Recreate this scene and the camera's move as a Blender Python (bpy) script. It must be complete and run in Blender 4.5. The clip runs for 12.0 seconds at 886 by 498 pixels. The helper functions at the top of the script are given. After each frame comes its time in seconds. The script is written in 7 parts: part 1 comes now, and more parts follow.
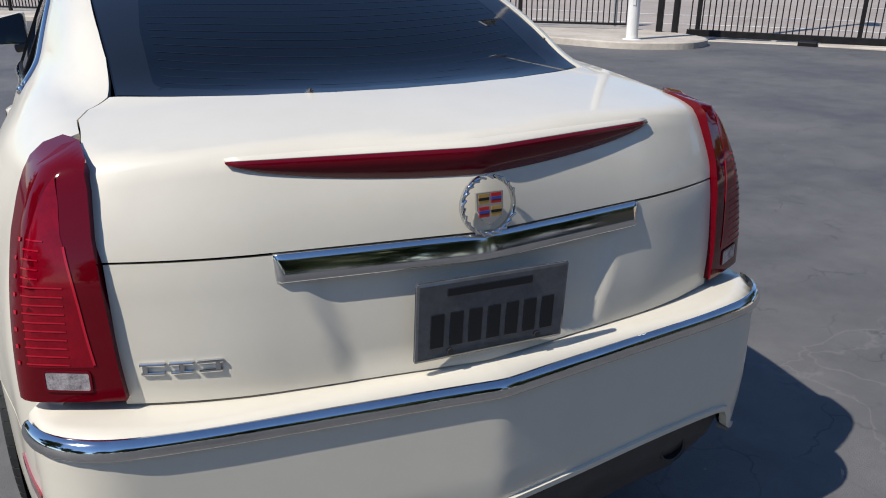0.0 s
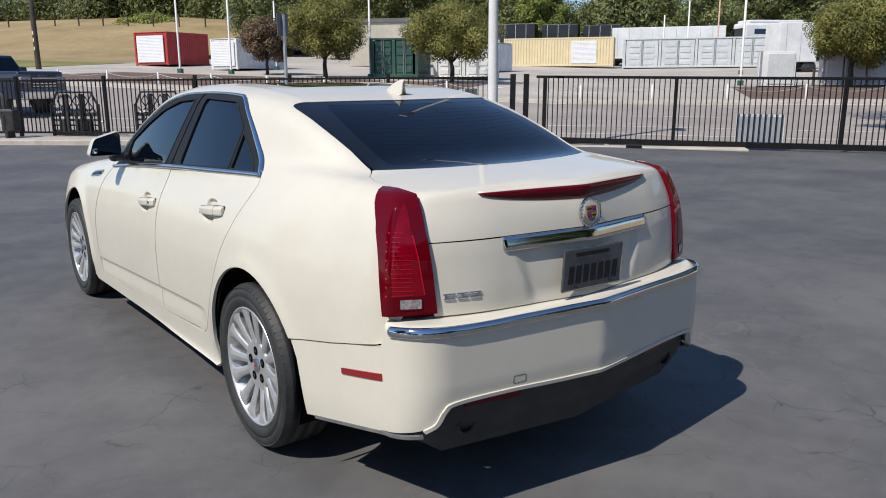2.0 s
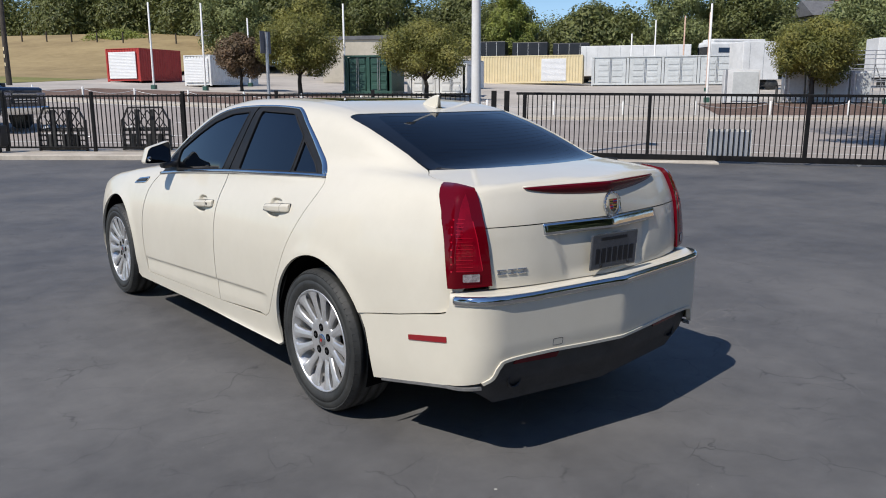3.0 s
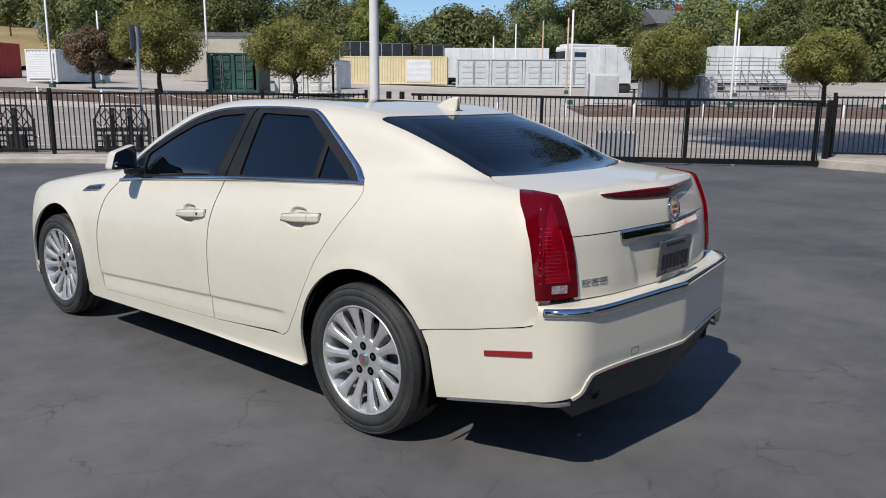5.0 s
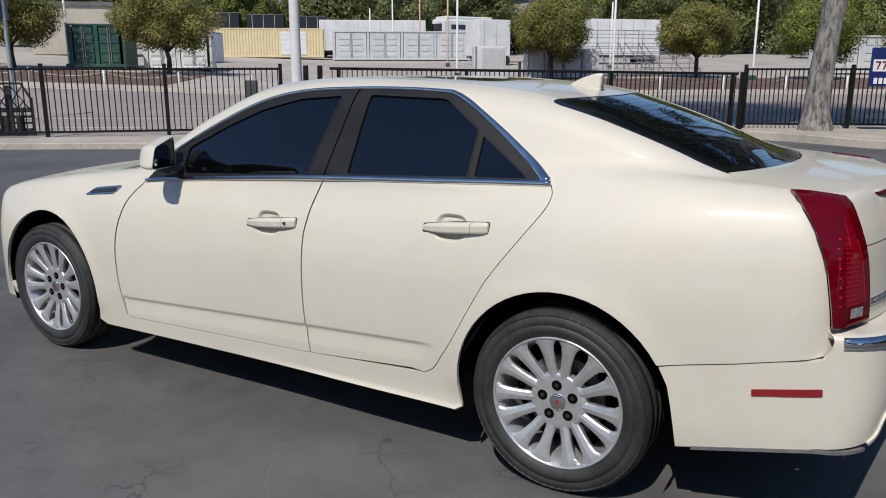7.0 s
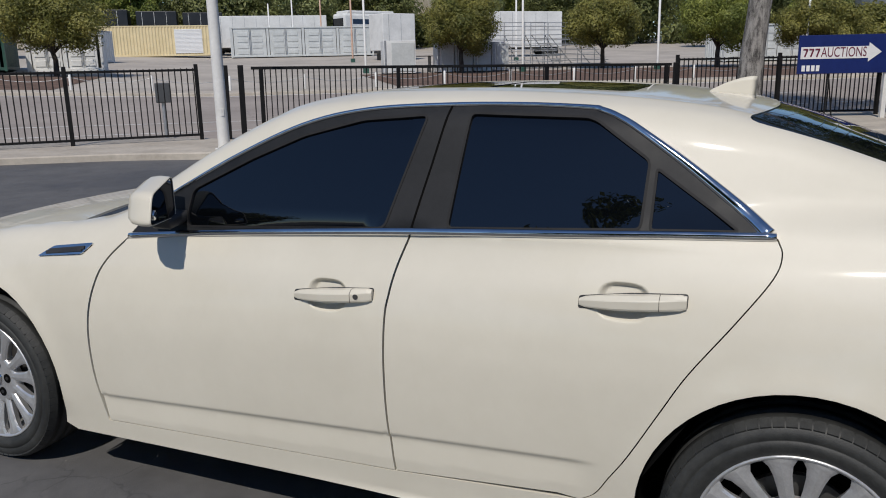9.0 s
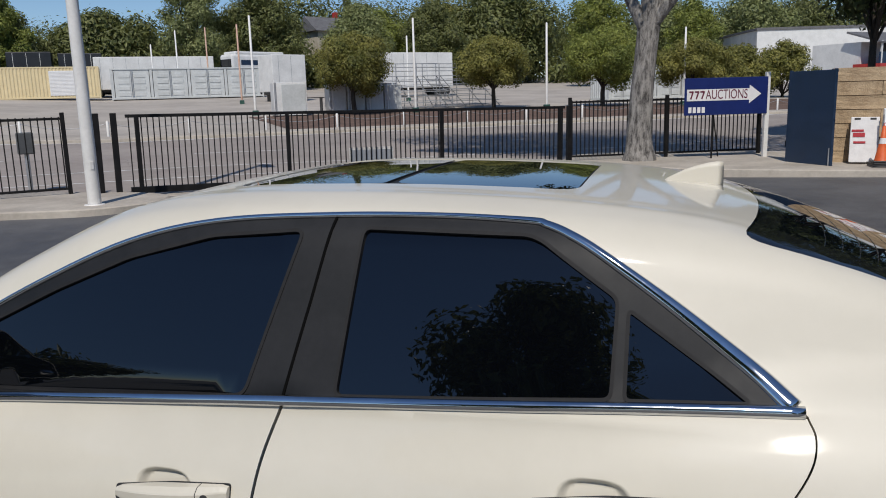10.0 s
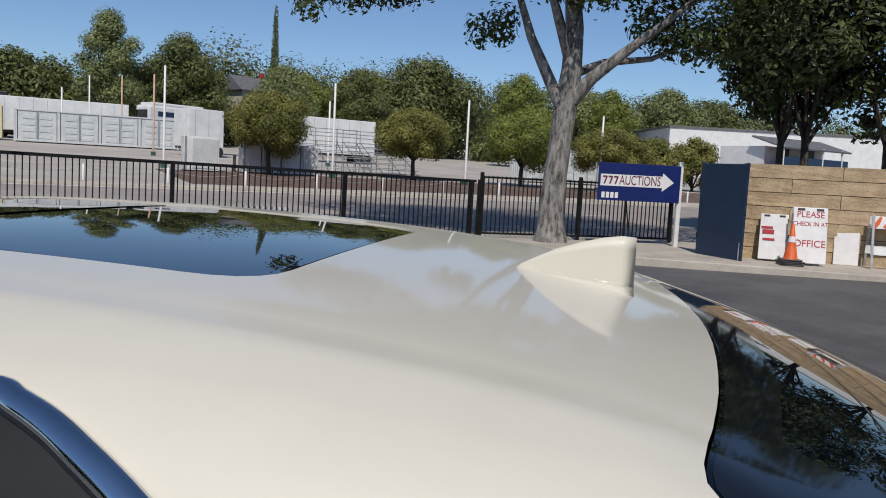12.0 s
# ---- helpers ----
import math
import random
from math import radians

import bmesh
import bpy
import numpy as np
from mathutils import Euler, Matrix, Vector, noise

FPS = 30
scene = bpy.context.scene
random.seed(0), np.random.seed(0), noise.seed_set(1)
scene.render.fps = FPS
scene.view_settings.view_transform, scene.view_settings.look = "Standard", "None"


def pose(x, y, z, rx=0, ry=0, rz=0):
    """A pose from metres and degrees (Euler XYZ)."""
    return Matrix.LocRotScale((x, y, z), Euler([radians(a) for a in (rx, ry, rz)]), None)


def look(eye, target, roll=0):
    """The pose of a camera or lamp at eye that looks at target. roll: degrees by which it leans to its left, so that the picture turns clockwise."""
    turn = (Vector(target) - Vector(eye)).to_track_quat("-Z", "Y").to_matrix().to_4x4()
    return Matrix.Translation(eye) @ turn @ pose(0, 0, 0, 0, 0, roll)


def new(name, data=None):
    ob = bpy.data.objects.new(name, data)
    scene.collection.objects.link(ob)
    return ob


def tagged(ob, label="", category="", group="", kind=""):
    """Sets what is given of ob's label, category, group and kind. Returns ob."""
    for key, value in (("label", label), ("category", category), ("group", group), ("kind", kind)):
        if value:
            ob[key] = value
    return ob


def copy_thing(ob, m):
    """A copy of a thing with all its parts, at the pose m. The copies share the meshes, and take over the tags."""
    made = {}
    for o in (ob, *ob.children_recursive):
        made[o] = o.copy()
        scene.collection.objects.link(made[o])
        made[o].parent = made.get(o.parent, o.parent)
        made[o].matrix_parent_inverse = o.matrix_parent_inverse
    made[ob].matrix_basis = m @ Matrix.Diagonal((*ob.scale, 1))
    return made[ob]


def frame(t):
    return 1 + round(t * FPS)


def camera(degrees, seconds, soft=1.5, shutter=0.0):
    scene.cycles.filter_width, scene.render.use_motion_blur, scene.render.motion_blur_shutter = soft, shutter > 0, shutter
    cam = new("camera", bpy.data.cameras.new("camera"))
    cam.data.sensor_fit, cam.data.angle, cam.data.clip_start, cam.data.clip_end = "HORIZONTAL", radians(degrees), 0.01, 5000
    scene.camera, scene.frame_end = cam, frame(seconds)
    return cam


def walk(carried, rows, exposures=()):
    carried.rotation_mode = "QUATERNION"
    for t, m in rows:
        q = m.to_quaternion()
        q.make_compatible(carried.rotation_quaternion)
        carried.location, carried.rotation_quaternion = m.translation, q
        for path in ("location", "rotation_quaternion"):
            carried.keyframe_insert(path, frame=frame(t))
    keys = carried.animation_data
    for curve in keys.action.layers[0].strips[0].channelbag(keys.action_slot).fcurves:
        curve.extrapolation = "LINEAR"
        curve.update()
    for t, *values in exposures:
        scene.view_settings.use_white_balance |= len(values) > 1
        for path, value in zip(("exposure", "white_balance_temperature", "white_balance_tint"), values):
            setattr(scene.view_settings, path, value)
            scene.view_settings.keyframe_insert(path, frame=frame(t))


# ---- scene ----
from mathutils.geometry import delaunay_2d_cdt

cam = camera(59.1, 12.0, soft=1.0)
PATH = [
    (0, (-0.578, -2.163, 1.426), (0.188, -0.45, 0.732), 0.1),
    (0.5, (-0.896, -2.419, 1.466), (0.056, -0.761, 0.876), 0.2),
    (1, (-1.287, -2.585, 1.48), (-0.22, -0.976, 0.961), 0.2),
    (1.5, (-1.647, -2.771, 1.47), (-0.532, -1.179, 1.001), -0.0),
    (2, (-2.018, -2.923, 1.5), (-0.869, -1.343, 1.071), -0.4),
    (2.5, (-2.363, -3.019, 1.518), (-1.183, -1.455, 1.115), -0.4),
    (3, (-2.611, -3.174, 1.495), (-1.396, -1.634, 1.106), -0.3),
    (3.2, (-2.696, -3.232, 1.499), (-1.467, -1.701, 1.119), -0.1),
    (4.0, (-2.93, -3.106, 1.505), (-1.61, -1.65, 1.12), 0.15),
    (4.8, (-3.063, -2.597, 1.509), (-1.621, -1.266, 1.12), 0.4),
    (5, (-3.105, -2.458, 1.503), (-1.634, -1.161, 1.115), 0.3),
    (5.5, (-3.239, -2.115, 1.507), (-1.703, -0.899, 1.111), 0.3),
    (6, (-3.23, -1.737, 1.486), (-1.64, -0.595, 1.074), 0.2),
    (6.5, (-3.282, -1.377, 1.512), (-1.653, -0.3, 1.082), 0.2),
    (7, (-3.286, -1.036, 1.515), (-1.632, -0.006, 1.063), 0.0),
    (7.2, (-3.238, -0.896, 1.504), (-1.58, 0.123, 1.044), -0.2),
    (8.0, (-3.183, -0.374, 1.519), (-1.502, 0.601, 1.053), -0.6),
    (8.8, (-2.948, -0.008, 1.534), (-1.207, 0.856, 1.062), -1.0),
    (9, (-2.828, 0.055, 1.562), (-1.064, 0.873, 1.094), -1.2),
    (9.5, (-2.51, 0.206, 1.576), (-0.679, 0.885, 1.142), -1.4),
    (10, (-2.167, 0.318, 1.679), (-0.291, 0.899, 1.298), -1.6),
    (10.5, (-1.799, 0.35, 1.772), (0.101, 0.888, 1.458), -1.5),
    (11, (-1.486, 0.429, 1.74), (0.43, 0.948, 1.497), -1.0),
    (11.5, (-1.166, 0.355, 1.66), (0.769, 0.827, 1.472), 0.4),
    (12, (-0.975, 0.263, 1.562), (0.978, 0.647, 1.364), 3.0),
]
EXPOSURES = [(0, 0.33), (1.5, 0.25), (3, 0.13), (5.5, 0.01), (7, -0.13), (9, -0.36), (9.5, -0.43), (10.5, -0.24), (11, -0.2), (12, -0.27)]
walk(cam, [(t, look(eye, aim, roll)) for t, eye, aim, roll in PATH], [(t, stops, 6550, 11) for t, stops in EXPOSURES])

# world, sun
SUN_DIR = Vector((-0.80, -0.13, 1.0)).normalized()
world = bpy.data.worlds.new("sky")
scene.world = world
world.use_nodes = True
wn = world.node_tree
sky = wn.nodes.new("ShaderNodeTexSky")
sky.sky_type = "NISHITA"
sky.sun_disc = False
sky.sun_elevation = math.asin(SUN_DIR.z)
sky.sun_rotation = math.atan2(SUN_DIR.x, SUN_DIR.y)
sky.altitude, sky.air_density, sky.dust_density, sky.ozone_density = 300, 1.0, 0.05, 4.2
background = wn.nodes["Background"]
clear = wn.nodes.new("ShaderNodeMix")
clear.data_type, clear.blend_type = "RGBA", "MULTIPLY"
clear.inputs["Factor"].default_value = 1.0
clear.inputs["B"].default_value = (0.91, 1.0, 1.10, 1)
wn.links.new(sky.outputs["Color"], clear.inputs["A"])
wn.links.new(clear.outputs["Result"], background.inputs["Color"])
background.inputs["Strength"].default_value = 0.104
sun_data = bpy.data.lights.new("sun", "SUN")
sun_data.energy, sun_data.angle, sun_data.color = 4.15, radians(0.53), (1.0, 0.95, 0.87)
sun = new("sun", sun_data)
sun.matrix_world = look(SUN_DIR * 30, (0, 0, 0))


# ---- materials ----
def node_material(name, colour=(0.5, 0.5, 0.5), rough=0.5, metal=0.0, **inputs):
    m = bpy.data.materials.new(name)
    m.use_nodes = True
    b = m.node_tree.nodes["Principled BSDF"]
    b.inputs["Base Color"].default_value = (*colour, 1)
    b.inputs["Roughness"].default_value = rough
    b.inputs["Metallic"].default_value = metal
    for key, value in inputs.items():
        b.inputs[key.replace("_", " ")].default_value = value
    return m


def add_node(m, kind, links=(), **values):
    """A node with input values by name and links (input, from node, output)."""
    n = m.node_tree.nodes.new(kind)
    for key, value in values.items():
        n.inputs[key.replace("_", " ")].default_value = value
    for socket, source, out in links:
        m.node_tree.links.new(source.outputs[out], n.inputs[socket])
    return n


def varied(m, dark, light, scale=3.0, detail=6.0, low=0.35, high=0.65, bump=0.0, bump_scale=60.0, rough=None, island=None, stretch=(1, 1, 1)):
    """Mottles the base colour between two tones by noise at two scales, and adds fine relief."""
    t = m.node_tree
    b = t.nodes["Principled BSDF"]
    co = t.nodes.new("ShaderNodeTexCoord")
    mp = add_node(m, "ShaderNodeMapping", [("Vector", co, "Object")])
    mp.inputs["Scale"].default_value = stretch
    n1 = add_node(m, "ShaderNodeTexNoise", [("Vector", mp, "Vector")], Scale=scale, Detail=detail, Roughness=0.65)
    n2 = add_node(m, "ShaderNodeTexNoise", [("Vector", mp, "Vector")], Scale=scale * 9, Detail=4.0, Roughness=0.7)
    mix = t.nodes.new("ShaderNodeMath")
    mix.operation = "MULTIPLY_ADD"
    t.links.new(n2.outputs["Fac"], mix.inputs[0])
    mix.inputs[1].default_value = 0.45
    t.links.new(n1.outputs["Fac"], mix.inputs[2])
    ramp = t.nodes.new("ShaderNodeValToRGB")
    ramp.color_ramp.elements[0].position, ramp.color_ramp.elements[1].position = low + 0.2, high + 0.25
    ramp.color_ramp.elements[0].color, ramp.color_ramp.elements[1].color = (*dark, 1), (*light, 1)
    t.links.new(mix.outputs[0], ramp.inputs["Fac"])
    last = ramp
    if island:
        geo = t.nodes.new("ShaderNodeNewGeometry")
        hsv = t.nodes.new("ShaderNodeHueSaturation")
        rng = t.nodes.new("ShaderNodeMapRange")
        rng.inputs["To Min"].default_value, rng.inputs["To Max"].default_value = island
        t.links.new(geo.outputs["Random Per Island"], rng.inputs["Value"])
        t.links.new(rng.outputs["Result"], hsv.inputs["Value"])
        t.links.new(ramp.outputs["Color"], hsv.inputs["Color"])
        last = hsv
    t.links.new(last.outputs["Color"], b.inputs["Base Color"])
    if bump:
        n3 = add_node(m, "ShaderNodeTexNoise", [("Vector", mp, "Vector")], Scale=bump_scale, Detail=5.0, Roughness=0.6)
        bp = add_node(m, "ShaderNodeBump", [("Height", n3, "Fac")], Strength=bump, Distance=0.02)
        t.links.new(bp.outputs["Normal"], b.inputs["Normal"])
    if rough:
        rr = add_node(m, "ShaderNodeMapRange", [("Value", n1, "Fac")])
        rr.inputs["From Min"].default_value, rr.inputs["From Max"].default_value = 0.3, 0.7
        rr.inputs["To Min"].default_value, rr.inputs["To Max"].default_value = rough
        t.links.new(rr.outputs["Result"], b.inputs["Roughness"])
    return m


PAINT = varied(node_material("pearl_cream_paint", rough=0.5, Coat_Weight=0.7, Coat_Roughness=0.05), (0.62, 0.583, 0.488), (0.66, 0.622, 0.525), scale=1.3, rough=(0.45, 0.55))
PAINT.node_tree.nodes["Principled BSDF"].inputs["Coat IOR"].default_value = 1.45
CHROME = varied(node_material("chrome", rough=0.06, metal=1.0), (0.60, 0.61, 0.62), (0.70, 0.71, 0.72), scale=9, rough=(0.03, 0.12))
GLASS = node_material("tinted_glass", (0.002, 0.003, 0.005), 0.015, IOR=1.52, Specular_IOR_Level=0.34)
SIDE_GLASS = node_material("tinted_side_glass", (0.0015, 0.002, 0.003), 0.012, IOR=1.5, Specular_IOR_Level=0.85)
ROOF_GLASS = node_material("sunroof_glass", (0.004, 0.005, 0.007), 0.012, IOR=1.6, Specular_IOR_Level=0.75)
BLACK_TRIM = varied(node_material("satin_black_trim", rough=0.45), (0.020, 0.020, 0.021), (0.030, 0.030, 0.032), scale=14, rough=(0.4, 0.55))
PILLAR_TRIM = varied(node_material("worn_grey_black_pillar", rough=0.6, Specular_IOR_Level=0.27), (0.009, 0.010, 0.0115), (0.016, 0.017, 0.0195), scale=6, rough=(0.5, 0.62))
# near-black without sheen: deep shade put into the colour, under and inside the car
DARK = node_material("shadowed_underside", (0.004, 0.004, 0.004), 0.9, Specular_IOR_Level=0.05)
EDGE_GREY = varied(node_material("scuffed_grey_edge", rough=0.55), (0.12, 0.12, 0.12), (0.20, 0.20, 0.195), scale=20)
LOWER_PLASTIC = varied(node_material("grey_lower_plastic", rough=0.6), (0.030, 0.030, 0.032), (0.050, 0.050, 0.052), scale=8, bump=0.15, bump_scale=400)
RUBBER = varied(node_material("tyre_rubber", rough=0.6), (0.016, 0.017, 0.017), (0.040, 0.041, 0.039), scale=7, bump=0.1, bump_scale=200)
ALLOY = varied(node_material("silver_alloy", rough=0.3, metal=0.7), (0.56, 0.56, 0.56), (0.72, 0.72, 0.72), scale=18, rough=(0.26, 0.42))
ALLOY_IN = node_material("brake_dark_metal", (0.10, 0.10, 0.10), 0.5, 0.6)
RED_LENS = node_material("red_lamp_lens", (0.105, 0.0006, 0.005), 0.04, IOR=1.35)
RED_DEEP = node_material("deep_red_lens", (0.115, 0.0015, 0.008), 0.05, IOR=1.38)
RED_RIB = node_material("bright_red_reflector", (0.42, 0.006, 0.022), 0.12)
RED_ZONE = varied(node_material("lit_red_reflector", rough=0.08, IOR=1.38), (0.155, 0.001, 0.008), (0.23, 0.0015, 0.011), scale=30)
SEAL_RUBBER = varied(node_material("window_seal_rubber", rough=0.7, Specular_IOR_Level=0.3), (0.009, 0.009, 0.010), (0.016, 0.016, 0.017), scale=12)
CLEAR_LENS = varied(node_material("clear_lamp_lens", rough=0.08), (0.10, 0.09, 0.095), (0.50, 0.46, 0.47), scale=40)
RED_MARK = node_material("red_side_reflector", (0.25, 0.006, 0.01), 0.15, Coat_Weight=1.0)
PLATE = varied(node_material("smoked_plate_cover", rough=0.06, Coat_Weight=1.0), (0.055, 0.060, 0.066), (0.095, 0.10, 0.11), scale=9)
PLATE_INK = node_material("dark_plate_bars", (0.008, 0.009, 0.013), 0.3)
GOLD = node_material("crest_gold", (0.55, 0.36, 0.12), 0.2, 0.6)
CREST_RED = node_material("crest_red", (0.35, 0.02, 0.02), 0.2)
CREST_BLUE = node_material("crest_blue", (0.03, 0.06, 0.25), 0.2)
CREST_BLACK = node_material("crest_black", (0.01, 0.01, 0.01), 0.2)


# ---- mesh tools ----
def shade(ob, smooth=True):
    ob.data.polygons.foreach_set("use_smooth", [smooth] * len(ob.data.polygons))
    return ob


def attach(name, me, material, parent=None, label="", smooth=True, mats=()):
    ob = new(name, me)
    for m in (material, *mats):
        if m:
            me.materials.append(m)
    shade(ob, smooth)
    if parent:
        ob.parent = parent
    if label:
        tagged(ob, label)
    return ob


def part(name, bm, material, parent=None, label="", smooth=False):
    """Links a bmesh as one mesh object under a thing or a part."""
    me = bpy.data.meshes.new(name)
    bm.to_mesh(me)
    bm.free()
    return attach(name, me, material, parent, label, smooth)


def thing(name, label, category, m=None, group="", kind=""):
    ob = new(name)
    ob.empty_display_size = 0.2
    if m is not None:
        ob.matrix_world = m
    return tagged(ob, label, category, group, kind)


def box(bm, size, centre=(0, 0, 0), turn=None, bevel=0.0):
    made = bmesh.ops.create_cube(bm, size=1.0)["verts"]
    m = Matrix.Translation(centre) @ (turn or Matrix.Identity(4)) @ Matrix.Diagonal((*size, 1))
    bmesh.ops.transform(bm, matrix=m, verts=made)
    if bevel:
        edges = list({e for v in made for e in v.link_edges})
        bmesh.ops.bevel(bm, geom=edges, offset=bevel, segments=2, profile=0.5, affect="EDGES")
    return bm


def boxes(*specs, bevel=0.0):
    bm = bmesh.new()
    for size, centre, *turn in specs:
        box(bm, size, centre, turn[0] if turn else None, bevel)
    return bm


def rod(bm, a, b, r0, r1=None, n=10, caps=True):
    a, b = Vector(a), Vector(b)
    made = bmesh.ops.create_cone(bm, cap_ends=caps, segments=n, radius1=r0, radius2=r0 if r1 is None else r1, depth=(b - a).length)["verts"]
    q = (b - a).to_track_quat("Z", "Y").to_matrix().to_4x4()
    bmesh.ops.transform(bm, matrix=Matrix.Translation((a + b) / 2) @ q, verts=made)
    return bm


def lathe(profile, n=48, axis="x", a0=0.0, a1=2 * math.pi):
    """A surface of revolution of (along, radius) points about an axis."""
    full = abs(a1 - a0 - 2 * math.pi) < 1e-6
    k = n if full else n + 1
    angles = [a0 + (a1 - a0) * i / n for i in range(k)]
    verts, faces = [], []
    for w, r in profile:
        for a in angles:
            c, s = r * math.cos(a), r * math.sin(a)
            verts.append((w, c, s) if axis == "x" else (c, s, w) if axis == "z" else (c, w, s))
    for j in range(len(profile) - 1):
        for i in range(n):
            i2 = (i + 1) % k
            faces.append((j * k + i, j * k + i2, (j + 1) * k + i2, (j + 1) * k + i))
    me = bpy.data.meshes.new("lathe")
    me.from_pydata(verts, [], faces)
    bm = bmesh.new()
    bm.from_mesh(me)
    bpy.data.meshes.remove(me)
    bmesh.ops.recalc_face_normals(bm, faces=bm.faces)
    return bm


def flipped(bm):
    """Mirrors a bmesh across x = 0."""
    bmesh.ops.scale(bm, vec=(-1, 1, 1), verts=bm.verts)
    bmesh.ops.reverse_faces(bm, faces=bm.faces)
    return bm


def text_mesh(text, size, depth=0.001):
    cu = bpy.data.curves.new("letters", "FONT")
    cu.body, cu.size, cu.extrude, cu.align_x, cu.align_y = text, size, depth, "CENTER", "CENTER"
    tmp = bpy.data.objects.new("letters", cu)
    scene.collection.objects.link(tmp)
    dg = bpy.context.evaluated_depsgraph_get()
    me = bpy.data.meshes.new_from_object(tmp.evaluated_get(dg))
    bpy.data.objects.remove(tmp)
    bpy.data.curves.remove(cu)
    me.materials.clear()
    return me


# ---- shape of the sedan ----
def curve(xs, ys):
    """Smooth monotone-ish cubic through the knots (finite-difference tangents), clamped ends."""
    xs, ys = np.array(xs, float), np.array(ys, float)
    d = np.diff(ys) / np.diff(xs)
    m = np.r_[d[0], (d[:-1] * np.diff(xs)[1:] + d[1:] * np.diff(xs)[:-1]) / (xs[2:] - xs[:-2]), d[-1]]
    def at(x):
        x = np.clip(x, xs[0], xs[-1])
        i = np.clip(np.searchsorted(xs, x, side="right") - 1, 0, len(xs) - 2)
        h = xs[i + 1] - xs[i]
        t = (x - xs[i]) / h
        return ((1 + 2 * t) * (1 - t) ** 2 * ys[i] + t * (1 - t) ** 2 * h * m[i] + t * t * (3 - 2 * t) * ys[i + 1] + t * t * (t - 1) * h * m[i + 1])
    return at
def smax(a, b, k):
    h = np.maximum(k - np.abs(a - b), 0) / k
    return np.maximum(a, b) + h * h * k / 4
def smin(a, b, k):
    return -smax(-a, -b, k)
def ramp(e0, e1, x):
    t = np.clip((x - e0) / (e1 - e0), 0, 1)
    return t * t * (3 - 2 * t)
W = curve([-1.1, -.95, -.8, -.6, -.35, 0, .5, 1.2, 2.0, 2.6, 3.0, 3.4, 3.7, 3.9, 4.1], [.67, .74, .785, .822, .868, .89, .885, .885, .888, .892, .893, .865, .79, .68, .5])
INSET = curve([.15, .185, .205, .235, .27, .33, .40, .45, .50, .60, .75, .88, .97, 1.03, 1.07, 1.12, 1.2, 1.4], [.03, .006, .004, .020, .020, .015, .009, .005, .002, 0, .006, .03, .062, .095, .125, .16, .24, .5])
BELT = curve([-1.1, -.6, .1, 1.1, 2.3, 3.0, 3.9], [1.115, 1.105, 1.062, 1.04, .965, .92, .84])
TOPZ = curve([-1.1, -.98, -.45, .2, 1.5, 2.3, 2.5, 3.0, 3.5, 3.8, 4.0], [1.105, 1.118, 1.165, 1.19, 1.16, 1.04, 1.015, .955, .865, .75, .6])
CS = curve([-1.0, -.75, -.46, -.2, .1, .6, 1.1, 1.7, 2.2, 2.6], [.47, .54, .625, .69, .735, .78, .79, .775, .73, .66])
ROOF = curve([-1.1, -.8, -.5, -.2, .1, .2, .3, .5, .8, 1.1, 1.4, 1.65, 1.9, 2.2, 2.5, 2.8], [.86, 1.0, 1.15, 1.275, 1.375, 1.398, 1.415, 1.438, 1.455, 1.46, 1.452, 1.415, 1.32, 1.165, .99, .8])
def flare(y, z):
    """The rolled lips round the wheel arches."""
    a, b = np.hypot(y, z - .335), np.hypot(y - 2.97, z - .335)
    return .009 * (np.exp(-((a - .400) / .050) ** 2) + np.exp(-((b - .410) / .050) ** 2)) * ramp(.22, .34, z)
def body(x, y, z):
    ax = np.abs(x)
    side = ax - W(y) + INSET(z - (BELT(y) - 1.07)) - flare(y, z)
    top = (z - TOPZ(y) + .036 * (ax / .7) ** 2.4) * .9
    vee = np.sqrt(ax ** 2 + .02 ** 2) - .02
    rear = -(y + 1.03 - .02 * ramp(.75, 1.0, z) - .035 * np.clip((z - .95) / .15, 0, 2) ** 2 - (.13 + .05 * ramp(.9, 1.1, z)) * vee - .55 * np.maximum(vee - .35, 0) ** 2)
    front = y - 3.86 + .5 * vee ** 2 + .25 * np.clip(z - .6, 0, 1) ** 2
    ends = smax(rear, front, .05)
    low = smax(smax(side, ends, .10), top, .05 - .03 * ramp(-.70, -.88, y))
    cside = (ax - CS(y) + .43 * np.maximum(z - 1.05, 0) + .12 * np.clip(z - 1.05, 0, 1) ** 2) * .9
    fold = .5 * (ax - .495 + np.sqrt((ax - .495) ** 2 + .014 ** 2))
    lean = ramp(.04, .30, y)
    croof = (z - ROOF(y) + (1 - lean) * .035 * (ax / .6) ** 2.5 + lean * (.013 * (ax / .6) ** 2 + .25 * fold + .0013 * np.exp(-((ax - .462) / .024) ** 2))) * .85
    cabin = np.maximum(smax(cside, croof, .05), np.maximum(-.8 - y, y - 2.72))
    return smin(low, cabin, .035)
def bumper(x, y, z):
    ax = np.abs(x)
    side = ax - W(np.maximum(y, -.84)) + .6 * np.clip(-.84 - y, 0, 1) ** 1.5 + .022 * np.clip((.38 - z) / .2, 0, 1) ** 2
    vee = np.sqrt(ax ** 2 + .012 ** 2) - .012
    rear = -(y + 1.10 - .13 * vee - .045 * np.clip((.50 - z) / .25, 0, 1) ** 1.5)
    return smax(smax(side, rear, .11), z - .707, .03)
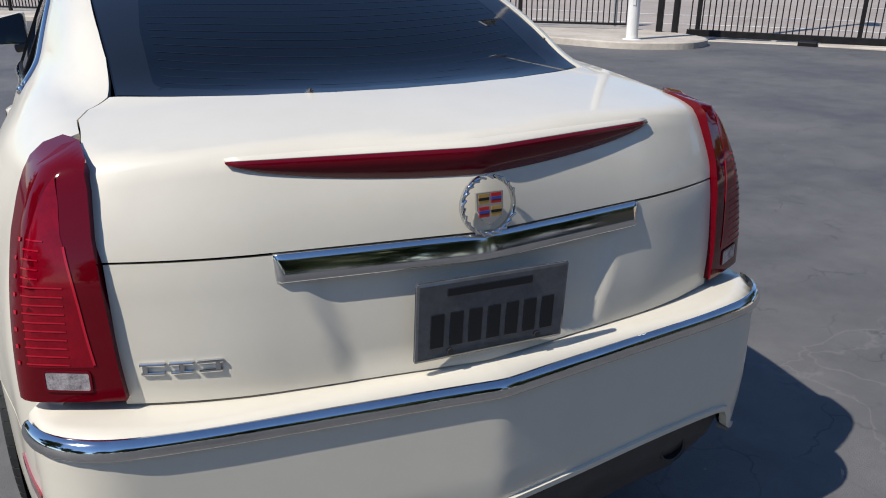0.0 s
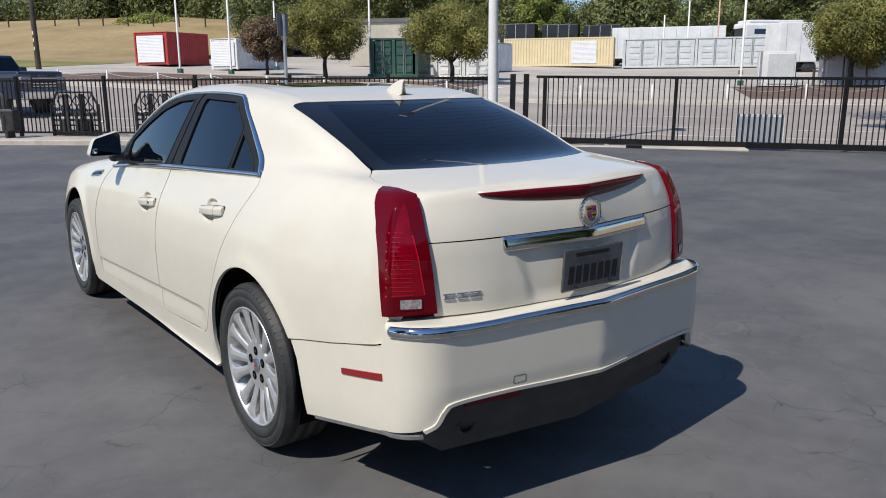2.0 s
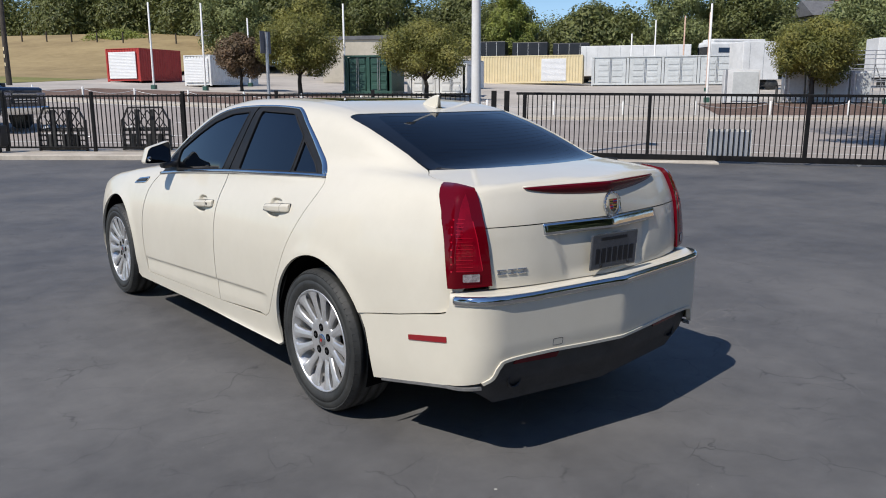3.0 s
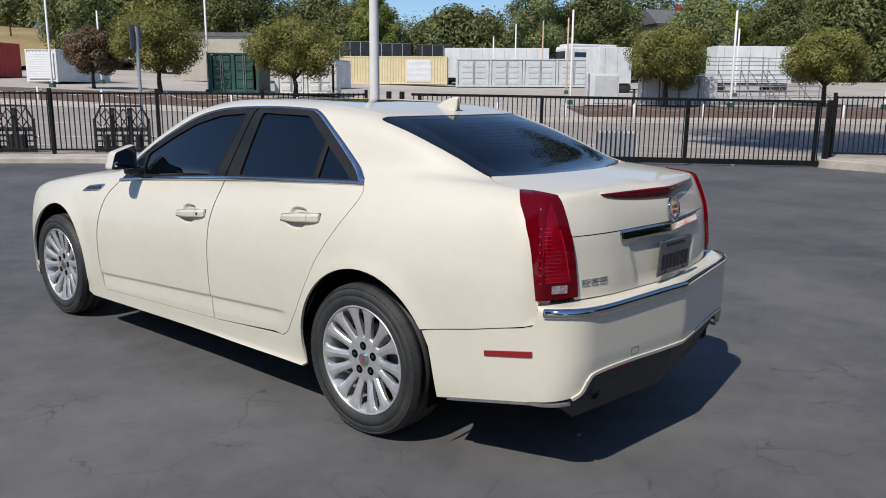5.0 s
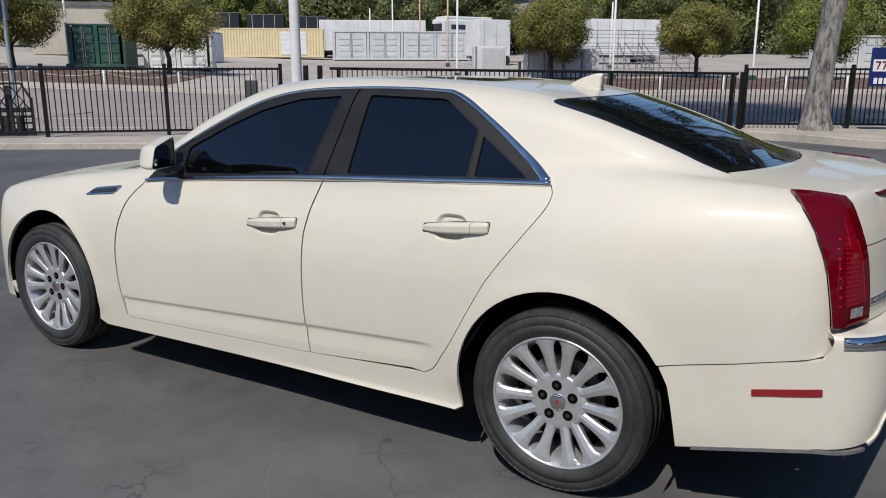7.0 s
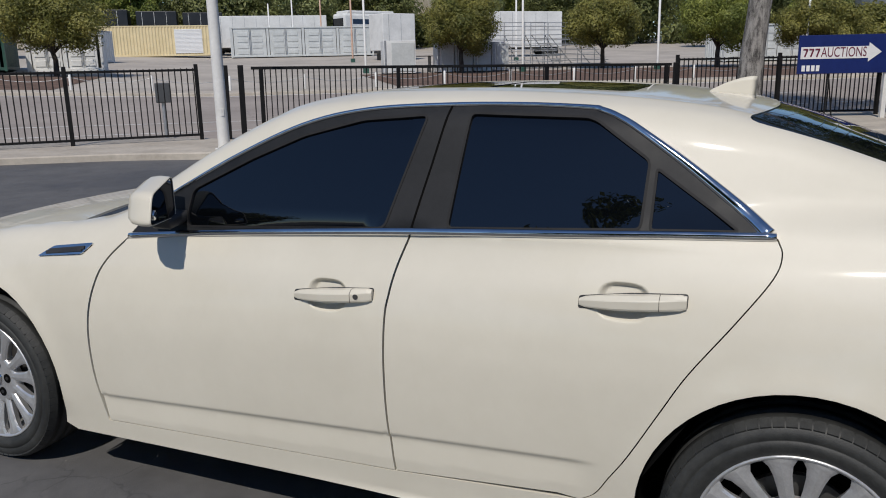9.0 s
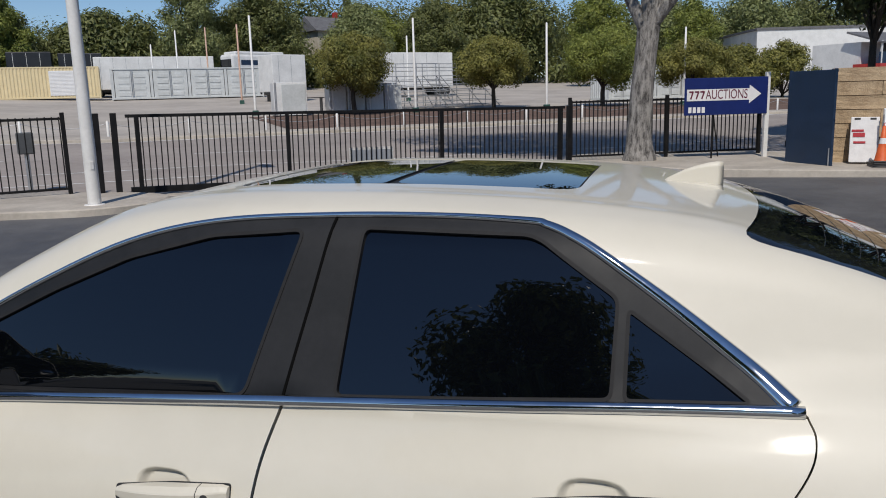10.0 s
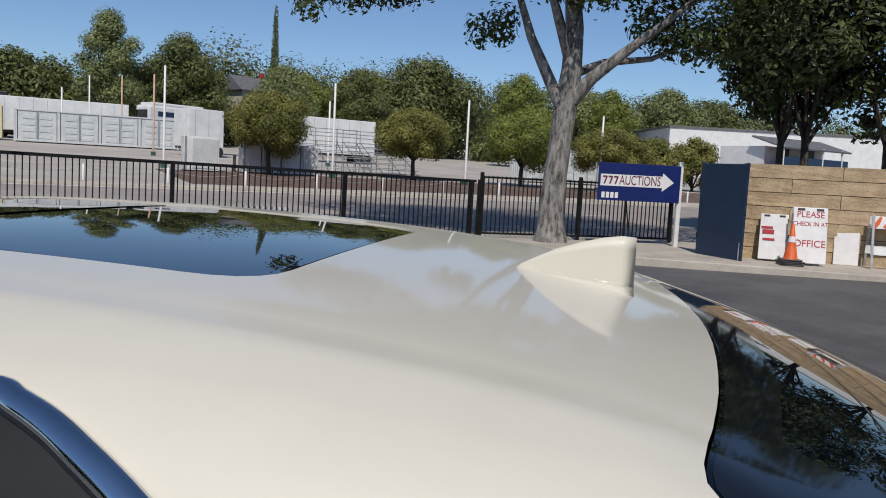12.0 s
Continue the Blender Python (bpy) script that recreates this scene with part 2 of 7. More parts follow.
def cast(f, o, d, far=6.0, n=400):
    """First zero of f along rays o + t d (arrays n x 3)."""
    o, d = np.atleast_2d(o).astype(float), np.atleast_2d(d).astype(float)
    t = np.linspace(0, far, n)
    lo = np.full(len(o), np.nan); hi = np.full(len(o), np.nan); done = np.zeros(len(o), bool)
    prev = t[0]
    for s in t[1:]:
        p = o + s * d
        hit = (f(p[:, 0], p[:, 1], p[:, 2]) < 0) & ~done
        lo[hit], hi[hit] = prev, s
        done |= hit; prev = s
    for _ in range(30):
        m = (lo + hi) / 2
        p = o + m[:, None] * d
        ins = f(p[:, 0], p[:, 1], p[:, 2]) < 0
        hi = np.where(ins, m, hi); lo = np.where(ins, lo, m)
    return o + hi[:, None] * d


def gradient(f, p, e=2e-3):
    g = np.stack([f(*(p + e * d).T) - f(*(p - e * d).T) for d in np.eye(3)], 1)
    return g / np.maximum(np.linalg.norm(g, axis=1, keepdims=True), 1e-9)


def side_chart(f):
    """(y, z) seen from the left."""
    def chart(q):
        o = np.stack([np.full(len(q), -1.6), q[:, 0], q[:, 1]], 1)
        return cast(f, o, np.tile((1.0, 0, 0), (len(q), 1)), 1.6, 120)
    return chart


def rear_chart(f):
    """(x, z) seen from behind."""
    def chart(q):
        o = np.stack([q[:, 0], np.full(len(q), -1.7), q[:, 1]], 1)
        return cast(f, o, np.tile((0, 1.0, 0), (len(q), 1)), 1.4, 120)
    return chart


def top_chart(f):
    """(x, y) seen from above."""
    def chart(q):
        o = np.stack([q[:, 0], q[:, 1], np.full(len(q), 1.7)], 1)
        return cast(f, o, np.tile((0, 0, -1.0), (len(q), 1)), 1.4, 120)
    return chart


FAN_Z, FAN_R = 0.55, 0.9


def fan_chart(f):
    """(y, angle about the car's long axis times FAN_R)."""
    def chart(q):
        a = q[:, 1] / FAN_R
        d = np.stack([-np.cos(a), 0 * a, np.sin(a)], 1)
        o = np.stack([0 * a, q[:, 0], 0 * a + FAN_Z], 1) + 1.5 * d
        return cast(f, o, -d, 1.45, 160)
    return chart


TURN_X, TURN_Y, TURN_R = 0.45, -0.55, 0.4


def rim_chart(f):
    """(way round the car from the rear centre to the left, z)."""
    def chart(q):
        s, z = q[:, 0], q[:, 1]
        m = np.sign(s)
        a = np.clip((np.abs(s) - TURN_X) / TURN_R, 0, math.pi / 2)
        d = np.stack([-np.sin(a) * m, -np.cos(a), 0 * a], 1)
        on = np.stack([-np.minimum(np.abs(s), TURN_X) * m, TURN_Y + np.maximum(np.abs(s) - TURN_X - TURN_R * math.pi / 2, 0), z], 1)
        return cast(f, on + 1.0 * d, -d, 1.0, 120)
    return chart


def rim_of(x, y):
    """The rim chart's first coordinate of a place on the left or right."""
    m, ax = (1 if x <= 0 else -1), abs(x)
    if y > TURN_Y:
        return m * (TURN_X + TURN_R * math.pi / 2 + y - TURN_Y)
    if ax < TURN_X:
        return m * ax
    return m * (TURN_X + TURN_R * math.atan2(ax - TURN_X, TURN_Y - y))


def fan_of(x, y, z):
    return (y, FAN_R * math.atan2(z - FAN_Z, -x))


def onto_fan(f, points):
    """Side-view points (y, z) as fan coordinates on the surface."""
    p = side_chart(f)(np.array(points, float))
    return [fan_of(*v) for v in p]


def smooth_path(points, n=6):
    """Catmull-Rom through 2D points."""
    p = [Vector(points[0]) * 2 - Vector(points[1]), *map(Vector, points), Vector(points[-1]) * 2 - Vector(points[-2])]
    out = []
    for i in range(1, len(p) - 2):
        for k in range(n):
            t = k / n
            out.append(tuple(0.5 * (2 * p[i] + (p[i + 1] - p[i - 1]) * t + (2 * p[i - 1] - 5 * p[i] + 4 * p[i + 1] - p[i + 2]) * t * t + (3 * p[i] - p[i - 1] - 3 * p[i + 1] + p[i + 2]) * t ** 3)))
    return out + [tuple(points[-1])]


def rounded(points, r, n=5):
    """A polygon with its corners rounded."""
    out = []
    for i, c in enumerate(points):
        c, a, b = Vector(c), Vector(points[i - 1]), Vector(points[(i + 1) % len(points)])
        k = min(r, (a - c).length * 0.45, (b - c).length * 0.45)
        p, q = c + (a - c).normalized() * k, c + (b - c).normalized() * k
        out += [tuple((1 - t) ** 2 * p + 2 * t * (1 - t) * c + t * t * q) for t in (j / n for j in range(n + 1))]
    return out


def dense(poly, res):
    out = []
    for i, a in enumerate(poly):
        b = poly[(i + 1) % len(poly)]
        k = max(1, int(math.dist(a, b) / res + 0.999))
        out += [(a[0] + (b[0] - a[0]) * j / k, a[1] + (b[1] - a[1]) * j / k) for j in range(k)]
    clean = [out[0]]
    for p in out[1:]:
        if math.dist(p, clean[-1]) > 5e-4:
            clean.append(p)
    if math.dist(clean[0], clean[-1]) < 5e-4:
        clean.pop()
    return clean


def inset(poly, d):
    """Moves a polygon's edge inwards by d."""
    area = sum(a[0] * b[1] - b[0] * a[1] for a, b in zip(poly, poly[1:] + poly[:1]))
    s = 1 if area > 0 else -1
    out = []
    for i, c in enumerate(poly):
        c, a, b = Vector(c), Vector(poly[i - 1]), Vector(poly[(i + 1) % len(poly)])
        e, g = (c - a).normalized(), (b - c).normalized()
        m = Vector((-(e.y + g.y), e.x + g.x)) * s
        if m.length < 1e-6:
            m = Vector((-e.y, e.x)) * s
        m.normalize()
        k = max(0.4, m.dot(Vector((-e.y, e.x)) * s))
        out.append(tuple(c + m * d / k))
    return out


def inside(q, poly):
    x, y = q[:, 0], q[:, 1]
    hit = np.zeros(len(q), bool)
    px, py = np.array(poly, float).T
    for i in range(len(poly)):
        x0, y0, x1, y1 = px[i - 1], py[i - 1], px[i], py[i]
        if y0 != y1:
            hit ^= ((y0 > y) != (y1 > y)) & (x < (x1 - x0) * (y - y0) / (y1 - y0) + x0)
    return hit


def near_edge(q, poly, d):
    close = np.zeros(len(q), bool)
    for i in range(len(poly)):
        a, b = np.array(poly[i - 1]), np.array(poly[i])
        ab = b - a
        t = np.clip(((q - a) @ ab) / max(ab @ ab, 1e-12), 0, 1)
        close |= np.linalg.norm(q - a - t[:, None] * ab, axis=1) < d
    return close


def panel(name, poly, chart, f, material, parent=None, label="", holes=(), res=0.035, lift=0.0, rim=0.012, mirror=False, edge_res=None, folds=()):
    """A sheet-metal panel: the region poly of a chart laid on the surface f = 0, with rolled-in edges."""
    edge_res = edge_res or res * 0.7
    rings = [dense(list(map(tuple, r)), edge_res) for r in (poly, *holes)]
    pts, edges = [], []
    for r in rings:
        k = len(pts)
        pts += r
        edges += [(k + i, k + (i + 1) % len(r)) for i in range(len(r))]
    for line in folds:
        k = len(pts)
        pts += line
        edges += [(k + i, k + i + 1) for i in range(len(line) - 1)]
    outer = np.array(rings[0])
    lo, hi = outer.min(0), outer.max(0)
    gx, gy = np.meshgrid(np.arange(lo[0] + res / 2, hi[0], res), np.arange(lo[1] + res / 2, hi[1], res))
    gx = gx + np.where(np.arange(len(gx))[:, None] % 2, res / 2, 0)
    grid = np.stack([gx.ravel(), gy.ravel()], 1)
    keep = inside(grid, rings[0])
    for r in rings[1:]:
        keep &= ~inside(grid, r)
    grid = grid[keep]
    for r in rings:
        grid = grid[~near_edge(grid, r, res * 0.4)]
    for line in folds:
        grid = grid[~near_edge(grid, line + line[::-1], res * 0.4)]
    pts += [tuple(p) for p in grid]
    vs, _, fs, *_ = delaunay_2d_cdt([Vector(p) for p in pts], edges, [], 0, 1e-6)
    q = np.array([(v.x, v.y) for v in vs])
    tri = np.array([list(t) for t in fs if len(t) == 3])
    mid = q[tri].mean(1)
    keep = inside(mid, rings[0])
    for r in rings[1:]:
        keep &= ~inside(mid, r)
    tri = tri[keep]
    p = chart(q)
    bad = np.isnan(p).any(1)
    tri = tri[~bad[tri].any(1)]
    p[bad] = 0
    nrm = gradient(f, p)
    p = p + nrm * lift
    a, b, c = p[tri[:, 0]], p[tri[:, 1]], p[tri[:, 2]]
    turn = (np.cross(b - a, c - a) * nrm[tri].mean(1)).sum(1) < 0
    tri[turn] = tri[turn][:, ::-1]
    faces = [tuple(int(i) for i in t) for t in tri]
    verts, normals = [tuple(v) for v in p], [tuple(v) for v in nrm]
    if rim:
        count = {}
        for t in faces:
            for i, j in ((t[0], t[1]), (t[1], t[2]), (t[2], t[0])):
                count[(i, j)] = 1
        border = [(i, j) for i, j in count if (j, i) not in count]
        low = {}
        for i, j in border:
            for k in (i, j):
                if k not in low:
                    low[k] = (len(verts), len(verts) + 1)
                    verts += [tuple(p[k]), tuple(p[k] - nrm[k] * rim)]
                    normals += [(0, 0, 0), (0, 0, 0)]
            faces.append((low[j][0], low[i][0], low[i][1], low[j][1]))
    if mirror:
        verts = [(-x, y, z) for x, y, z in verts]
        normals = [(-x, y, z) for x, y, z in normals]
        faces = [t[::-1] for t in faces]
    me = bpy.data.meshes.new(name)
    me.from_pydata(verts, [], faces)
    me.polygons.foreach_set("use_smooth", [True] * len(faces))
    me.normals_split_custom_set_from_vertices(normals)
    return attach(name, me, material, parent, label)


def ribbon(path, width):
    """A strip polygon round a 2D path."""
    left, right = [], []
    for i, c in enumerate(path):
        a, b = Vector(path[max(i - 1, 0)]), Vector(path[min(i + 1, len(path) - 1)])
        d = (b - a).normalized()
        n = Vector((-d.y, d.x)) * width / 2
        left.append(tuple(Vector(c) + n))
        right.append(tuple(Vector(c) - n))
    return left + right[::-1]


def bead(name, path, widths, height, chart, f, material, parent, label="", mirror=False, lift=0.001):
    """A half-round moulding swept along a chart path; widths is one width, or places along the car and the widths there."""
    p = chart(np.array(path, float))
    n = gradient(f, p)
    t = np.gradient(p, axis=0)
    t /= np.linalg.norm(t, axis=1, keepdims=True)
    b = np.cross(t, n)
    w = np.interp(p[:, 1], *widths)[:, None] / 2 if isinstance(widths, tuple) else np.full((len(p), 1), widths / 2)
    bm = bmesh.new()
    rows = []
    for a in np.radians([-90, -62, -30, 0, 30, 62, 90]):
        rows.append([bm.verts.new(v) for v in p + b * w * math.sin(a) + n * (lift + height * math.cos(a))])
    for r0, r1 in zip(rows, rows[1:]):
        for i in range(len(p) - 1):
            bm.faces.new((r0[i], r0[i + 1], r1[i + 1], r1[i]))
    for i in (0, -1):
        bm.faces.new([r[i] for r in rows])
    bmesh.ops.recalc_face_normals(bm, faces=bm.faces)
    return part(name, flipped(bm) if mirror else bm, material, parent, label, smooth=True)


# ---- the sedan ----
sedan = thing("sedan_car", "parked cream-white four-door sedan with tinted windows and silver alloy wheels", "car", Matrix.Translation((-0.6, 0.6, 0.02)) @ pose(0, 0, 0, 0, 0, 0.85) @ Matrix.Translation((0.6, -0.6, 0)))
side, fan, rear, top, rim_c = side_chart(body), fan_chart(body), rear_chart(body), top_chart(body), rim_chart(body)
AXLE_R, AXLE_F, WHEEL_Z = 0.0, 2.97, 0.325

B_CUT = smooth_path([(1.105, 1.042), (1.125, 0.99), (1.142, 0.934), (1.156, 0.86), (1.164, 0.79), (1.164, 0.6), (1.158, 0.45), (1.142, 0.293)])
F_CUT = smooth_path([(2.25, 0.945), (2.32, 0.87), (2.36, 0.79), (2.388, 0.65), (2.383, 0.45), (2.345, 0.258)])
R_CUT = smooth_path([(0.095, 1.088), (0.082, 1.053), (0.098, 1.0), (0.172, 0.895), (0.279, 0.749), (0.346, 0.633), (0.425, 0.49), (0.475, 0.412), (0.512, 0.355), (0.555, 0.325)])
DLO_REAR = [(0.095, 1.088), (0.215, 1.172), (0.338, 1.259), (0.49, 1.357), (0.545, 1.387)]
DLO_TOP = smooth_path([(0.545, 1.387), (0.596, 1.402), (0.81, 1.413), (1.05, 1.412), (1.33, 1.397), (1.555, 1.350), (1.79, 1.252), (2.0, 1.145), (2.084, 1.097), (2.20, 1.01), (2.25, 0.945)])
BELT_LINE = [(2.25, 0.945), (1.70, 0.997), (1.105, 1.042), (0.5, 1.070), (0.095, 1.088)]


def arch(yc, zc, r, y0, z0, y1, z1, n=26):
    a0, a1 = math.atan2(z0 - zc, y0 - yc), math.atan2(z1 - zc, y1 - yc)
    if a0 < a1:
        a0 += 2 * math.pi
    return [(yc + r * math.cos(a0 + (a1 - a0) * i / n), zc + r * math.sin(a0 + (a1 - a0) * i / n)) for i in range(n + 1)]


# outline of the shell, left half, from the back window's corner round the flank to the windscreen
flank = [(-0.866, 0.71), (-0.858, 0.662), (-0.840, 0.630), (-0.80, 0.618), (-0.584, 0.577), (-0.352, 0.54)]
flank += arch(0.0, 0.335, 0.405, -0.349, 0.54, 0.388, 0.22)
flank += [(0.42, 0.203), (1.37, 0.198), (2.52, 0.188)]
flank += arch(AXLE_F, 0.335, 0.415, 2.575, 0.21, 3.365, 0.21)
flank += [(3.40, 0.21), (3.55, 0.215), (3.56, 0.55), (3.53, 0.80)]
half = [fan_of(-0.557, -0.461, 1.139), fan_of(-0.60, -0.515, 1.128), fan_of(-0.617, -0.58, 1.118), fan_of(-0.617, -0.668, 1.112), fan_of(-0.66, -0.682, 1.118), fan_of(-0.722, -0.724, 1.079), fan_of(-0.742, -0.766, 1.022), fan_of(-0.764, -0.817, 0.921), fan_of(-0.776, -0.857, 0.808), fan_of(-0.777, -0.872, 0.74)]
half += onto_fan(body, flank)
half += [fan_of(-0.66, 3.45, 0.86), fan_of(-0.68, 3.0, 0.93), fan_of(-0.70, 2.55, 0.985), fan_of(-0.66, 2.40, 1.03)]
half += [fan_of(-0.62, 2.12, 1.175), fan_of(-0.57, 1.85, 1.31), fan_of(-0.50, 1.66, 1.395)]
screen_top = [fan_of(-0.3, 1.69, 1.41), fan_of(0, 1.70, 1.41), fan_of(0.3, 1.69, 1.41)]
mirrored = lambda some: [(y, math.pi * FAN_R - s) for y, s in some[::-1]]
on_top = lambda x, y: fan_of(*top(np.array([[x, y]]))[0])
BACK_SIDE = [(-0.553, -0.30), (-0.556, -0.183), (-0.558, 0.0), (-0.558, 0.10), (-0.557, 0.145), (-0.553, 0.170), (-0.545, 0.184), (-0.531, 0.191)]
back_left = [(-0.511, 0.1905), (-0.480, 0.184), (-0.449, 0.1765), (-0.400, 0.1665), (-0.354, 0.158), (-0.297, 0.1495), (-0.239, 0.142), (-0.16, 0.1335), (-0.08, 0.128)]
BACK_TOP = back_left + [(0.0, 0.126)] + [(-x, y) for x, y in back_left[::-1]]
back_edge, back_top = [on_top(x, y) for x, y in BACK_SIDE], [on_top(x, y) for x, y in BACK_TOP]
shell = half + screen_top + mirrored(half) + mirrored(back_edge) + back_top[::-1] + back_edge[::-1]
door_hole = onto_fan(body, [(1.142, 0.293)] + F_CUT[::-1] + DLO_TOP[::-1][1:] + DLO_REAR[::-1][1:] + R_CUT[1:])
sun_x, sun_y0, sun_y1 = 0.345, 0.545, 1.43
sunroof_hole = rounded([fan_of(-sun_x, sun_y0, 1.436), fan_of(-sun_x - 0.03, sun_y1, 1.438), fan_of(sun_x + 0.03, sun_y1, 1.438), fan_of(sun_x, sun_y0, 1.436)], 0.07)
fold_y = np.arange(0.235, 1.58, 0.025)
roof_folds = [[fan_of(*p) for p in top(np.stack([np.full(len(fold_y), x), fold_y], 1))] for x in (-0.525, -0.508, -0.495, -0.482, -0.465, -0.445, 0.445, 0.465, 0.482, 0.495, 0.508, 0.525)]
panel("body_shell", shell, fan, body, PAINT, sedan, "cream-white painted quarter panels, roof and fenders", holes=[door_hole, mirrored(door_hole), sunroof_hole], folds=roof_folds, res=0.026, rim=0.014)

# cabin sheets and underbody blocks, near-black to paint the shade behind the gaps
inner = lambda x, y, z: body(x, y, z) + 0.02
flank_poly = [(0.0, 1.06), (0.45, 0.33), (2.40, 0.27), (2.42, 0.93), (2.05, 1.08), (1.5, 1.36), (1.0, 1.395), (0.6, 1.38)]
# added sheet 2 cm under the skin, coloured as the shade in the door gaps
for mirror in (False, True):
    panel("door_gap_shade", flank_poly, side_chart(inner), inner, DARK, sedan, "near-black sheet for the shade in the door gaps", res=0.08, rim=0, mirror=mirror)
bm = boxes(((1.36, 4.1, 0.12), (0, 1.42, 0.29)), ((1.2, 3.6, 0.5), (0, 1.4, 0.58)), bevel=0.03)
part("underbody", bm, DARK, sedan, "underside blocks coloured near-black for the shade under the car")
# arch liners take the same near-black, so the wheel wells look fully shaded
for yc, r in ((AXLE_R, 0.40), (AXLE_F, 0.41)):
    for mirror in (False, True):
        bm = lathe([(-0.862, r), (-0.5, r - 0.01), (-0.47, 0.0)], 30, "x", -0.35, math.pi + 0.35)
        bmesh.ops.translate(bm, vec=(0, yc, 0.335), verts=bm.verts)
        part("wheel_arch_liner", flipped(bm) if mirror else bm, DARK, sedan, "arch liner coloured near-black for the shade inside", smooth=True)

# doors
front_door_poly = BELT_LINE[:3] + B_CUT[1:] + [(y - 0.006, z) for y, z in F_CUT[::-1][:-1]]
rear_door_poly = BELT_LINE[2:] + R_CUT[1:] + [(0.62, 0.331)] + B_CUT[::-1][:-1]
glass_front = rounded([(1.985, 1.002), (1.195, 1.053), (1.108, 1.381), (1.332, 1.365), (1.545, 1.313), (1.74, 1.235), (1.975, 1.125)], 0.022)
glass_rear = rounded([(0.989, 1.066), (0.438, 1.092), (0.432, 1.266), (0.585, 1.368), (0.615, 1.378), (0.968, 1.387)], 0.016)
glass_quarter = rounded([(0.412, 1.092), (0.190, 1.100), (0.410, 1.247)], 0.012)
trim_poly = [(2.245, 0.950), (1.70, 1.002), (1.105, 1.047), (0.5, 1.075), (0.105, 1.093)] + (DLO_REAR + DLO_TOP[1:])[1:-1]


fan_poly = lambda poly, res=0.02: onto_fan(body, dense(list(poly), res))
fan_path = lambda path: onto_fan(body, path)


def dense_line(path, step=0.02):
    out = []
    for a, b in zip(path, path[1:]):
        k = max(1, round(math.dist(a, b) / step))
        out += [(a[0] + (b[0] - a[0]) * i / k, a[1] + (b[1] - a[1]) * i / k) for i in range(k)]
    return out + [tuple(path[-1])]


def handle(at, parent, mirror, lock):
    """A pull handle on its dished recess, long axis along the car."""
    y, z = at
    p = side(np.array([[y, z]]))[0]
    n = 18

    def ring_at(t, grow=0.0):
        yy = y - 0.14 + 0.28 * t
        k = abs(2 * t - 1)
        out = 0.014 + 0.020 * (1 - k ** 2.2)
        hh = 0.0205 - 0.007 * max(0, (t - 0.55) / 0.45) ** 1.5 - (0.004 if k > 0.97 else 0)
        surf = side(np.array([[yy, z]]))[0][0]
        zc = z + (y - yy) * 0.09
        return [(surf - (out + grow) * c + 0.004, yy, zc + (hh + grow) * v) for c, v in ((0, -1), (0.7, -1), (0.93, -0.86), (1, -0.6), (1, 0.38), (0.93, 0.55), (0.55, 0.98), (0, 1))]

    def skin(ts, grow=0.0):
        bm = bmesh.new()
        rings = [[bm.verts.new(p) for p in ring_at(t, grow)] for t in ts]
        for a, b in zip(rings, rings[1:]):
            for i in range(7):
                bm.faces.new((a[i], a[i + 1], b[i + 1], b[i]))
        bm.faces.new(rings[0])
        bm.faces.new(rings[-1][::-1])
        bmesh.ops.recalc_face_normals(bm, faces=bm.faces)
        return flipped(bm) if mirror else bm

    h = part("door_handle", skin([i / n for i in range(n + 1)]), PAINT, parent, "cream painted pull handle", smooth=False)
    part("handle_seam", skin([0.236, 0.241], 0.0006), BLACK_TRIM, h, "dark joint of the handle cap")
    foot = [(y - 0.142, z + 0.0128 - 0.019), (y - 0.142, z + 0.0128 + 0.020), (y, z + 0.0225), (y + 0.142, z - 0.0128 + 0.016), (y + 0.142, z - 0.0128 - 0.017), (y, z - 0.0225)]
    panel("handle_gasket", rounded(foot, 0.008), side, body, BLACK_TRIM, h, "thin black gasket behind the handle", res=0.03, lift=0.0012, rim=0.002, mirror=mirror)
    if lock:
        bm = bmesh.new()
        x0 = ring_at(0.17)[4][0]
        rod(bm, (x0 + 0.004, y - 0.092, z + 0.008), (x0 - 0.0015, y - 0.092, z + 0.008), 0.0085, n=14)
        part("lock_cylinder", flipped(bm) if mirror else bm, ALLOY_IN, h, "dull key lock")


def dish(y0, z0):
    """The scooped recess behind a handle."""
    def g(x, y, z):
        r = (np.abs((y - y0) / 0.074) ** 3 + np.abs((z - z0) / 0.052) ** 3) ** (1 / 3)
        s = z - (0.452 - 0.0478 * (y - 0.535))
        fold = np.clip((0.002 - s) / 0.012, 0, 1) * np.clip((s + 0.085) / 0.065, 0, 1) * ramp(0.49, 0.60, y)
        return body(x, y, z) + 0.020 * (1 - ramp(0.66, 0.98, r)) + 0.0065 * fold
    return g


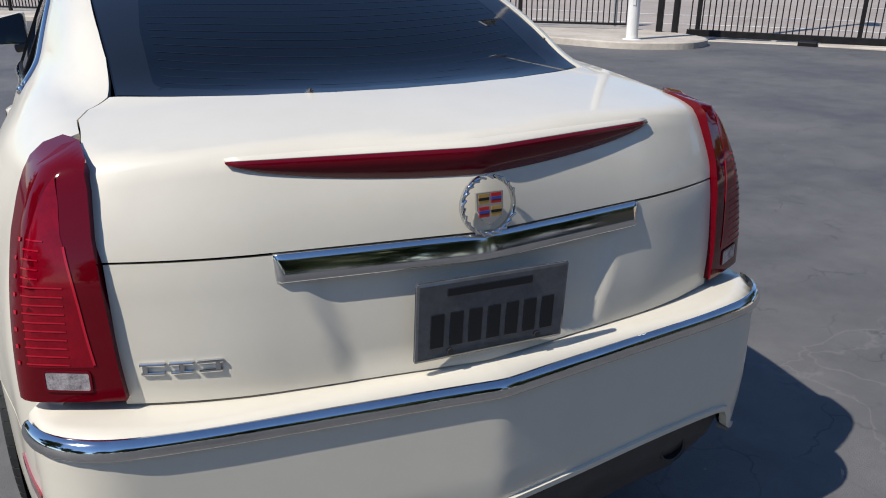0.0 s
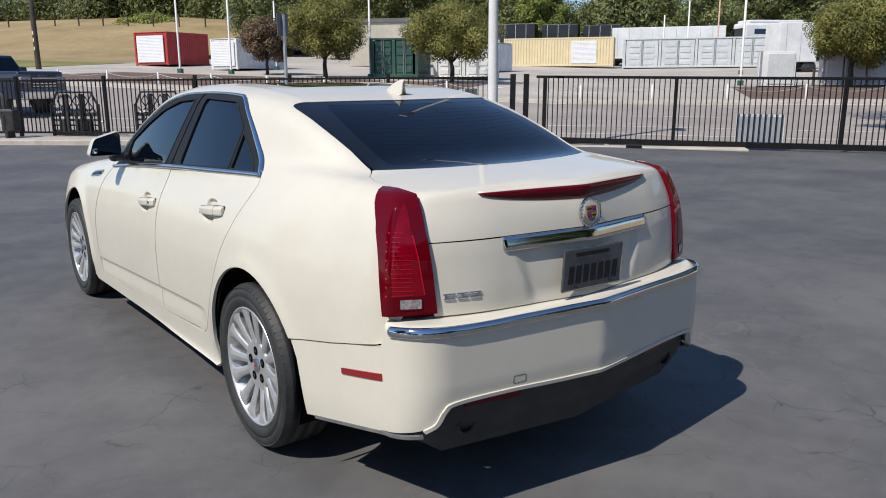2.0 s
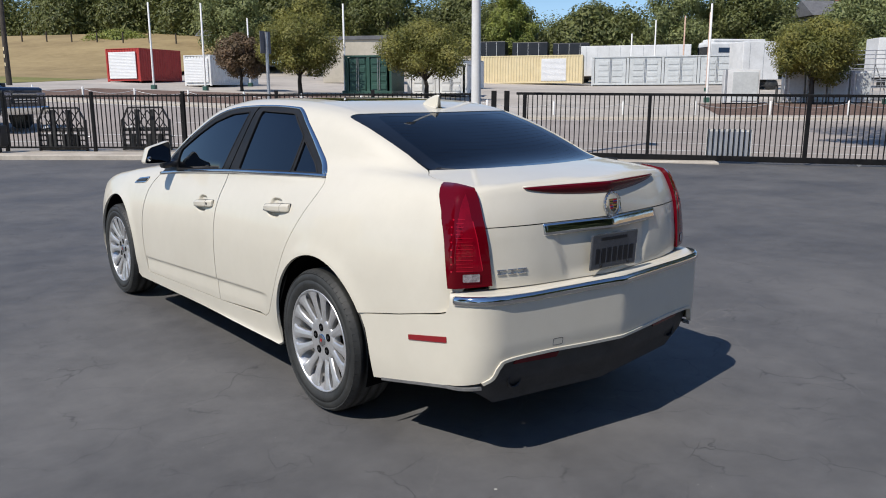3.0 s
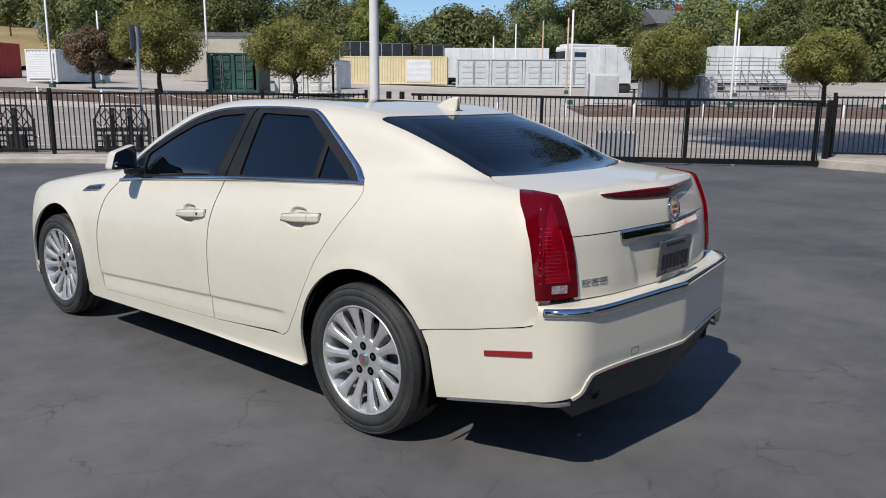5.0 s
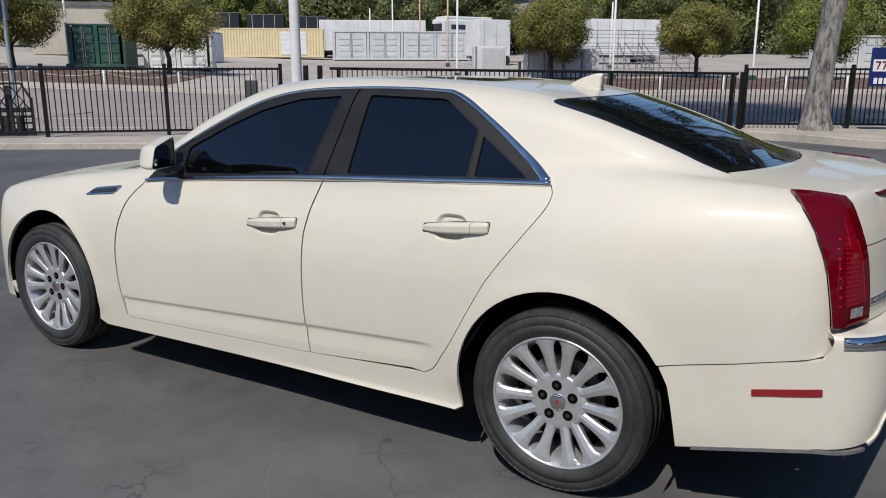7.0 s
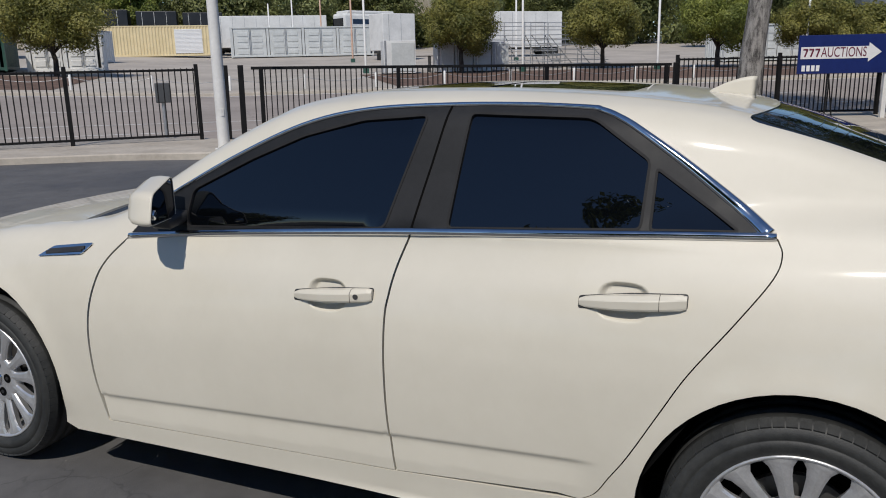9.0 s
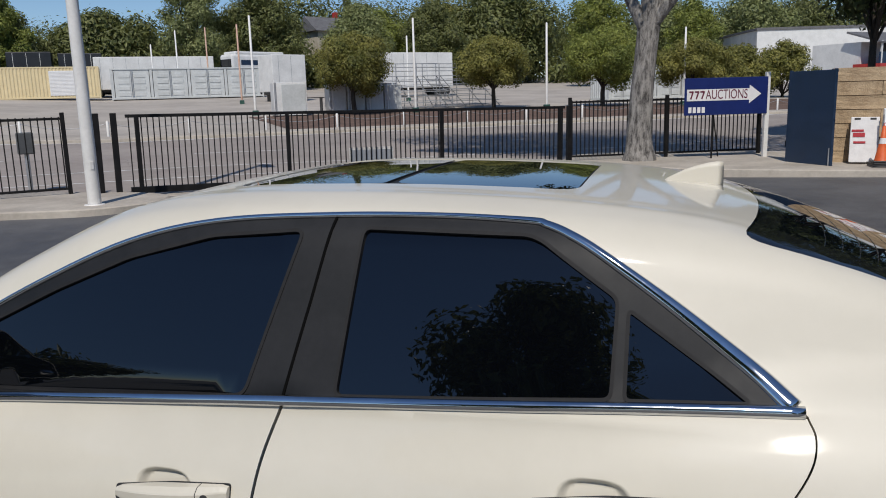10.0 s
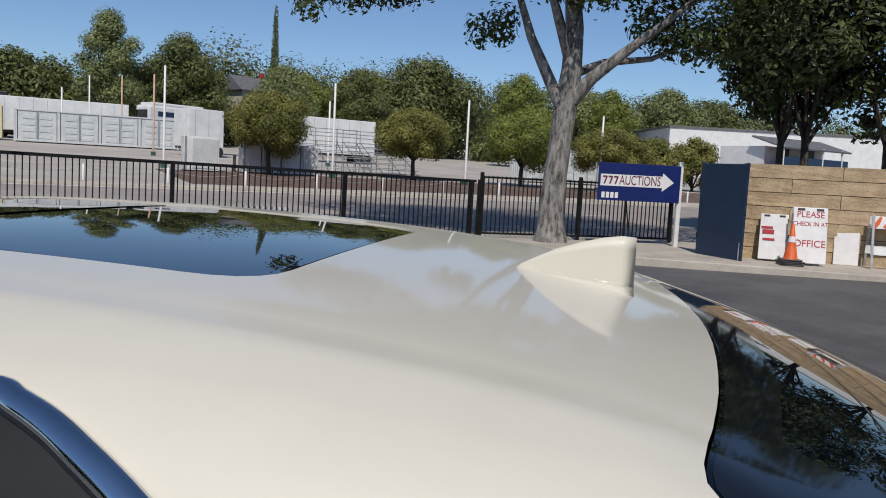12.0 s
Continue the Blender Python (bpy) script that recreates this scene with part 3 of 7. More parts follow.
HANDLE_F, HANDLE_R = (1.348, 0.845), (0.437, 0.915)
for mirror in (False, True):
    for name, poly, at, lock, glasses in (("front_door", front_door_poly, HANDLE_F, True, [glass_front]), ("rear_door", rear_door_poly, HANDLE_R, False, [glass_rear, glass_quarter])):
        f = dish(at[0] + 0.024, at[1] - 0.004)
        squash = lambda v: math.copysign(abs(v) ** (2 / 3), v)
        bowl = [(at[0] + 0.024 + 0.074 * squash(math.cos(a)), at[1] - 0.004 + 0.052 * squash(math.sin(a))) for a in np.linspace(0, 2 * math.pi, 60, endpoint=False)]
        low_edge = lambda d: [(y, 0.452 - 0.0478 * (y - 0.535) + d) for y in (np.arange(1.185, 2.335, 0.02) if lock else np.arange(0.515, 1.14, 0.02))]
        door = panel(name, inset(poly, 0.0035), side_chart(f), f, PAINT, sedan, "cream-white door skin with a folded lower edge", holes=[bowl], folds=[low_edge(d) for d in (0.008, 0.002, -0.004, -0.010, -0.018)], res=0.014, rim=0.016, mirror=mirror)
        panel("handle_recess", bowl, side_chart(f), f, PAINT, door, "scooped recess behind the handle", res=0.006, rim=0, mirror=mirror)
        handle(at, door, mirror, lock)
        for poly2 in glasses:
            panel("window_glass", fan_poly(poly2), fan, body, SIDE_GLASS, door, "dark tinted side glass", res=0.05, lift=-0.004, rim=0.004, mirror=mirror)
    holes = [glass_front, glass_rear, glass_quarter]
    panel("window_surround", fan_poly(trim_poly), fan, body, PILLAR_TRIM, sedan, "faded black pillar and window frame trim", holes=[fan_poly(g) for g in holes], res=0.035, lift=0.001, rim=0.012, mirror=mirror)
    for g in holes:
        panel("window_seal", inset(fan_poly(g), -0.004), fan, body, SEAL_RUBBER, sedan, "black rubber window seal", holes=[inset(fan_poly(g), 0.003)], res=0.03, lift=0.003, rim=0.007, mirror=mirror)
    panel("pillar_joint", ribbon([(1.105, 1.05), (1.068, 1.239), (1.04, 1.405)], 0.006), side, body, DARK, sedan, "black joint between the door frames", res=0.02, lift=0.003, rim=0.003, mirror=mirror)
    belt = smooth_path([(2.24, 0.952), (1.70, 1.003), (1.105, 1.048), (0.5, 1.076), (0.10, 1.093)], 8)
    bead("belt_moulding", fan_path(dense_line(belt)), 0.024, 0.011, fan, body, CHROME, sedan, "chrome window sill moulding", mirror)
    roof_line = smooth_path([(0.118, 1.099), (0.160, 1.133), (0.208, 1.168), (0.337, 1.2615), (0.470, 1.3480), (0.535, 1.3815), (0.580, 1.3970), (0.62, 1.4035), (0.81, 1.411), (1.05, 1.410), (1.33, 1.395), (1.555, 1.348), (1.79, 1.250), (2.0, 1.143), (2.084, 1.095), (2.20, 1.01)], 6)
    bead("roof_moulding", fan_path(dense_line(roof_line)), ([0.11, 0.45, 0.56, 0.66, 0.80], [0.036, 0.022, 0.020, 0.016, 0.014]), 0.008, fan, body, CHROME, sedan, "chrome moulding along the rear pillar and roof line", mirror)
    # fender vent
    vent = panel("fender_vent", rounded([(2.665, 0.853), (2.59, 0.894), (2.395, 0.918), (2.443, 0.876)], 0.012), side, body, CHROME, sedan, "chrome-framed fender vent", res=0.03, lift=0.006, rim=0.01, mirror=mirror)
    for k in (0.25, 0.55):
        a, b = Vector((2.635 - k * 0.05, 0.863 + k * 0.024)), Vector((2.45 - k * 0.03, 0.884 + k * 0.026))
        panel("vent_slot", ribbon([tuple(a), tuple((a + b) / 2), tuple(b)], 0.011), side, body, BLACK_TRIM, vent, "dark vent slot", res=0.02, lift=0.009, rim=0.002, mirror=mirror)

# roof glass, windows, hood
sun_poly = rounded([fan_of(-sun_x, sun_y0, 1.436), fan_of(-sun_x - 0.03, sun_y1, 1.438), fan_of(sun_x + 0.03, sun_y1, 1.438), fan_of(sun_x, sun_y0, 1.436)], 0.07)
s0, s1 = fan_of(-0.352, 1.0, 1.44)[1], fan_of(0.352, 1.0, 1.44)[1]
half_a = rounded([fan_of(-sun_x, sun_y0, 1.436), (1.005, s0), (1.005, s1), fan_of(sun_x, sun_y0, 1.436)], 0.06)
half_b = rounded([(1.02, s0), fan_of(-sun_x - 0.03, sun_y1, 1.438), fan_of(sun_x + 0.03, sun_y1, 1.438), (1.02, s1)], 0.03)
panel("sunroof_glass", inset(half_a, 0.006), fan, body, ROOF_GLASS, sedan, "dark rear sunroof panel", res=0.06, lift=-0.002, rim=0.01)
panel("sunroof_glass", inset(half_b, 0.006), fan, body, ROOF_GLASS, sedan, "dark front sunroof panel", res=0.06, lift=-0.002, rim=0.01)
panel("sunroof_frame", inset(sun_poly, -0.012), fan, body, BLACK_TRIM, sedan, "black sunroof gasket", res=0.08, lift=-0.008, rim=0.004)
back_poly = [(-0.553, -0.459), *[(x, -0.459 - 0.155 * (1 - (x / 0.553) ** 2)) for x in (-0.45, -0.3, -0.15, 0, 0.15, 0.3, 0.45)], (0.553, -0.459), *[(-x - 0.001, y - 0.001) for x, y in BACK_SIDE], *[(x, y - 0.001) for x, y in BACK_TOP[::-1]], *[(x + 0.001, y - 0.001) for x, y in BACK_SIDE[::-1]]]
panel("back_window", inset(back_poly, 0.0015), top, body, GLASS, sedan, "dark tinted back window", res=0.05, lift=-0.003, rim=0.006)
FRIT = node_material("black_glass_band", (0.007, 0.008, 0.010), 0.05, IOR=1.5)
HEATER = node_material("heater_wire", (0.010, 0.010, 0.012), 0.25)
back_glass = bpy.data.objects["back_window"]
clear_poly = rounded([(-0.475, -0.448), *[(x, -0.448 - 0.125 * (1 - (x / 0.475) ** 2)) for x in (-0.36, -0.18, 0, 0.18, 0.36)], (0.475, -0.448), (0.470, -0.20), (0.445, 0.02), (0.425, 0.125), (0.22, 0.080), (0, 0.062), (-0.22, 0.080), (-0.425, 0.125), (-0.445, 0.02), (-0.470, -0.20)], 0.03)
panel("glass_band", inset(back_poly, 0.005), top, body, FRIT, back_glass, "dull black band round the back glass", holes=[clear_poly], res=0.05, lift=-0.0025, rim=0.001)
for i in range(15):
    y0 = -0.425 + i * 0.033
    wire = [(x, y0 - 0.118 * (1 - (x / 0.47) ** 2) * (1 - i / 24)) for x in np.linspace(-0.45, 0.45, 19)]
    panel("heater_line", ribbon(wire, 0.0020), top, body, HEATER, back_glass, "fine heater line in the back glass", res=0.05, lift=-0.0025, rim=0, edge_res=0.08)
screen_poly = [(-0.655, 2.40), (-0.4, 2.50), (0, 2.54), (0.4, 2.50), (0.655, 2.40), (0.615, 2.12), (0.565, 1.85), (0.495, 1.665), (0.3, 1.695), (0, 1.705), (-0.3, 1.695), (-0.495, 1.665), (-0.565, 1.85), (-0.615, 2.12)]
panel("windscreen", inset(screen_poly, 0.003), top, body, GLASS, sedan, "dark windscreen", res=0.06, lift=-0.004, rim=0.006)
hood_poly = [(-0.695, 2.56), (-0.678, 3.0), (-0.655, 3.45), (-0.55, 3.62), (0, 3.72), (0.55, 3.62), (0.655, 3.45), (0.678, 3.0), (0.695, 2.56), (0.4, 2.58), (0, 2.62), (-0.4, 2.58)]
panel("hood", hood_poly, top, body, PAINT, sedan, "cream-white hood", res=0.06, rim=0.015)
cowl_poly = [(-0.69, 2.545), (-0.4, 2.57), (0, 2.61), (0.4, 2.57), (0.69, 2.545), (0.66, 2.41), (0.4, 2.51), (0, 2.55), (-0.4, 2.51), (-0.66, 2.41)]
panel("cowl", cowl_poly, top, body, BLACK_TRIM, sedan, "black wiper cowl", res=0.06, lift=-0.006, rim=0.01)


# ---- the sedan's tail ----
def bent_rim(f, z0, k):
    """The rim chart below z0; above it the rays fan upwards, k metres a radian."""
    def chart(q):
        s, v = q[:, 0], q[:, 1]
        m = np.sign(s)
        a = np.clip((np.abs(s) - TURN_X) / TURN_R, 0, math.pi / 2)
        e = np.clip((v - z0) / k, 0, 1.5)
        d = np.stack([-np.sin(a) * m * np.cos(e), -np.cos(a) * np.cos(e), np.sin(e)], 1)
        on = np.stack([-np.minimum(np.abs(s), TURN_X) * m, TURN_Y + np.maximum(np.abs(s) - TURN_X - TURN_R * math.pi / 2, 0), np.minimum(v, z0)], 1)
        return cast(f, on + 1.0 * d, -d, 1.0, 140)
    return chart


def bent_rear(f, z0=0.95, k=0.4):
    """Seen from behind below z0; above it the rays fan over the deck."""
    def chart(q):
        e = np.clip((q[:, 1] - z0) / k, 0, 2.6)
        d = np.stack([0 * e, -np.cos(e), np.sin(e)], 1)
        on = np.stack([q[:, 0], 0 * e - 0.55, np.minimum(q[:, 1], z0)], 1)
        return cast(f, on + 0.9 * d, -d, 0.9, 140)
    return chart


def lamp(x, y, z):
    ax = np.abs(x)
    sd = ax - W(y) + INSET(z - (BELT(y) - 1.07)) * 0.85
    vee = np.sqrt(ax ** 2 + .05 ** 2) - .05
    rr = -(y + 1.03 - .02 * ramp(.75, 1.0, z) - .035 * np.clip((z - .95) / .15, 0, 2) ** 2 - (.13 + .05 * ramp(.9, 1.1, z)) * vee - .55 * np.maximum(vee - .35, 0) ** 2)
    tp = (z - TOPZ(y) + .036 * (ax / .7) ** 2.4) * .9
    return smax(smax(sd, rr, .018), tp, .02) - .002


deck_v = lambda y, z: 0.95 + 0.4 * math.atan2(z - 0.95, -0.55 - y)
lid = [(-0.6225, 0.957), (-0.632, 1.02), (-0.633, deck_v(-0.844, 1.092)), (-0.625, deck_v(-0.716, 1.117)), (-0.6235, deck_v(-0.656, 1.122)), (-0.6245, deck_v(-0.58, 1.128)), (-0.603, deck_v(-0.513, 1.136)), (-0.562, deck_v(-0.465, 1.147))]
edge = [(x, deck_v(-0.466 - 0.155 * (1 - (x / 0.553) ** 2), 1.139 + 0.018 * (1 - (x / 0.553) ** 2))) for x in (-0.45, -0.3, -0.15, 0, 0.15, 0.3, 0.45)]
lid_poly = lid + edge + [(-x, v) for x, v in lid[::-1]]
trunk = panel("trunk_lid", lid_poly, bent_rear(body), body, PAINT, sedan, "cream-white trunk lid", res=0.03, rim=0.015)


def pocket(x, y, z):
    """The tail with the hollow round the number plate."""
    half = 0.345 - 0.30 * (0.95 - z)
    m = (1 - ramp(half - 0.05, half, np.abs(x))) * ramp(0.70, 0.75, z) * (1 - ramp(0.937, 0.947, z))
    return body(x, y, z) + 0.011 * m


lower_poly = [(-0.619, 0.713), (-0.622, 0.9525), (0.622, 0.9525), (0.619, 0.713), (0.3, 0.711), (0, 0.710), (-0.3, 0.711)]
panel("trunk_face", lower_poly, rear_chart(pocket), pocket, PAINT, trunk, "cream-white lower trunk face with a plate hollow", res=0.022, rim=0.015)
# sheet set behind the trunk, its near-black standing for shade in the shut line
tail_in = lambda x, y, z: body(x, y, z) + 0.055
panel("trunk_gap_shade", [(-0.64, 0.70), (-0.64, 1.06), (0.64, 1.06), (0.64, 0.70)], rear_chart(tail_in), tail_in, DARK, sedan, "near-black sheet for the shade in the trunk's shut line", res=0.08, rim=0)


def spoiler_lamp():
    """High brake lamp under the deck's lip: a long red lens that tapers to both ends."""
    half, n = 0.42, 36
    lens, lip = bmesh.new(), bmesh.new()
    rows_a, rows_b = [], []
    for i in range(n + 1):
        x = -half + 2 * half * i / n
        t = (1 - abs(x / half) ** 2.2) ** 0.75 if abs(x) < half else 0.0
        zt, zb = 1.101 + 0.004 * t, 1.098 - 0.041 * t
        ys = float(rear_chart(body)(np.array([[x, 1.085]]))[0][1])
        out = 0.003 + 0.015 * t
        rows_a.append([lens.verts.new(p) for p in ((x, ys + 0.03, zt), (x, ys - out + 0.003, zt), (x, ys - out, zt - 0.006 * t - 0.001), (x, ys - out + 0.006 * t, zb), (x, ys + 0.03, zb - 0.002))])
        rows_b.append([lip.verts.new(p) for p in ((x, ys + 0.075, zt + 0.0115), (x, ys + 0.03, zt + 0.0075), (x, ys - out + 0.0035, zt + 0.0022), (x, ys - out + 0.0035, zt + 0.0003), (x, ys + 0.075, zt - 0.002))])
    for bm, rows in ((lens, rows_a), (lip, rows_b)):
        for a, b in zip(rows, rows[1:]):
            for k in range(5):
                bm.faces.new((a[k], a[(k + 1) % 5], b[(k + 1) % 5], b[k]))
        bm.faces.new(rows[0])
        bm.faces.new(rows[-1][::-1])
        bmesh.ops.recalc_face_normals(bm, faces=bm.faces)
    part("high_brake_lamp", lens, RED_DEEP, trunk, "long deep-red high brake lamp", smooth=True)
    part("deck_lip", lip, PAINT, trunk, "cream lip over the brake lamp", smooth=True)


spoiler_lamp()

# tail lamps
lens_poly = [(0.615, 0.728), (0.622, 0.80), (0.629, 0.883), (0.640, 0.965), (0.649, 1.007), (0.657, 1.028), (0.671, 1.0475), (0.709, 1.056), (0.762, 1.0655), (0.81, 1.069), (0.858, 1.070), (0.846, 1.036), (0.822, 1.008), (0.807, 0.95), (0.799, 0.90), (0.790, 0.80), (0.783, 0.726)]
lamp_chart = bent_rim(lamp, 1.0, 0.15)
ridge = lambda v: 0.758 - 0.010 * ramp(0.97, 1.01, v) - 0.030 * ramp(1.0, 1.045, v)
lit_zone = smooth_path([(0.752, 0.79), (0.752, 0.90), (0.749, 0.975), (0.742, 1.007), (0.73, 1.025), (0.716, 1.036)], 4) + smooth_path([(0.704, 1.02), (0.688, 0.978), (0.675, 0.916), (0.656, 0.79)], 4)
glow_line = smooth_path([(0.690, 0.985), (0.674, 0.916), (0.664, 0.85), (0.655, 0.794)], 5)
for mirror in (False, True):
    tail_lamp = panel("tail_lamp", lens_poly, lamp_chart, lamp, RED_LENS, sedan, "tall deep-red wraparound tail lamp", res=0.018, lift=0.003, rim=0.03, mirror=mirror)
    zone = panel("lamp_reflector", lit_zone, lamp_chart, lamp, RED_ZONE, tail_lamp, "lighter red reflector facet", res=0.02, lift=0.0036, rim=0.001, mirror=mirror)
    panel("light_guide", ribbon(glow_line, 0.0038), lamp_chart, lamp, RED_RIB, tail_lamp, "thin bright light guide", res=0.02, lift=0.0046, rim=0.001, mirror=mirror)
    for i in range(15):
        v = 0.794 + i * 0.0142
        b = float(ridge(np.array(v)))
        reach = 0.066 if i < 10 else 0.030
        panel("reflector_rib", ribbon([(b - reach, v), (b - reach / 2, v + 0.001), (b - 0.004, v + 0.002)], 0.0022), lamp_chart, lamp, RED_RIB, tail_lamp, "short bright reflector rib", res=0.03, lift=0.0046, rim=0.001, mirror=mirror)
        if i % 2 == 0:
            panel("led_dot", [(b + 0.008, v - 0.003), (b + 0.014, v - 0.003), (b + 0.014, v + 0.003), (b + 0.008, v + 0.003)], lamp_chart, lamp, RED_RIB, tail_lamp, "small bright lamp dot", res=0.02, lift=0.0042, rim=0.001, mirror=mirror)
    rev = rounded([(0.666, 0.749), (0.666, 0.780), (0.730, 0.782), (0.730, 0.751)], 0.004)
    back_lamp = panel("reversing_lamp", rev, lamp_chart, lamp, CLEAR_LENS, tail_lamp, "clear reversing lamp", res=0.02, lift=0.0048, rim=0.003, mirror=mirror)
    panel("reversing_lamp_frame", inset(rev, -0.004), lamp_chart, lamp, RED_DEEP, tail_lamp, "dark frame of the reversing lamp", holes=[inset(rev, -0.0005)], res=0.02, lift=0.0054, rim=0.003, mirror=mirror)
    # sunken near-black sheet paints the shade between lens and body
    panel("tail_lamp_gap_shade", inset(lens_poly, -0.001), lamp_chart, lamp, DARK, sedan, "near-black sheet for the shade in the gap round the tail lamp", res=0.06, lift=-0.020, rim=0.01, mirror=mirror)

# rear bumper
bump_chart = bent_rim(bumper, 0.6, 0.54)
SIDE0 = TURN_X + TURN_R * math.pi / 2 - TURN_Y
on_side = lambda pts: [(SIDE0 + y, z) if y > TURN_Y else (rim_of(-float(W(max(y, -0.84))), y), z) for y, z in pts]
b_left = [(0.55, 0.768), (0.72, 0.772), (0.775, 0.762)] + on_side([(-0.857, 0.735), (-0.857, 0.70), (-0.850, 0.665), (-0.832, 0.626), (-0.79, 0.612), (-0.584, 0.572), (-0.353, 0.536)])
b_left += on_side([(-0.385, 0.47), (-0.40, 0.40), (-0.412, 0.33), (-0.422, 0.258)])
b_left += on_side([(-0.60, 0.286), (-0.80, 0.316)])
b_left += [(rim_of(-0.71, -0.955), 0.352), (rim_of(-0.675, -0.99), 0.370), (rim_of(-0.645, -1.0), 0.426), (rim_of(-0.60, -1.01), 0.445), (0.40, 0.447), (0.2, 0.440)]
bumper_poly = b_left + [(0, 0.437)] + [(-s, z) for s, z in b_left[::-1]]
bump = panel("rear_bumper", bumper_poly, bump_chart, bumper, PAINT, sedan, "cream-white rear bumper", res=0.03, rim=0.02)
strip = smooth_path([(0.757, 0.696), (0.72, 0.696), (0.6, 0.695), (0.3, 0.691), (0.1, 0.688), (0.0, 0.686), (-0.1, 0.688), (-0.3, 0.691), (-0.6, 0.695), (-0.72, 0.696), (-0.757, 0.696)], 6)
bead("bumper_moulding", dense_line(strip, 0.012), 0.036, 0.011, bump_chart, bumper, CHROME, bump, "chrome strip along the bumper edge", lift=0.0015)
low_f = lambda x, y, z: bumper(x, y, z) + 0.03 + 0.35 * np.clip(0.33 - z, 0, 1)
low = [(rim_of(-0.74, -0.93), 0.315), (rim_of(-0.68, -0.985), 0.39), (rim_of(-0.62, -1.0), 0.46), (0.3, 0.46)]
low_poly = low + [(-s, z) for s, z in low[::-1]] + [(-0.60, 0.225), (0, 0.215), (0.60, 0.225)]
valance = panel("lower_valance", low_poly, bent_rim(low_f, 0.6, 0.54), low_f, LOWER_PLASTIC, bump, "dark grey lower valance", res=0.04, rim=0.02)
trim_path = smooth_path([(rim_of(-0.70, -0.965), 0.350), (rim_of(-0.668, -0.993), 0.374), (rim_of(-0.642, -1.0), 0.420), (rim_of(-0.60, -1.01), 0.441), (0.40, 0.444), (0.2, 0.438), (0, 0.435)], 5)
trim_path += [(-s, z) for s, z in trim_path[::-1][1:]]
panel("bumper_lip", ribbon(trim_path, 0.013), bump_chart, bumper, PAINT, bump, "raised cream lip over the valance", res=0.02, lift=0.007, rim=0.02)
for mirror in (False, True):
    panel("side_marker", rounded(on_side([(-0.640, 0.477), (-0.638, 0.499), (-0.838, 0.527), (-0.840, 0.503)]), 0.004), bump_chart, bumper, RED_MARK, bump, "red side marker reflector", res=0.03, lift=0.004, rim=0.006, mirror=mirror)
    panel("rear_reflector", rounded([(0.32, 0.418), (0.53, 0.428), (0.545, 0.405), (0.33, 0.396)], 0.006), bent_rim(low_f, 0.6, 0.54), low_f, RED_DEEP, valance, "dark red reflector in the valance", res=0.04, lift=0.005, rim=0.006, mirror=mirror)
    m = 1 if mirror else -1
    bm = lathe([(-0.975, 0.030), (-0.980, 0.034), (-0.973, 0.037), (-0.80, 0.037)], 24, "y")
    bmesh.ops.translate(bm, vec=(m * 0.53, 0, 0.330), verts=bm.verts)
    pipe = part("exhaust_tip", bm, LOWER_PLASTIC, sedan, "dark round exhaust tip", smooth=True)
    bm = bmesh.new()
    rod(bm, (m * 0.53, -0.95, 0.330), (m * 0.53, -0.93, 0.330), 0.035, n=24)
    # near-black disc inside the pipe paints its shaded bore
    part("exhaust_bore", bm, DARK, pipe, "near-black disc for the shade in the exhaust bore")
for mirror in (False, True):
    panel("bumper_underlip", ribbon(on_side([(-0.47, 0.262), (-0.62, 0.284), (-0.80, 0.312)]) + [(rim_of(-0.70, -0.96), 0.330)], 0.012), bump_chart, bumper, EDGE_GREY, bump, "grey lower edge of the bumper", res=0.03, lift=0.003, rim=0.03, mirror=mirror)
tow = rounded([(0.335, 0.462), (0.335, 0.490), (0.385, 0.490), (0.385, 0.462)], 0.006)
panel("tow_cover_joint", inset(tow, -0.0008), bump_chart, bumper, LOWER_PLASTIC, bump, "fine joint round the tow-eye cover", holes=[inset(tow, 0.001)], res=0.03, lift=0.0005, rim=0.001)


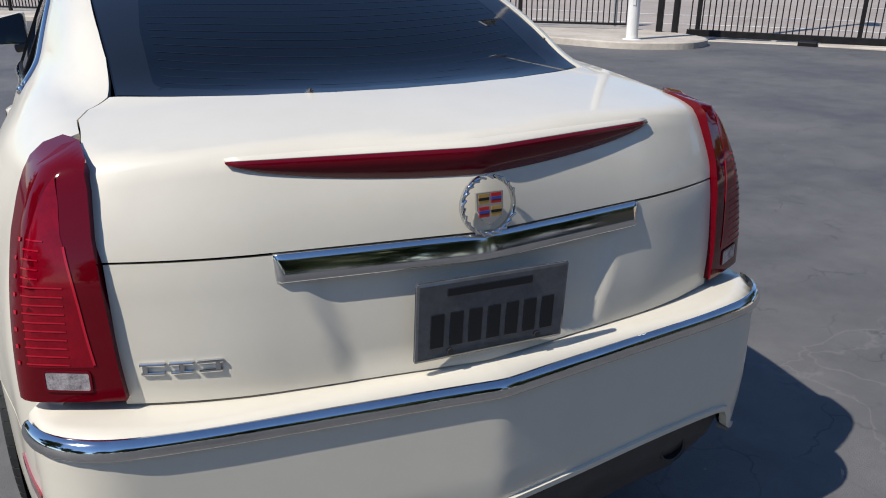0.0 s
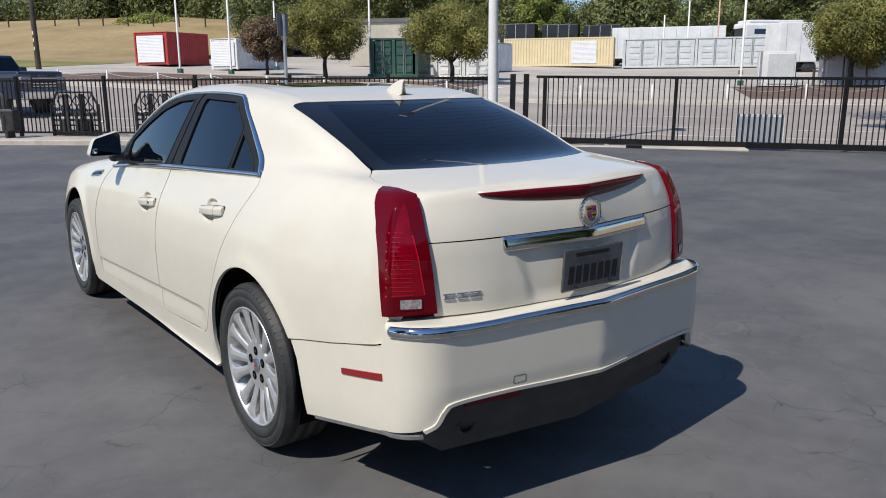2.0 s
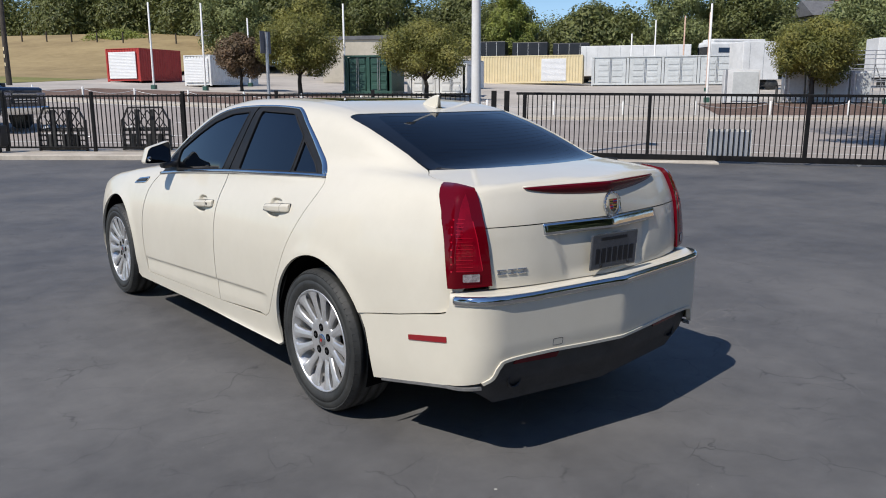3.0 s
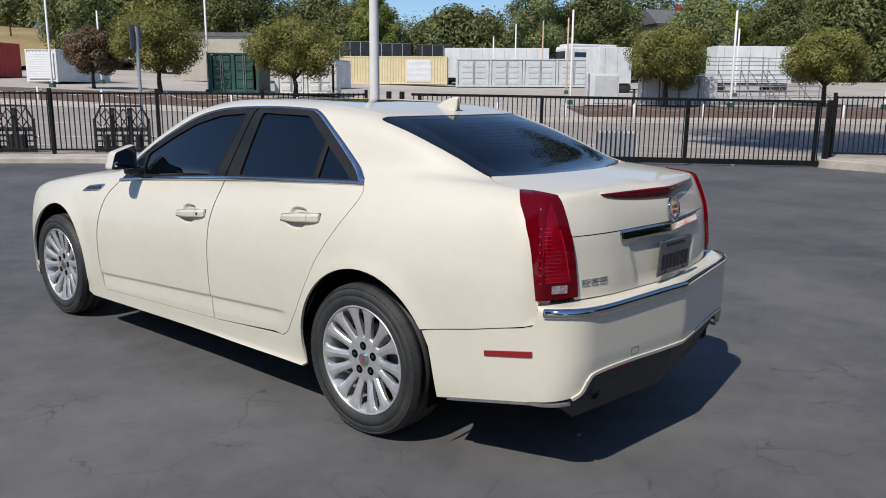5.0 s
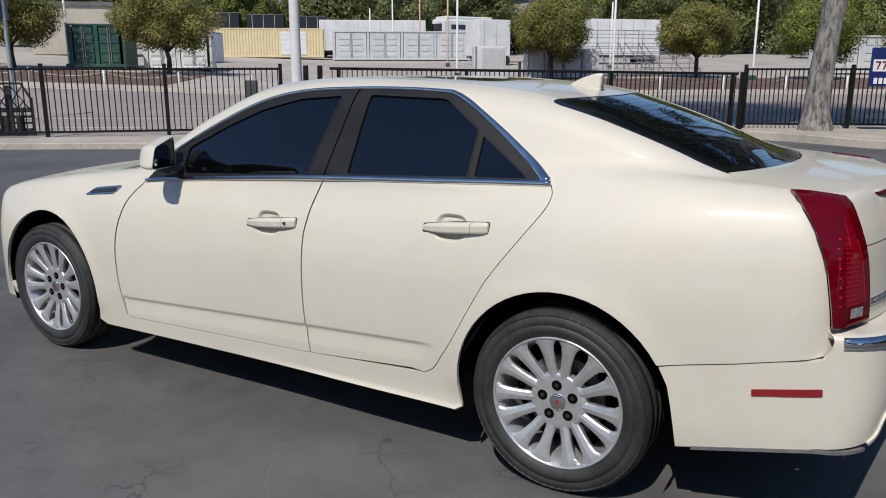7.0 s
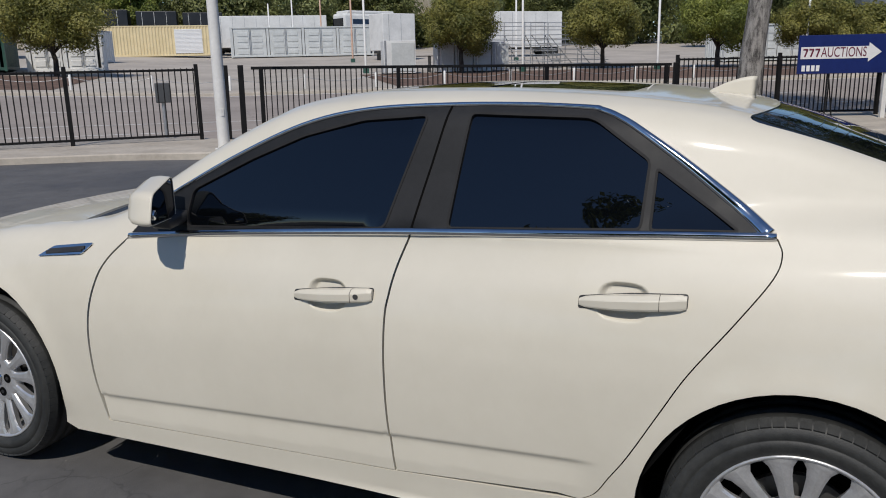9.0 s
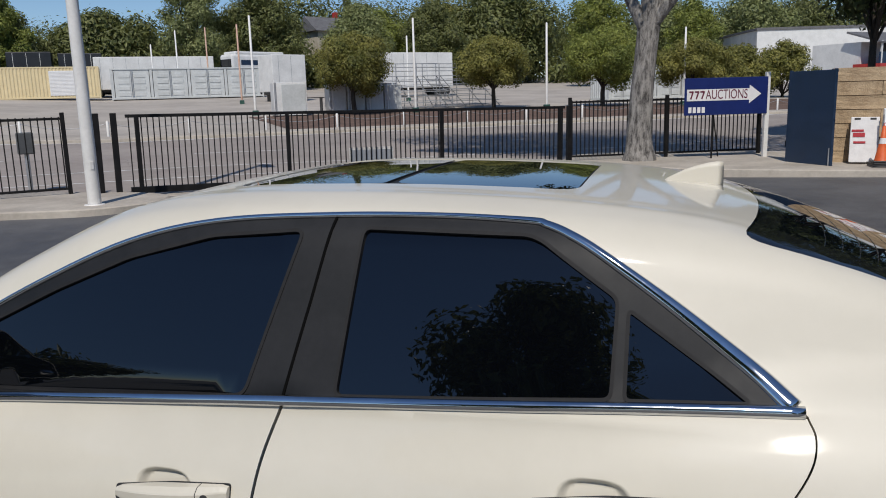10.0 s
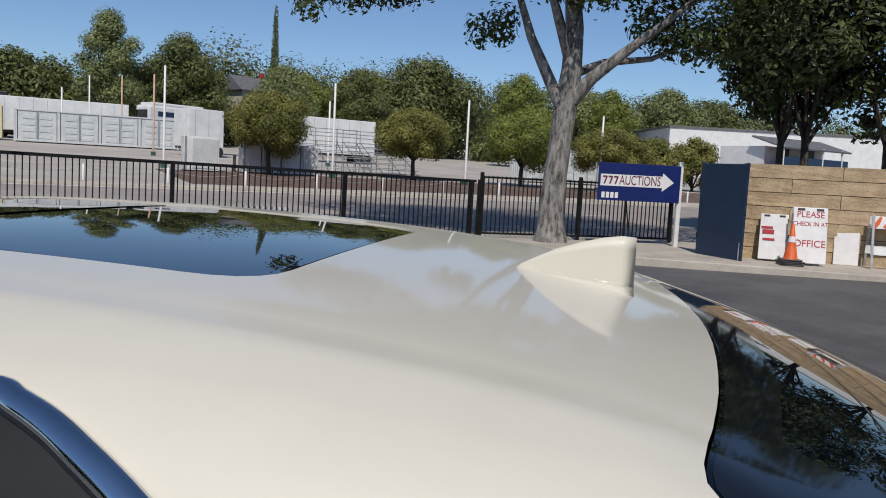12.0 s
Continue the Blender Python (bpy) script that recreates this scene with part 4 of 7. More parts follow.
def tail_fittings():
    on = lambda x, z, f=body: Vector(rear_chart(f)(np.array([[x, z]]))[0])
    # chrome bar over the plate
    bm = bmesh.new()
    rows, n = [], 92
    for i in range(n + 1):
        x = -0.368 + 0.736 * i / n
        p = on(x, 0.937)
        k = min(1, (0.368 - abs(x)) / 0.008 + 0.25)
        rows.append([bm.verts.new((x, p.y + dy * k, z)) for dy, z in ((0.03, 0.9545), (0.001, 0.9545), (-0.0020, 0.953), (-0.0050, 0.943), (-0.0076, 0.932), (-0.0098, 0.921), (-0.0118, 0.910), (-0.010, 0.906), (0.03, 0.906))])
    for a, b in zip(rows, rows[1:]):
        for j in range(9):
            bm.faces.new((a[j], a[(j + 1) % 9], b[(j + 1) % 9], b[j]))
    bm.faces.new(rows[0])
    bm.faces.new(rows[-1][::-1])
    bmesh.ops.recalc_face_normals(bm, faces=bm.faces)
    part("plate_bar", bm, CHROME, trunk, "mirror chrome bar over the plate", smooth=True)
    # number plate with plain bars
    p = Vector((0.006, on(0, 0.80, pocket).y - 0.016, 0.810))
    at = pose(p.x, p.y, p.z, 3, 1.0, 0)
    bm = boxes(((0.308, 0.010, 0.156), (0, 0, 0)), bevel=0.006)
    plate = part("number_plate", bm, PLATE, trunk, "smoked-covered number plate with dark bars")
    plate.matrix_local = at
    for i in range(7):
        bm = boxes(((0.026, 0.002, 0.066), (-0.112 + i * 0.0375, -0.0062, -0.018)), bevel=0.0008)
        part("plate_character", bm, PLATE_INK, plate, "dark bar in place of a character")
    part("plate_heading", boxes(((0.17, 0.002, 0.014), (-0.01, -0.0062, 0.055)), bevel=0.0005), PLATE_INK, plate, "dark bar in place of the heading")
    for x, z in ((-0.085, -0.062), (0.095, -0.062)):
        b2 = bmesh.new()
        rod(b2, (x, -0.004, z), (x, -0.009, z), 0.006, n=12)
        part("plate_screw", b2, BLACK_TRIM, plate, "black plate screw")
    # round crest: a chrome ring of leaves and a shield of plain colour fields
    c = on(0, 1.007) + Vector((0, -0.010, 0))
    badge = part("crest_ring", lathe([(-0.006, 0.0475), (-0.010, 0.0505), (-0.006, 0.0540), (0.002, 0.0540), (0.002, 0.0475), (-0.006, 0.0475)], 40, "y", math.pi / 2 + 0.28, 2.5 * math.pi - 0.28), CHROME, trunk, "chrome ring badge", smooth=True)
    badge.matrix_local = pose(c.x, c.y, c.z, -6, 0, 0)
    for i in range(22):
        a = 2 * math.pi * i / 22 + 0.1
        if abs(math.atan2(math.cos(a), math.sin(a)) - math.pi / 2) < 0.25:
            continue
        bm = boxes(((0.0045, 0.005, 0.015), (0, -0.009, 0)), bevel=0.0016)
        leaf = part("crest_leaf", bm, CHROME, badge)
        leaf.matrix_local = Matrix.Rotation(-a, 4, "Y") @ Matrix.Translation((0.0505, 0, 0)) @ Matrix.Rotation(0.5, 4, "Y")
    bm = bmesh.new()
    vs = [bm.verts.new((x, -0.004, z)) for x, z in ((-0.026, 0.024), (0.026, 0.024), (0.026, -0.006), (0.015, -0.026), (0, -0.033), (-0.015, -0.026), (-0.026, -0.006))]
    ext = bmesh.ops.extrude_face_region(bm, geom=[bm.faces.new(vs)])
    bmesh.ops.translate(bm, vec=(0, -0.006, 0), verts=[v for v in ext["geom"] if isinstance(v, bmesh.types.BMVert)])
    bmesh.ops.recalc_face_normals(bm, faces=bm.faces)
    shield = part("crest_shield", bm, CHROME, badge, "chrome shield")
    fields = [(-0.012, 0.013, 0.020, 0.018, GOLD), (0.012, 0.013, 0.020, 0.018, CREST_RED), (-0.012, -0.010, 0.020, 0.018, CREST_RED), (0.012, -0.010, 0.020, 0.018, GOLD), (-0.012, 0.013, 0.020, 0.005, CREST_BLACK), (0.012, -0.010, 0.020, 0.005, CREST_BLACK), (0.012, 0.013, 0.020, 0.005, CREST_BLUE), (-0.012, -0.010, 0.020, 0.005, CREST_BLUE)]
    for i, (x, z, w, h, m) in enumerate(fields):
        part("crest_field", boxes(((w, 0.0016 if i < 4 else 0.003, h), (x, -0.0105, z)), bevel=0.0003), m, shield, "plain coloured crest field")
    # model badge as three plain chrome shapes
    mark = None
    for k, w in ((0, 0.036), (1, 0.034), (2, 0.036)):
        x = -0.572 + k * 0.044
        a, b = on(x - 0.015, 0.777, pocket), on(x + 0.015, 0.777, pocket)
        turn = math.degrees(math.atan2(b.y - a.y, b.x - a.x))
        m = Matrix.Translation((a + b) / 2 + Vector((0, -0.002, 0))) @ pose(0, 0, 0, 0, 0, turn)
        bm = boxes(((w + 0.006, 0.007, 0.006), (0, 0, 0.008)), ((w + 0.002, 0.007, 0.006), (0, 0, -0.008)), ((0.009, 0.007, 0.018), (-0.012 + 0.012 * k, 0, 0)), bevel=0.0015)
        if mark is None:
            mark = part("model_badge", bm, CHROME, trunk, "small chrome badge of plain shapes")
            mark.matrix_local = m
            first = m
        else:
            block = part("badge_block", bm, CHROME, mark, "plain chrome block")
            block.matrix_local = first.inverted() @ m


tail_fittings()


# ---- wheels, mirrors, antenna, front ----
def wheel():
    w = new("wheel")
    tread = [(-0.086, 0.236), (-0.104, 0.248), (-0.116, 0.272), (-0.1165, 0.292), (-0.113, 0.293), (-0.1165, 0.296), (-0.114, 0.314), (-0.104, 0.331), (-0.088, 0.341)]
    for g in (-0.055, 0.0, 0.055):
        tread += [(g - 0.008, 0.3445), (g - 0.006, 0.337), (g + 0.006, 0.337), (g + 0.008, 0.3445)]
    tread += [(0.088, 0.341), (0.104, 0.331), (0.116, 0.30), (0.110, 0.25), (0.086, 0.236)]
    blocks = bmesh.new()
    for i in range(68):
        for sx in (-1, 1):
            box(blocks, (0.030, 0.0262, 0.010), (sx * 0.0955, 0, 0.3310), pose(0, 0, 0, 0, sx * 28, 0))
            fresh = list(blocks.verts)[-8:]
            bmesh.ops.rotate(blocks, cent=(0, 0, 0), matrix=Matrix.Rotation(2 * math.pi * (i + 0.25 * sx) / 68, 3, "X"), verts=fresh)
    tagged(part("shoulder_tread", blocks, RUBBER, w, "worn shoulder blocks of the tread"), kind="stuff")
    tyre = part("tyre", lathe(tread, 72), RUBBER, w, "worn black tyre", smooth=True)
    part("rim", lathe([(-0.100, 0.250), (-0.107, 0.248), (-0.1085, 0.244), (-0.105, 0.240), (-0.094, 0.233), (-0.060, 0.220), (0.05, 0.21), (0.095, 0.235)], 64), ALLOY, w, "silver alloy rim", smooth=True)
    part("brake_disc", lathe([(-0.02, 0.0), (-0.02, 0.155), (0.0, 0.155), (0.0, 0.0)], 40), ALLOY_IN, w, "dull brake disc")
    # plain near-black disc that paints the shade seen between the spokes
    part("wheel_back", lathe([(0.03, 0.0), (0.03, 0.214)], 32), DARK, w, "near-black disc for the shade inside the wheel")
    n = 14
    for i in range(n):
        a = 2 * math.pi * i / n + (0.02 if i % 2 else -0.02)
        bm = bmesh.new()
        rings = []
        for r, wd, x, dp in ((0.090, 0.0195, -0.0800, 0.03), (0.112, 0.0185, -0.0825, 0.03), (0.145, 0.0190, -0.0885, 0.028), (0.185, 0.0225, -0.0955, 0.026), (0.212, 0.0285, -0.0995, 0.024), (0.228, 0.040, -0.1015, 0.022), (0.238, 0.052, -0.1020, 0.02)):
            rings.append([bm.verts.new(p) for p in ((x + dp, -wd * 0.8, r), (x + 0.006, -wd, r), (x + 0.001, -wd * 0.7, r), (x - 0.0022, 0, r), (x + 0.001, wd * 0.7, r), (x + 0.006, wd, r), (x + dp, wd * 0.8, r))])
        for p, q in zip(rings, rings[1:]):
            for j in range(7):
                bm.faces.new((p[j], p[(j + 1) % 7], q[(j + 1) % 7], q[j]))
        bmesh.ops.recalc_face_normals(bm, faces=bm.faces)
        spoke = part("spoke", bm, ALLOY, w)
        spoke.matrix_local = Matrix.Rotation(a, 4, "X")
    part("hub", lathe([(-0.045, 0.109), (-0.074, 0.108), (-0.0800, 0.104), (-0.0812, 0.094), (-0.0812, 0.074), (-0.081, 0.034), (-0.081, 0.0)], 40), ALLOY, w, "alloy wheel hub", smooth=True)
    part("hub_cap", lathe([(-0.079, 0.031), (-0.086, 0.030), (-0.088, 0.026), (-0.088, 0.0)], 28), CHROME, w, "chrome centre cap", smooth=True)
    part("cap_crest", boxes(((0.002, 0.013, 0.015), (-0.0885, 0, 0)), bevel=0.0008), CREST_RED, w, "small dull red field on the centre cap")
    for i in range(5):
        a = 2 * math.pi * i / 5 + 0.3
        c = Vector((0, math.sin(a) * 0.061, math.cos(a) * 0.061))
        bm = bmesh.new()
        rod(bm, c + Vector((-0.0795, 0, 0)), c + Vector((-0.0822, 0, 0)), 0.0195, n=18)
        # flat near-black disc on the hub paints the recess's shade
        hole = part("lug_hole", bm, DARK, w, "near-black disc for the shade of a lug recess")
        bm = bmesh.new()
        rod(bm, c + Vector((-0.078, 0, 0)), c + Vector((-0.0845, 0, 0)), 0.008, n=6)
        part("lug_nut", bm, BLACK_TRIM, hole, "dark lug nut")
    return w


first = wheel()
first.parent = sedan
first.matrix_local = pose(-0.776, AXLE_R, WHEEL_Z, 12, 0, 0)
for x, y, turn, spin in ((-0.776, AXLE_F, 0, 30), (0.776, AXLE_R, 180, 70), (0.776, AXLE_F, 180, 50)):
    copy_thing(first, pose(x, y, WHEEL_Z, 0, 0, turn) @ pose(0, 0, 0, spin)).parent = sedan


def door_mirror(m):
    """A wing mirror: a domed housing round a tapered glass that leans outwards, on a black foot."""
    edge = dense(rounded([(0.793, 1.044), (0.796, 1.178), (0.948, 1.142), (0.984, 1.050)], 0.022), 0.012)

    def loop(bm, k, dy):
        out = []
        for u, v in edge:
            u, v = 0.883 + (u - 0.883) * k, 1.101 + (v - 1.101) * k
            out.append(bm.verts.new((m * u, 2.005 - 0.375 * (u - 0.796) + dy, v)))
        return out

    def skin(bm, steps):
        rings = [loop(bm, k, dy) for dy, k in steps]
        n = len(edge)
        for a, b in zip(rings, rings[1:]):
            for i in range(n):
                bm.faces.new((a[i], a[(i + 1) % n], b[(i + 1) % n], b[i]))
        return rings[-1]

    bm = bmesh.new()
    bm.faces.new(skin(bm, ((0.003, 1.02), (-0.004, 1.035), (-0.004, 1.06), (0.006, 1.085), (0.040, 1.105), (0.078, 1.04), (0.102, 0.86), (0.116, 0.60), (0.121, 0.30))))
    bmesh.ops.recalc_face_normals(bm, faces=bm.faces)
    shell_ob = part("door_mirror", bm, PAINT, sedan, "cream mirror housing with a dark glass", smooth=True)
    bm = bmesh.new()
    skin(bm, ((0.004, 1.03), (-0.003, 1.028), (-0.003, 0.985), (0.001, 0.98)))
    bmesh.ops.recalc_face_normals(bm, faces=bm.faces)
    part("mirror_bezel", bm, BLACK_TRIM, shell_ob, "black edge round the mirror glass", smooth=True)
    bm = bmesh.new()
    bm.faces.new(loop(bm, 0.99, -0.001))
    bmesh.ops.recalc_face_normals(bm, faces=bm.faces)
    if bm.faces[:][0].normal.y > 0:
        bmesh.ops.reverse_faces(bm, faces=bm.faces)
    part("mirror_glass", bm, node_material("mirror_glass", (0.26, 0.275, 0.30), 0.02, 1.0), shell_ob, "dark mirror glass")
    bm = bmesh.new()
    y = 2.005 - 0.375 * (0.950 - 0.796)
    rings = [[bm.verts.new((m * (0.950 + r * math.cos(a)), y - 0.375 * r * math.cos(a) - d, 1.077 + r * math.sin(a))) for a in np.linspace(0, 2 * math.pi, 24, endpoint=False)] for r, d in ((0.017, 0.0), (0.0165, 0.005), (0.012, 0.0085), (0.006, 0.0105), (0.0015, 0.011))]
    for a, b in zip(rings, rings[1:]):
        for i in range(24):
            bm.faces.new((a[i], a[(i + 1) % 24], b[(i + 1) % 24], b[i]))
    bm.faces.new(rings[-1])
    bmesh.ops.recalc_face_normals(bm, faces=bm.faces)
    part("blind_spot_mirror", bm, CHROME, shell_ob, "small round stick-on wide-angle mirror", smooth=True)
    bm = boxes(((0.15, 0.085, 0.040), (m * 0.775, 2.025, 1.032), pose(0, 0, 0, 0, m * 8, 0)), bevel=0.012)
    part("mirror_foot", bm, BLACK_TRIM, shell_ob, "black mirror foot", smooth=True)


door_mirror(-1)
door_mirror(1)


def antenna():
    bm = bmesh.new()
    rings = []
    for y, h, w in ((0.356, 0.003, 0.004), (0.347, 0.011, 0.010), (0.33, 0.022, 0.017), (0.305, 0.038, 0.022), (0.275, 0.053, 0.026), (0.245, 0.066, 0.029), (0.222, 0.0735, 0.030), (0.204, 0.076, 0.032), (0.220, 0.052, 0.032), (0.236, 0.020, 0.031), (0.241, 0.0, 0.031)):
        z0 = float(ROOF(np.array(y))) - 0.004
        ring = []
        for x, k in ((-1, 0), (-0.90, 0.05), (-0.55, 0.11), (-0.335, 0.175), (-0.315, 0.145), (-0.295, 0.185), (-0.13, 0.80), (-0.045, 1), (0.045, 1), (0.13, 0.80), (0.295, 0.185), (0.315, 0.145), (0.335, 0.175), (0.55, 0.11), (0.90, 0.05), (1, 0)):
            ring.append(bm.verts.new((0.038 + x * w, y, z0 + h * k)))
        rings.append(ring)
    for a, b in zip(rings, rings[1:]):
        for i in range(15):
            bm.faces.new((a[i], a[i + 1], b[i + 1], b[i]))
    bm.faces.new(rings[0])
    bmesh.ops.recalc_face_normals(bm, faces=bm.faces)
    part("antenna_fin", bm, PAINT, sedan, "cream shark-fin roof antenna", smooth=True)


antenna()
front_chart = lambda q: cast(body, np.stack([q[:, 0], np.full(len(q), 4.6), q[:, 1]], 1), np.tile((0, -1.0, 0), (len(q), 1)), 1.6, 120)
nose = [(-0.87, 0.23), (-0.875, 0.60), (-0.82, 0.78), (-0.64, 0.845), (0, 0.865), (0.64, 0.845), (0.82, 0.78), (0.875, 0.60), (0.87, 0.23)]
panel("front_bumper", nose, front_chart, body, PAINT, sedan, "cream front bumper", res=0.05, lift=-0.004, rim=0.02)
grille_poly = rounded([(-0.34, 0.42), (-0.40, 0.74), (0.40, 0.74), (0.34, 0.42)], 0.03)
panel("grille", grille_poly, front_chart, body, CHROME, sedan, "chrome grille", res=0.06, lift=0.01, rim=0.02)
for m in (-1, 1):
    panel("headlight", [(m * 0.50, 0.62), (m * 0.52, 0.80), (m * 0.70, 0.78), (m * 0.74, 0.66)], front_chart, body, CLEAR_LENS, sedan, "clear upright headlight", res=0.05, lift=0.008, rim=0.02)


# ---- ground, street ----
U, N = Vector((0.62, -0.785, 0)), Vector((0.785, 0.62, 0))
STREET_TURN = math.degrees(math.atan2(-0.785, 0.62))


def lift(u, n):
    """Height of the land, in street coordinates: u along the street, n across it."""
    k = min(1, max(0, (n - 15) / 15))
    k = k * k * (3 - 2 * k)
    far = min(n, 160)
    step = lambda a, b, v: min(1, max(0, (v - a) / (b - a)))
    dip = 0.12 * step(0, 8, u) * (1 - step(14, 24, u)) * step(10, 14, n) * (1 - step(20, 27, n))
    return 0.028 * max(0, far - 15) + 0.015 * max(0, far - 50) + 0.035 * min(max(0, -u - 3), 80) * k - dip


def street(u, n, z=0.0):
    p = U * u + N * n
    return Vector((p.x, p.y, lift(u, n) + z))


def placed(u, n, z=0.0, turn=0.0):
    return Matrix.Translation(street(u, n, z)) @ pose(0, 0, 0, 0, 0, STREET_TURN + turn)


def cracks(m, scale, width, colour, amount=1.0):
    """Lays thin meandering cracks and a scatter of pale grit over a material's base colour."""
    t = m.node_tree
    b = t.nodes["Principled BSDF"]
    link = b.inputs["Base Color"].links[0].from_socket
    co = t.nodes.new("ShaderNodeTexCoord")
    wob = add_node(m, "ShaderNodeTexNoise", [("Vector", co, "Object")], Scale=scale * 2.2, Detail=5.0)
    add = t.nodes.new("ShaderNodeVectorMath")
    add.operation = "MULTIPLY_ADD"
    add.inputs[1].default_value = (0.55 / scale,) * 3
    t.links.new(wob.outputs["Color"], add.inputs[0])
    t.links.new(co.outputs["Object"], add.inputs[2])
    vor = t.nodes.new("ShaderNodeTexVoronoi")
    vor.feature = "DISTANCE_TO_EDGE"
    vor.inputs["Scale"].default_value = scale
    t.links.new(add.outputs[0], vor.inputs["Vector"])
    lim = add_node(m, "ShaderNodeMapRange", [("Value", vor, "Distance")])
    lim.inputs["From Min"].default_value, lim.inputs["From Max"].default_value = 0.0, width
    lim.inputs["To Min"].default_value, lim.inputs["To Max"].default_value = 1.0, 0.0
    patch = add_node(m, "ShaderNodeTexNoise", [("Vector", co, "Object")], Scale=scale * 0.9, Detail=3.0)
    pick = add_node(m, "ShaderNodeMapRange", [("Value", patch, "Fac")])
    pick.inputs["From Min"].default_value, pick.inputs["From Max"].default_value = 0.47, 0.62
    mul = t.nodes.new("ShaderNodeMath")
    mul.operation = "MULTIPLY"
    t.links.new(lim.outputs["Result"], mul.inputs[0])
    t.links.new(pick.outputs["Result"], mul.inputs[1])
    gain = t.nodes.new("ShaderNodeMath")
    gain.operation = "MULTIPLY"
    t.links.new(mul.outputs[0], gain.inputs[0])
    gain.inputs[1].default_value = amount
    mix = t.nodes.new("ShaderNodeMix")
    mix.data_type = "RGBA"
    t.links.new(gain.outputs[0], mix.inputs["Factor"])
    t.links.new(link, mix.inputs["A"])
    mix.inputs["B"].default_value = (*colour, 1)
    grit = t.nodes.new("ShaderNodeTexVoronoi")
    grit.inputs["Scale"].default_value = scale * 7
    t.links.new(co.outputs["Object"], grit.inputs["Vector"])
    dot = add_node(m, "ShaderNodeMapRange", [("Value", grit, "Distance")])
    dot.inputs["From Min"].default_value, dot.inputs["From Max"].default_value = 0.035, 0.05
    dot.inputs["To Min"].default_value, dot.inputs["To Max"].default_value = 0.8, 0.0
    some = add_node(m, "ShaderNodeMapRange", [("Value", grit, "Color")])
    some.inputs["From Min"].default_value, some.inputs["From Max"].default_value = 0.70, 0.74
    both = t.nodes.new("ShaderNodeMath")
    both.operation = "MULTIPLY"
    t.links.new(dot.outputs["Result"], both.inputs[0])
    t.links.new(some.outputs["Result"], both.inputs[1])
    last = t.nodes.new("ShaderNodeMix")
    last.data_type = "RGBA"
    t.links.new(both.outputs[0], last.inputs["Factor"])
    t.links.new(mix.outputs["Result"], last.inputs["A"])
    last.inputs["B"].default_value = (0.50, 0.48, 0.44, 1)
    t.links.new(last.outputs["Result"], b.inputs["Base Color"])
    return m


ASPHALT = cracks(cracks(varied(node_material("sealed_asphalt", rough=0.8), (0.072, 0.071, 0.072), (0.132, 0.130, 0.129), scale=0.45, detail=12, bump=0.25, bump_scale=320, rough=(0.55, 0.85)), 0.9, 0.006, (0.19, 0.18, 0.17), 0.4), 2.9, 0.016, (0.040, 0.040, 0.042), 0.75)
ROAD = cracks(varied(node_material("grey_road", rough=0.85), (0.27, 0.235, 0.21), (0.36, 0.315, 0.28), scale=0.3, detail=8, bump=0.3, bump_scale=90), 0.25, 0.006, (0.10, 0.10, 0.10), 0.6)
LOT = varied(node_material("pale_gravel_lot", rough=0.95), (0.34, 0.305, 0.265), (0.48, 0.435, 0.38), scale=0.2, detail=9)
CONCRETE = varied(node_material("weathered_concrete", rough=0.85), (0.36, 0.32, 0.27), (0.52, 0.47, 0.40), scale=1.2, detail=9, bump=0.4, bump_scale=60)
MULCH = varied(node_material("bark_mulch", rough=0.95), (0.085, 0.055, 0.042), (0.20, 0.125, 0.090), scale=1.5, bump=0.8, bump_scale=20)
LINE_WHITE = varied(node_material("worn_road_line", rough=0.8), (0.42, 0.41, 0.39), (0.78, 0.77, 0.74), scale=4)
DRY_GRASS = varied(node_material("dry_grass", rough=0.95), (0.23, 0.165, 0.075), (0.36, 0.27, 0.13), scale=0.12, detail=10, bump=0.6, bump_scale=6)
GREEN_GRASS = varied(node_material("green_grass_edge", rough=0.95), (0.10, 0.13, 0.03), (0.26, 0.22, 0.07), scale=0.2, detail=9, bump=0.6, bump_scale=8)


def sheet(name, us, ns, material, label, category, z=0.0, height=None):
    """A piece of land between street coordinates, draped over the rise."""
    verts = [tuple(street(u, n, z + (height(u, n) if height else 0))) for n in ns for u in us]
    k = len(us)
    faces = [(j * k + i, j * k + i + 1, (j + 1) * k + i + 1, (j + 1) * k + i) for j in range(len(ns) - 1) for i in range(k - 1)]
    m = bpy.data.meshes.new(name)
    m.from_pydata(verts, [], faces)
    return tagged(attach(name, m, material, smooth=True), label, category, kind="structure")


LONG = [-110, -90, -75, -60, -50, -42, -36, -30, -24, -18, -12, -8, -5, -3, 0, 5, 12, 20, 28, 36, 45, 60, 80, 110, 150]
sheet("ground", [-900, -400, -200, *LONG, 250, 500, 900], [-900, -300, -100, -40, -15, 0, 8, 13, 15, 17, 19, 22, 25, 28, 30, 34, 40, 50, 60, 75, 90, 120, 160, 300, 900], ASPHALT, "dark sealed asphalt yard with pale cracks", "ground")
sheet("road", LONG, [15.1, 16, 17, 18, 19, 20, 21, 22, 23, 24, 25, 26, 27, 28, 29.2], ROAD, "pale grey street with white lane lines", "road", 0.012)
sheet("far_lot", LONG, [30.62, 33, 36, 38, 40, 45, 50, 55, 60, 68, 75, 82, 90, 100, 115, 130], LOT, "pale gravel storage lot across the street", "lot", 0.015)
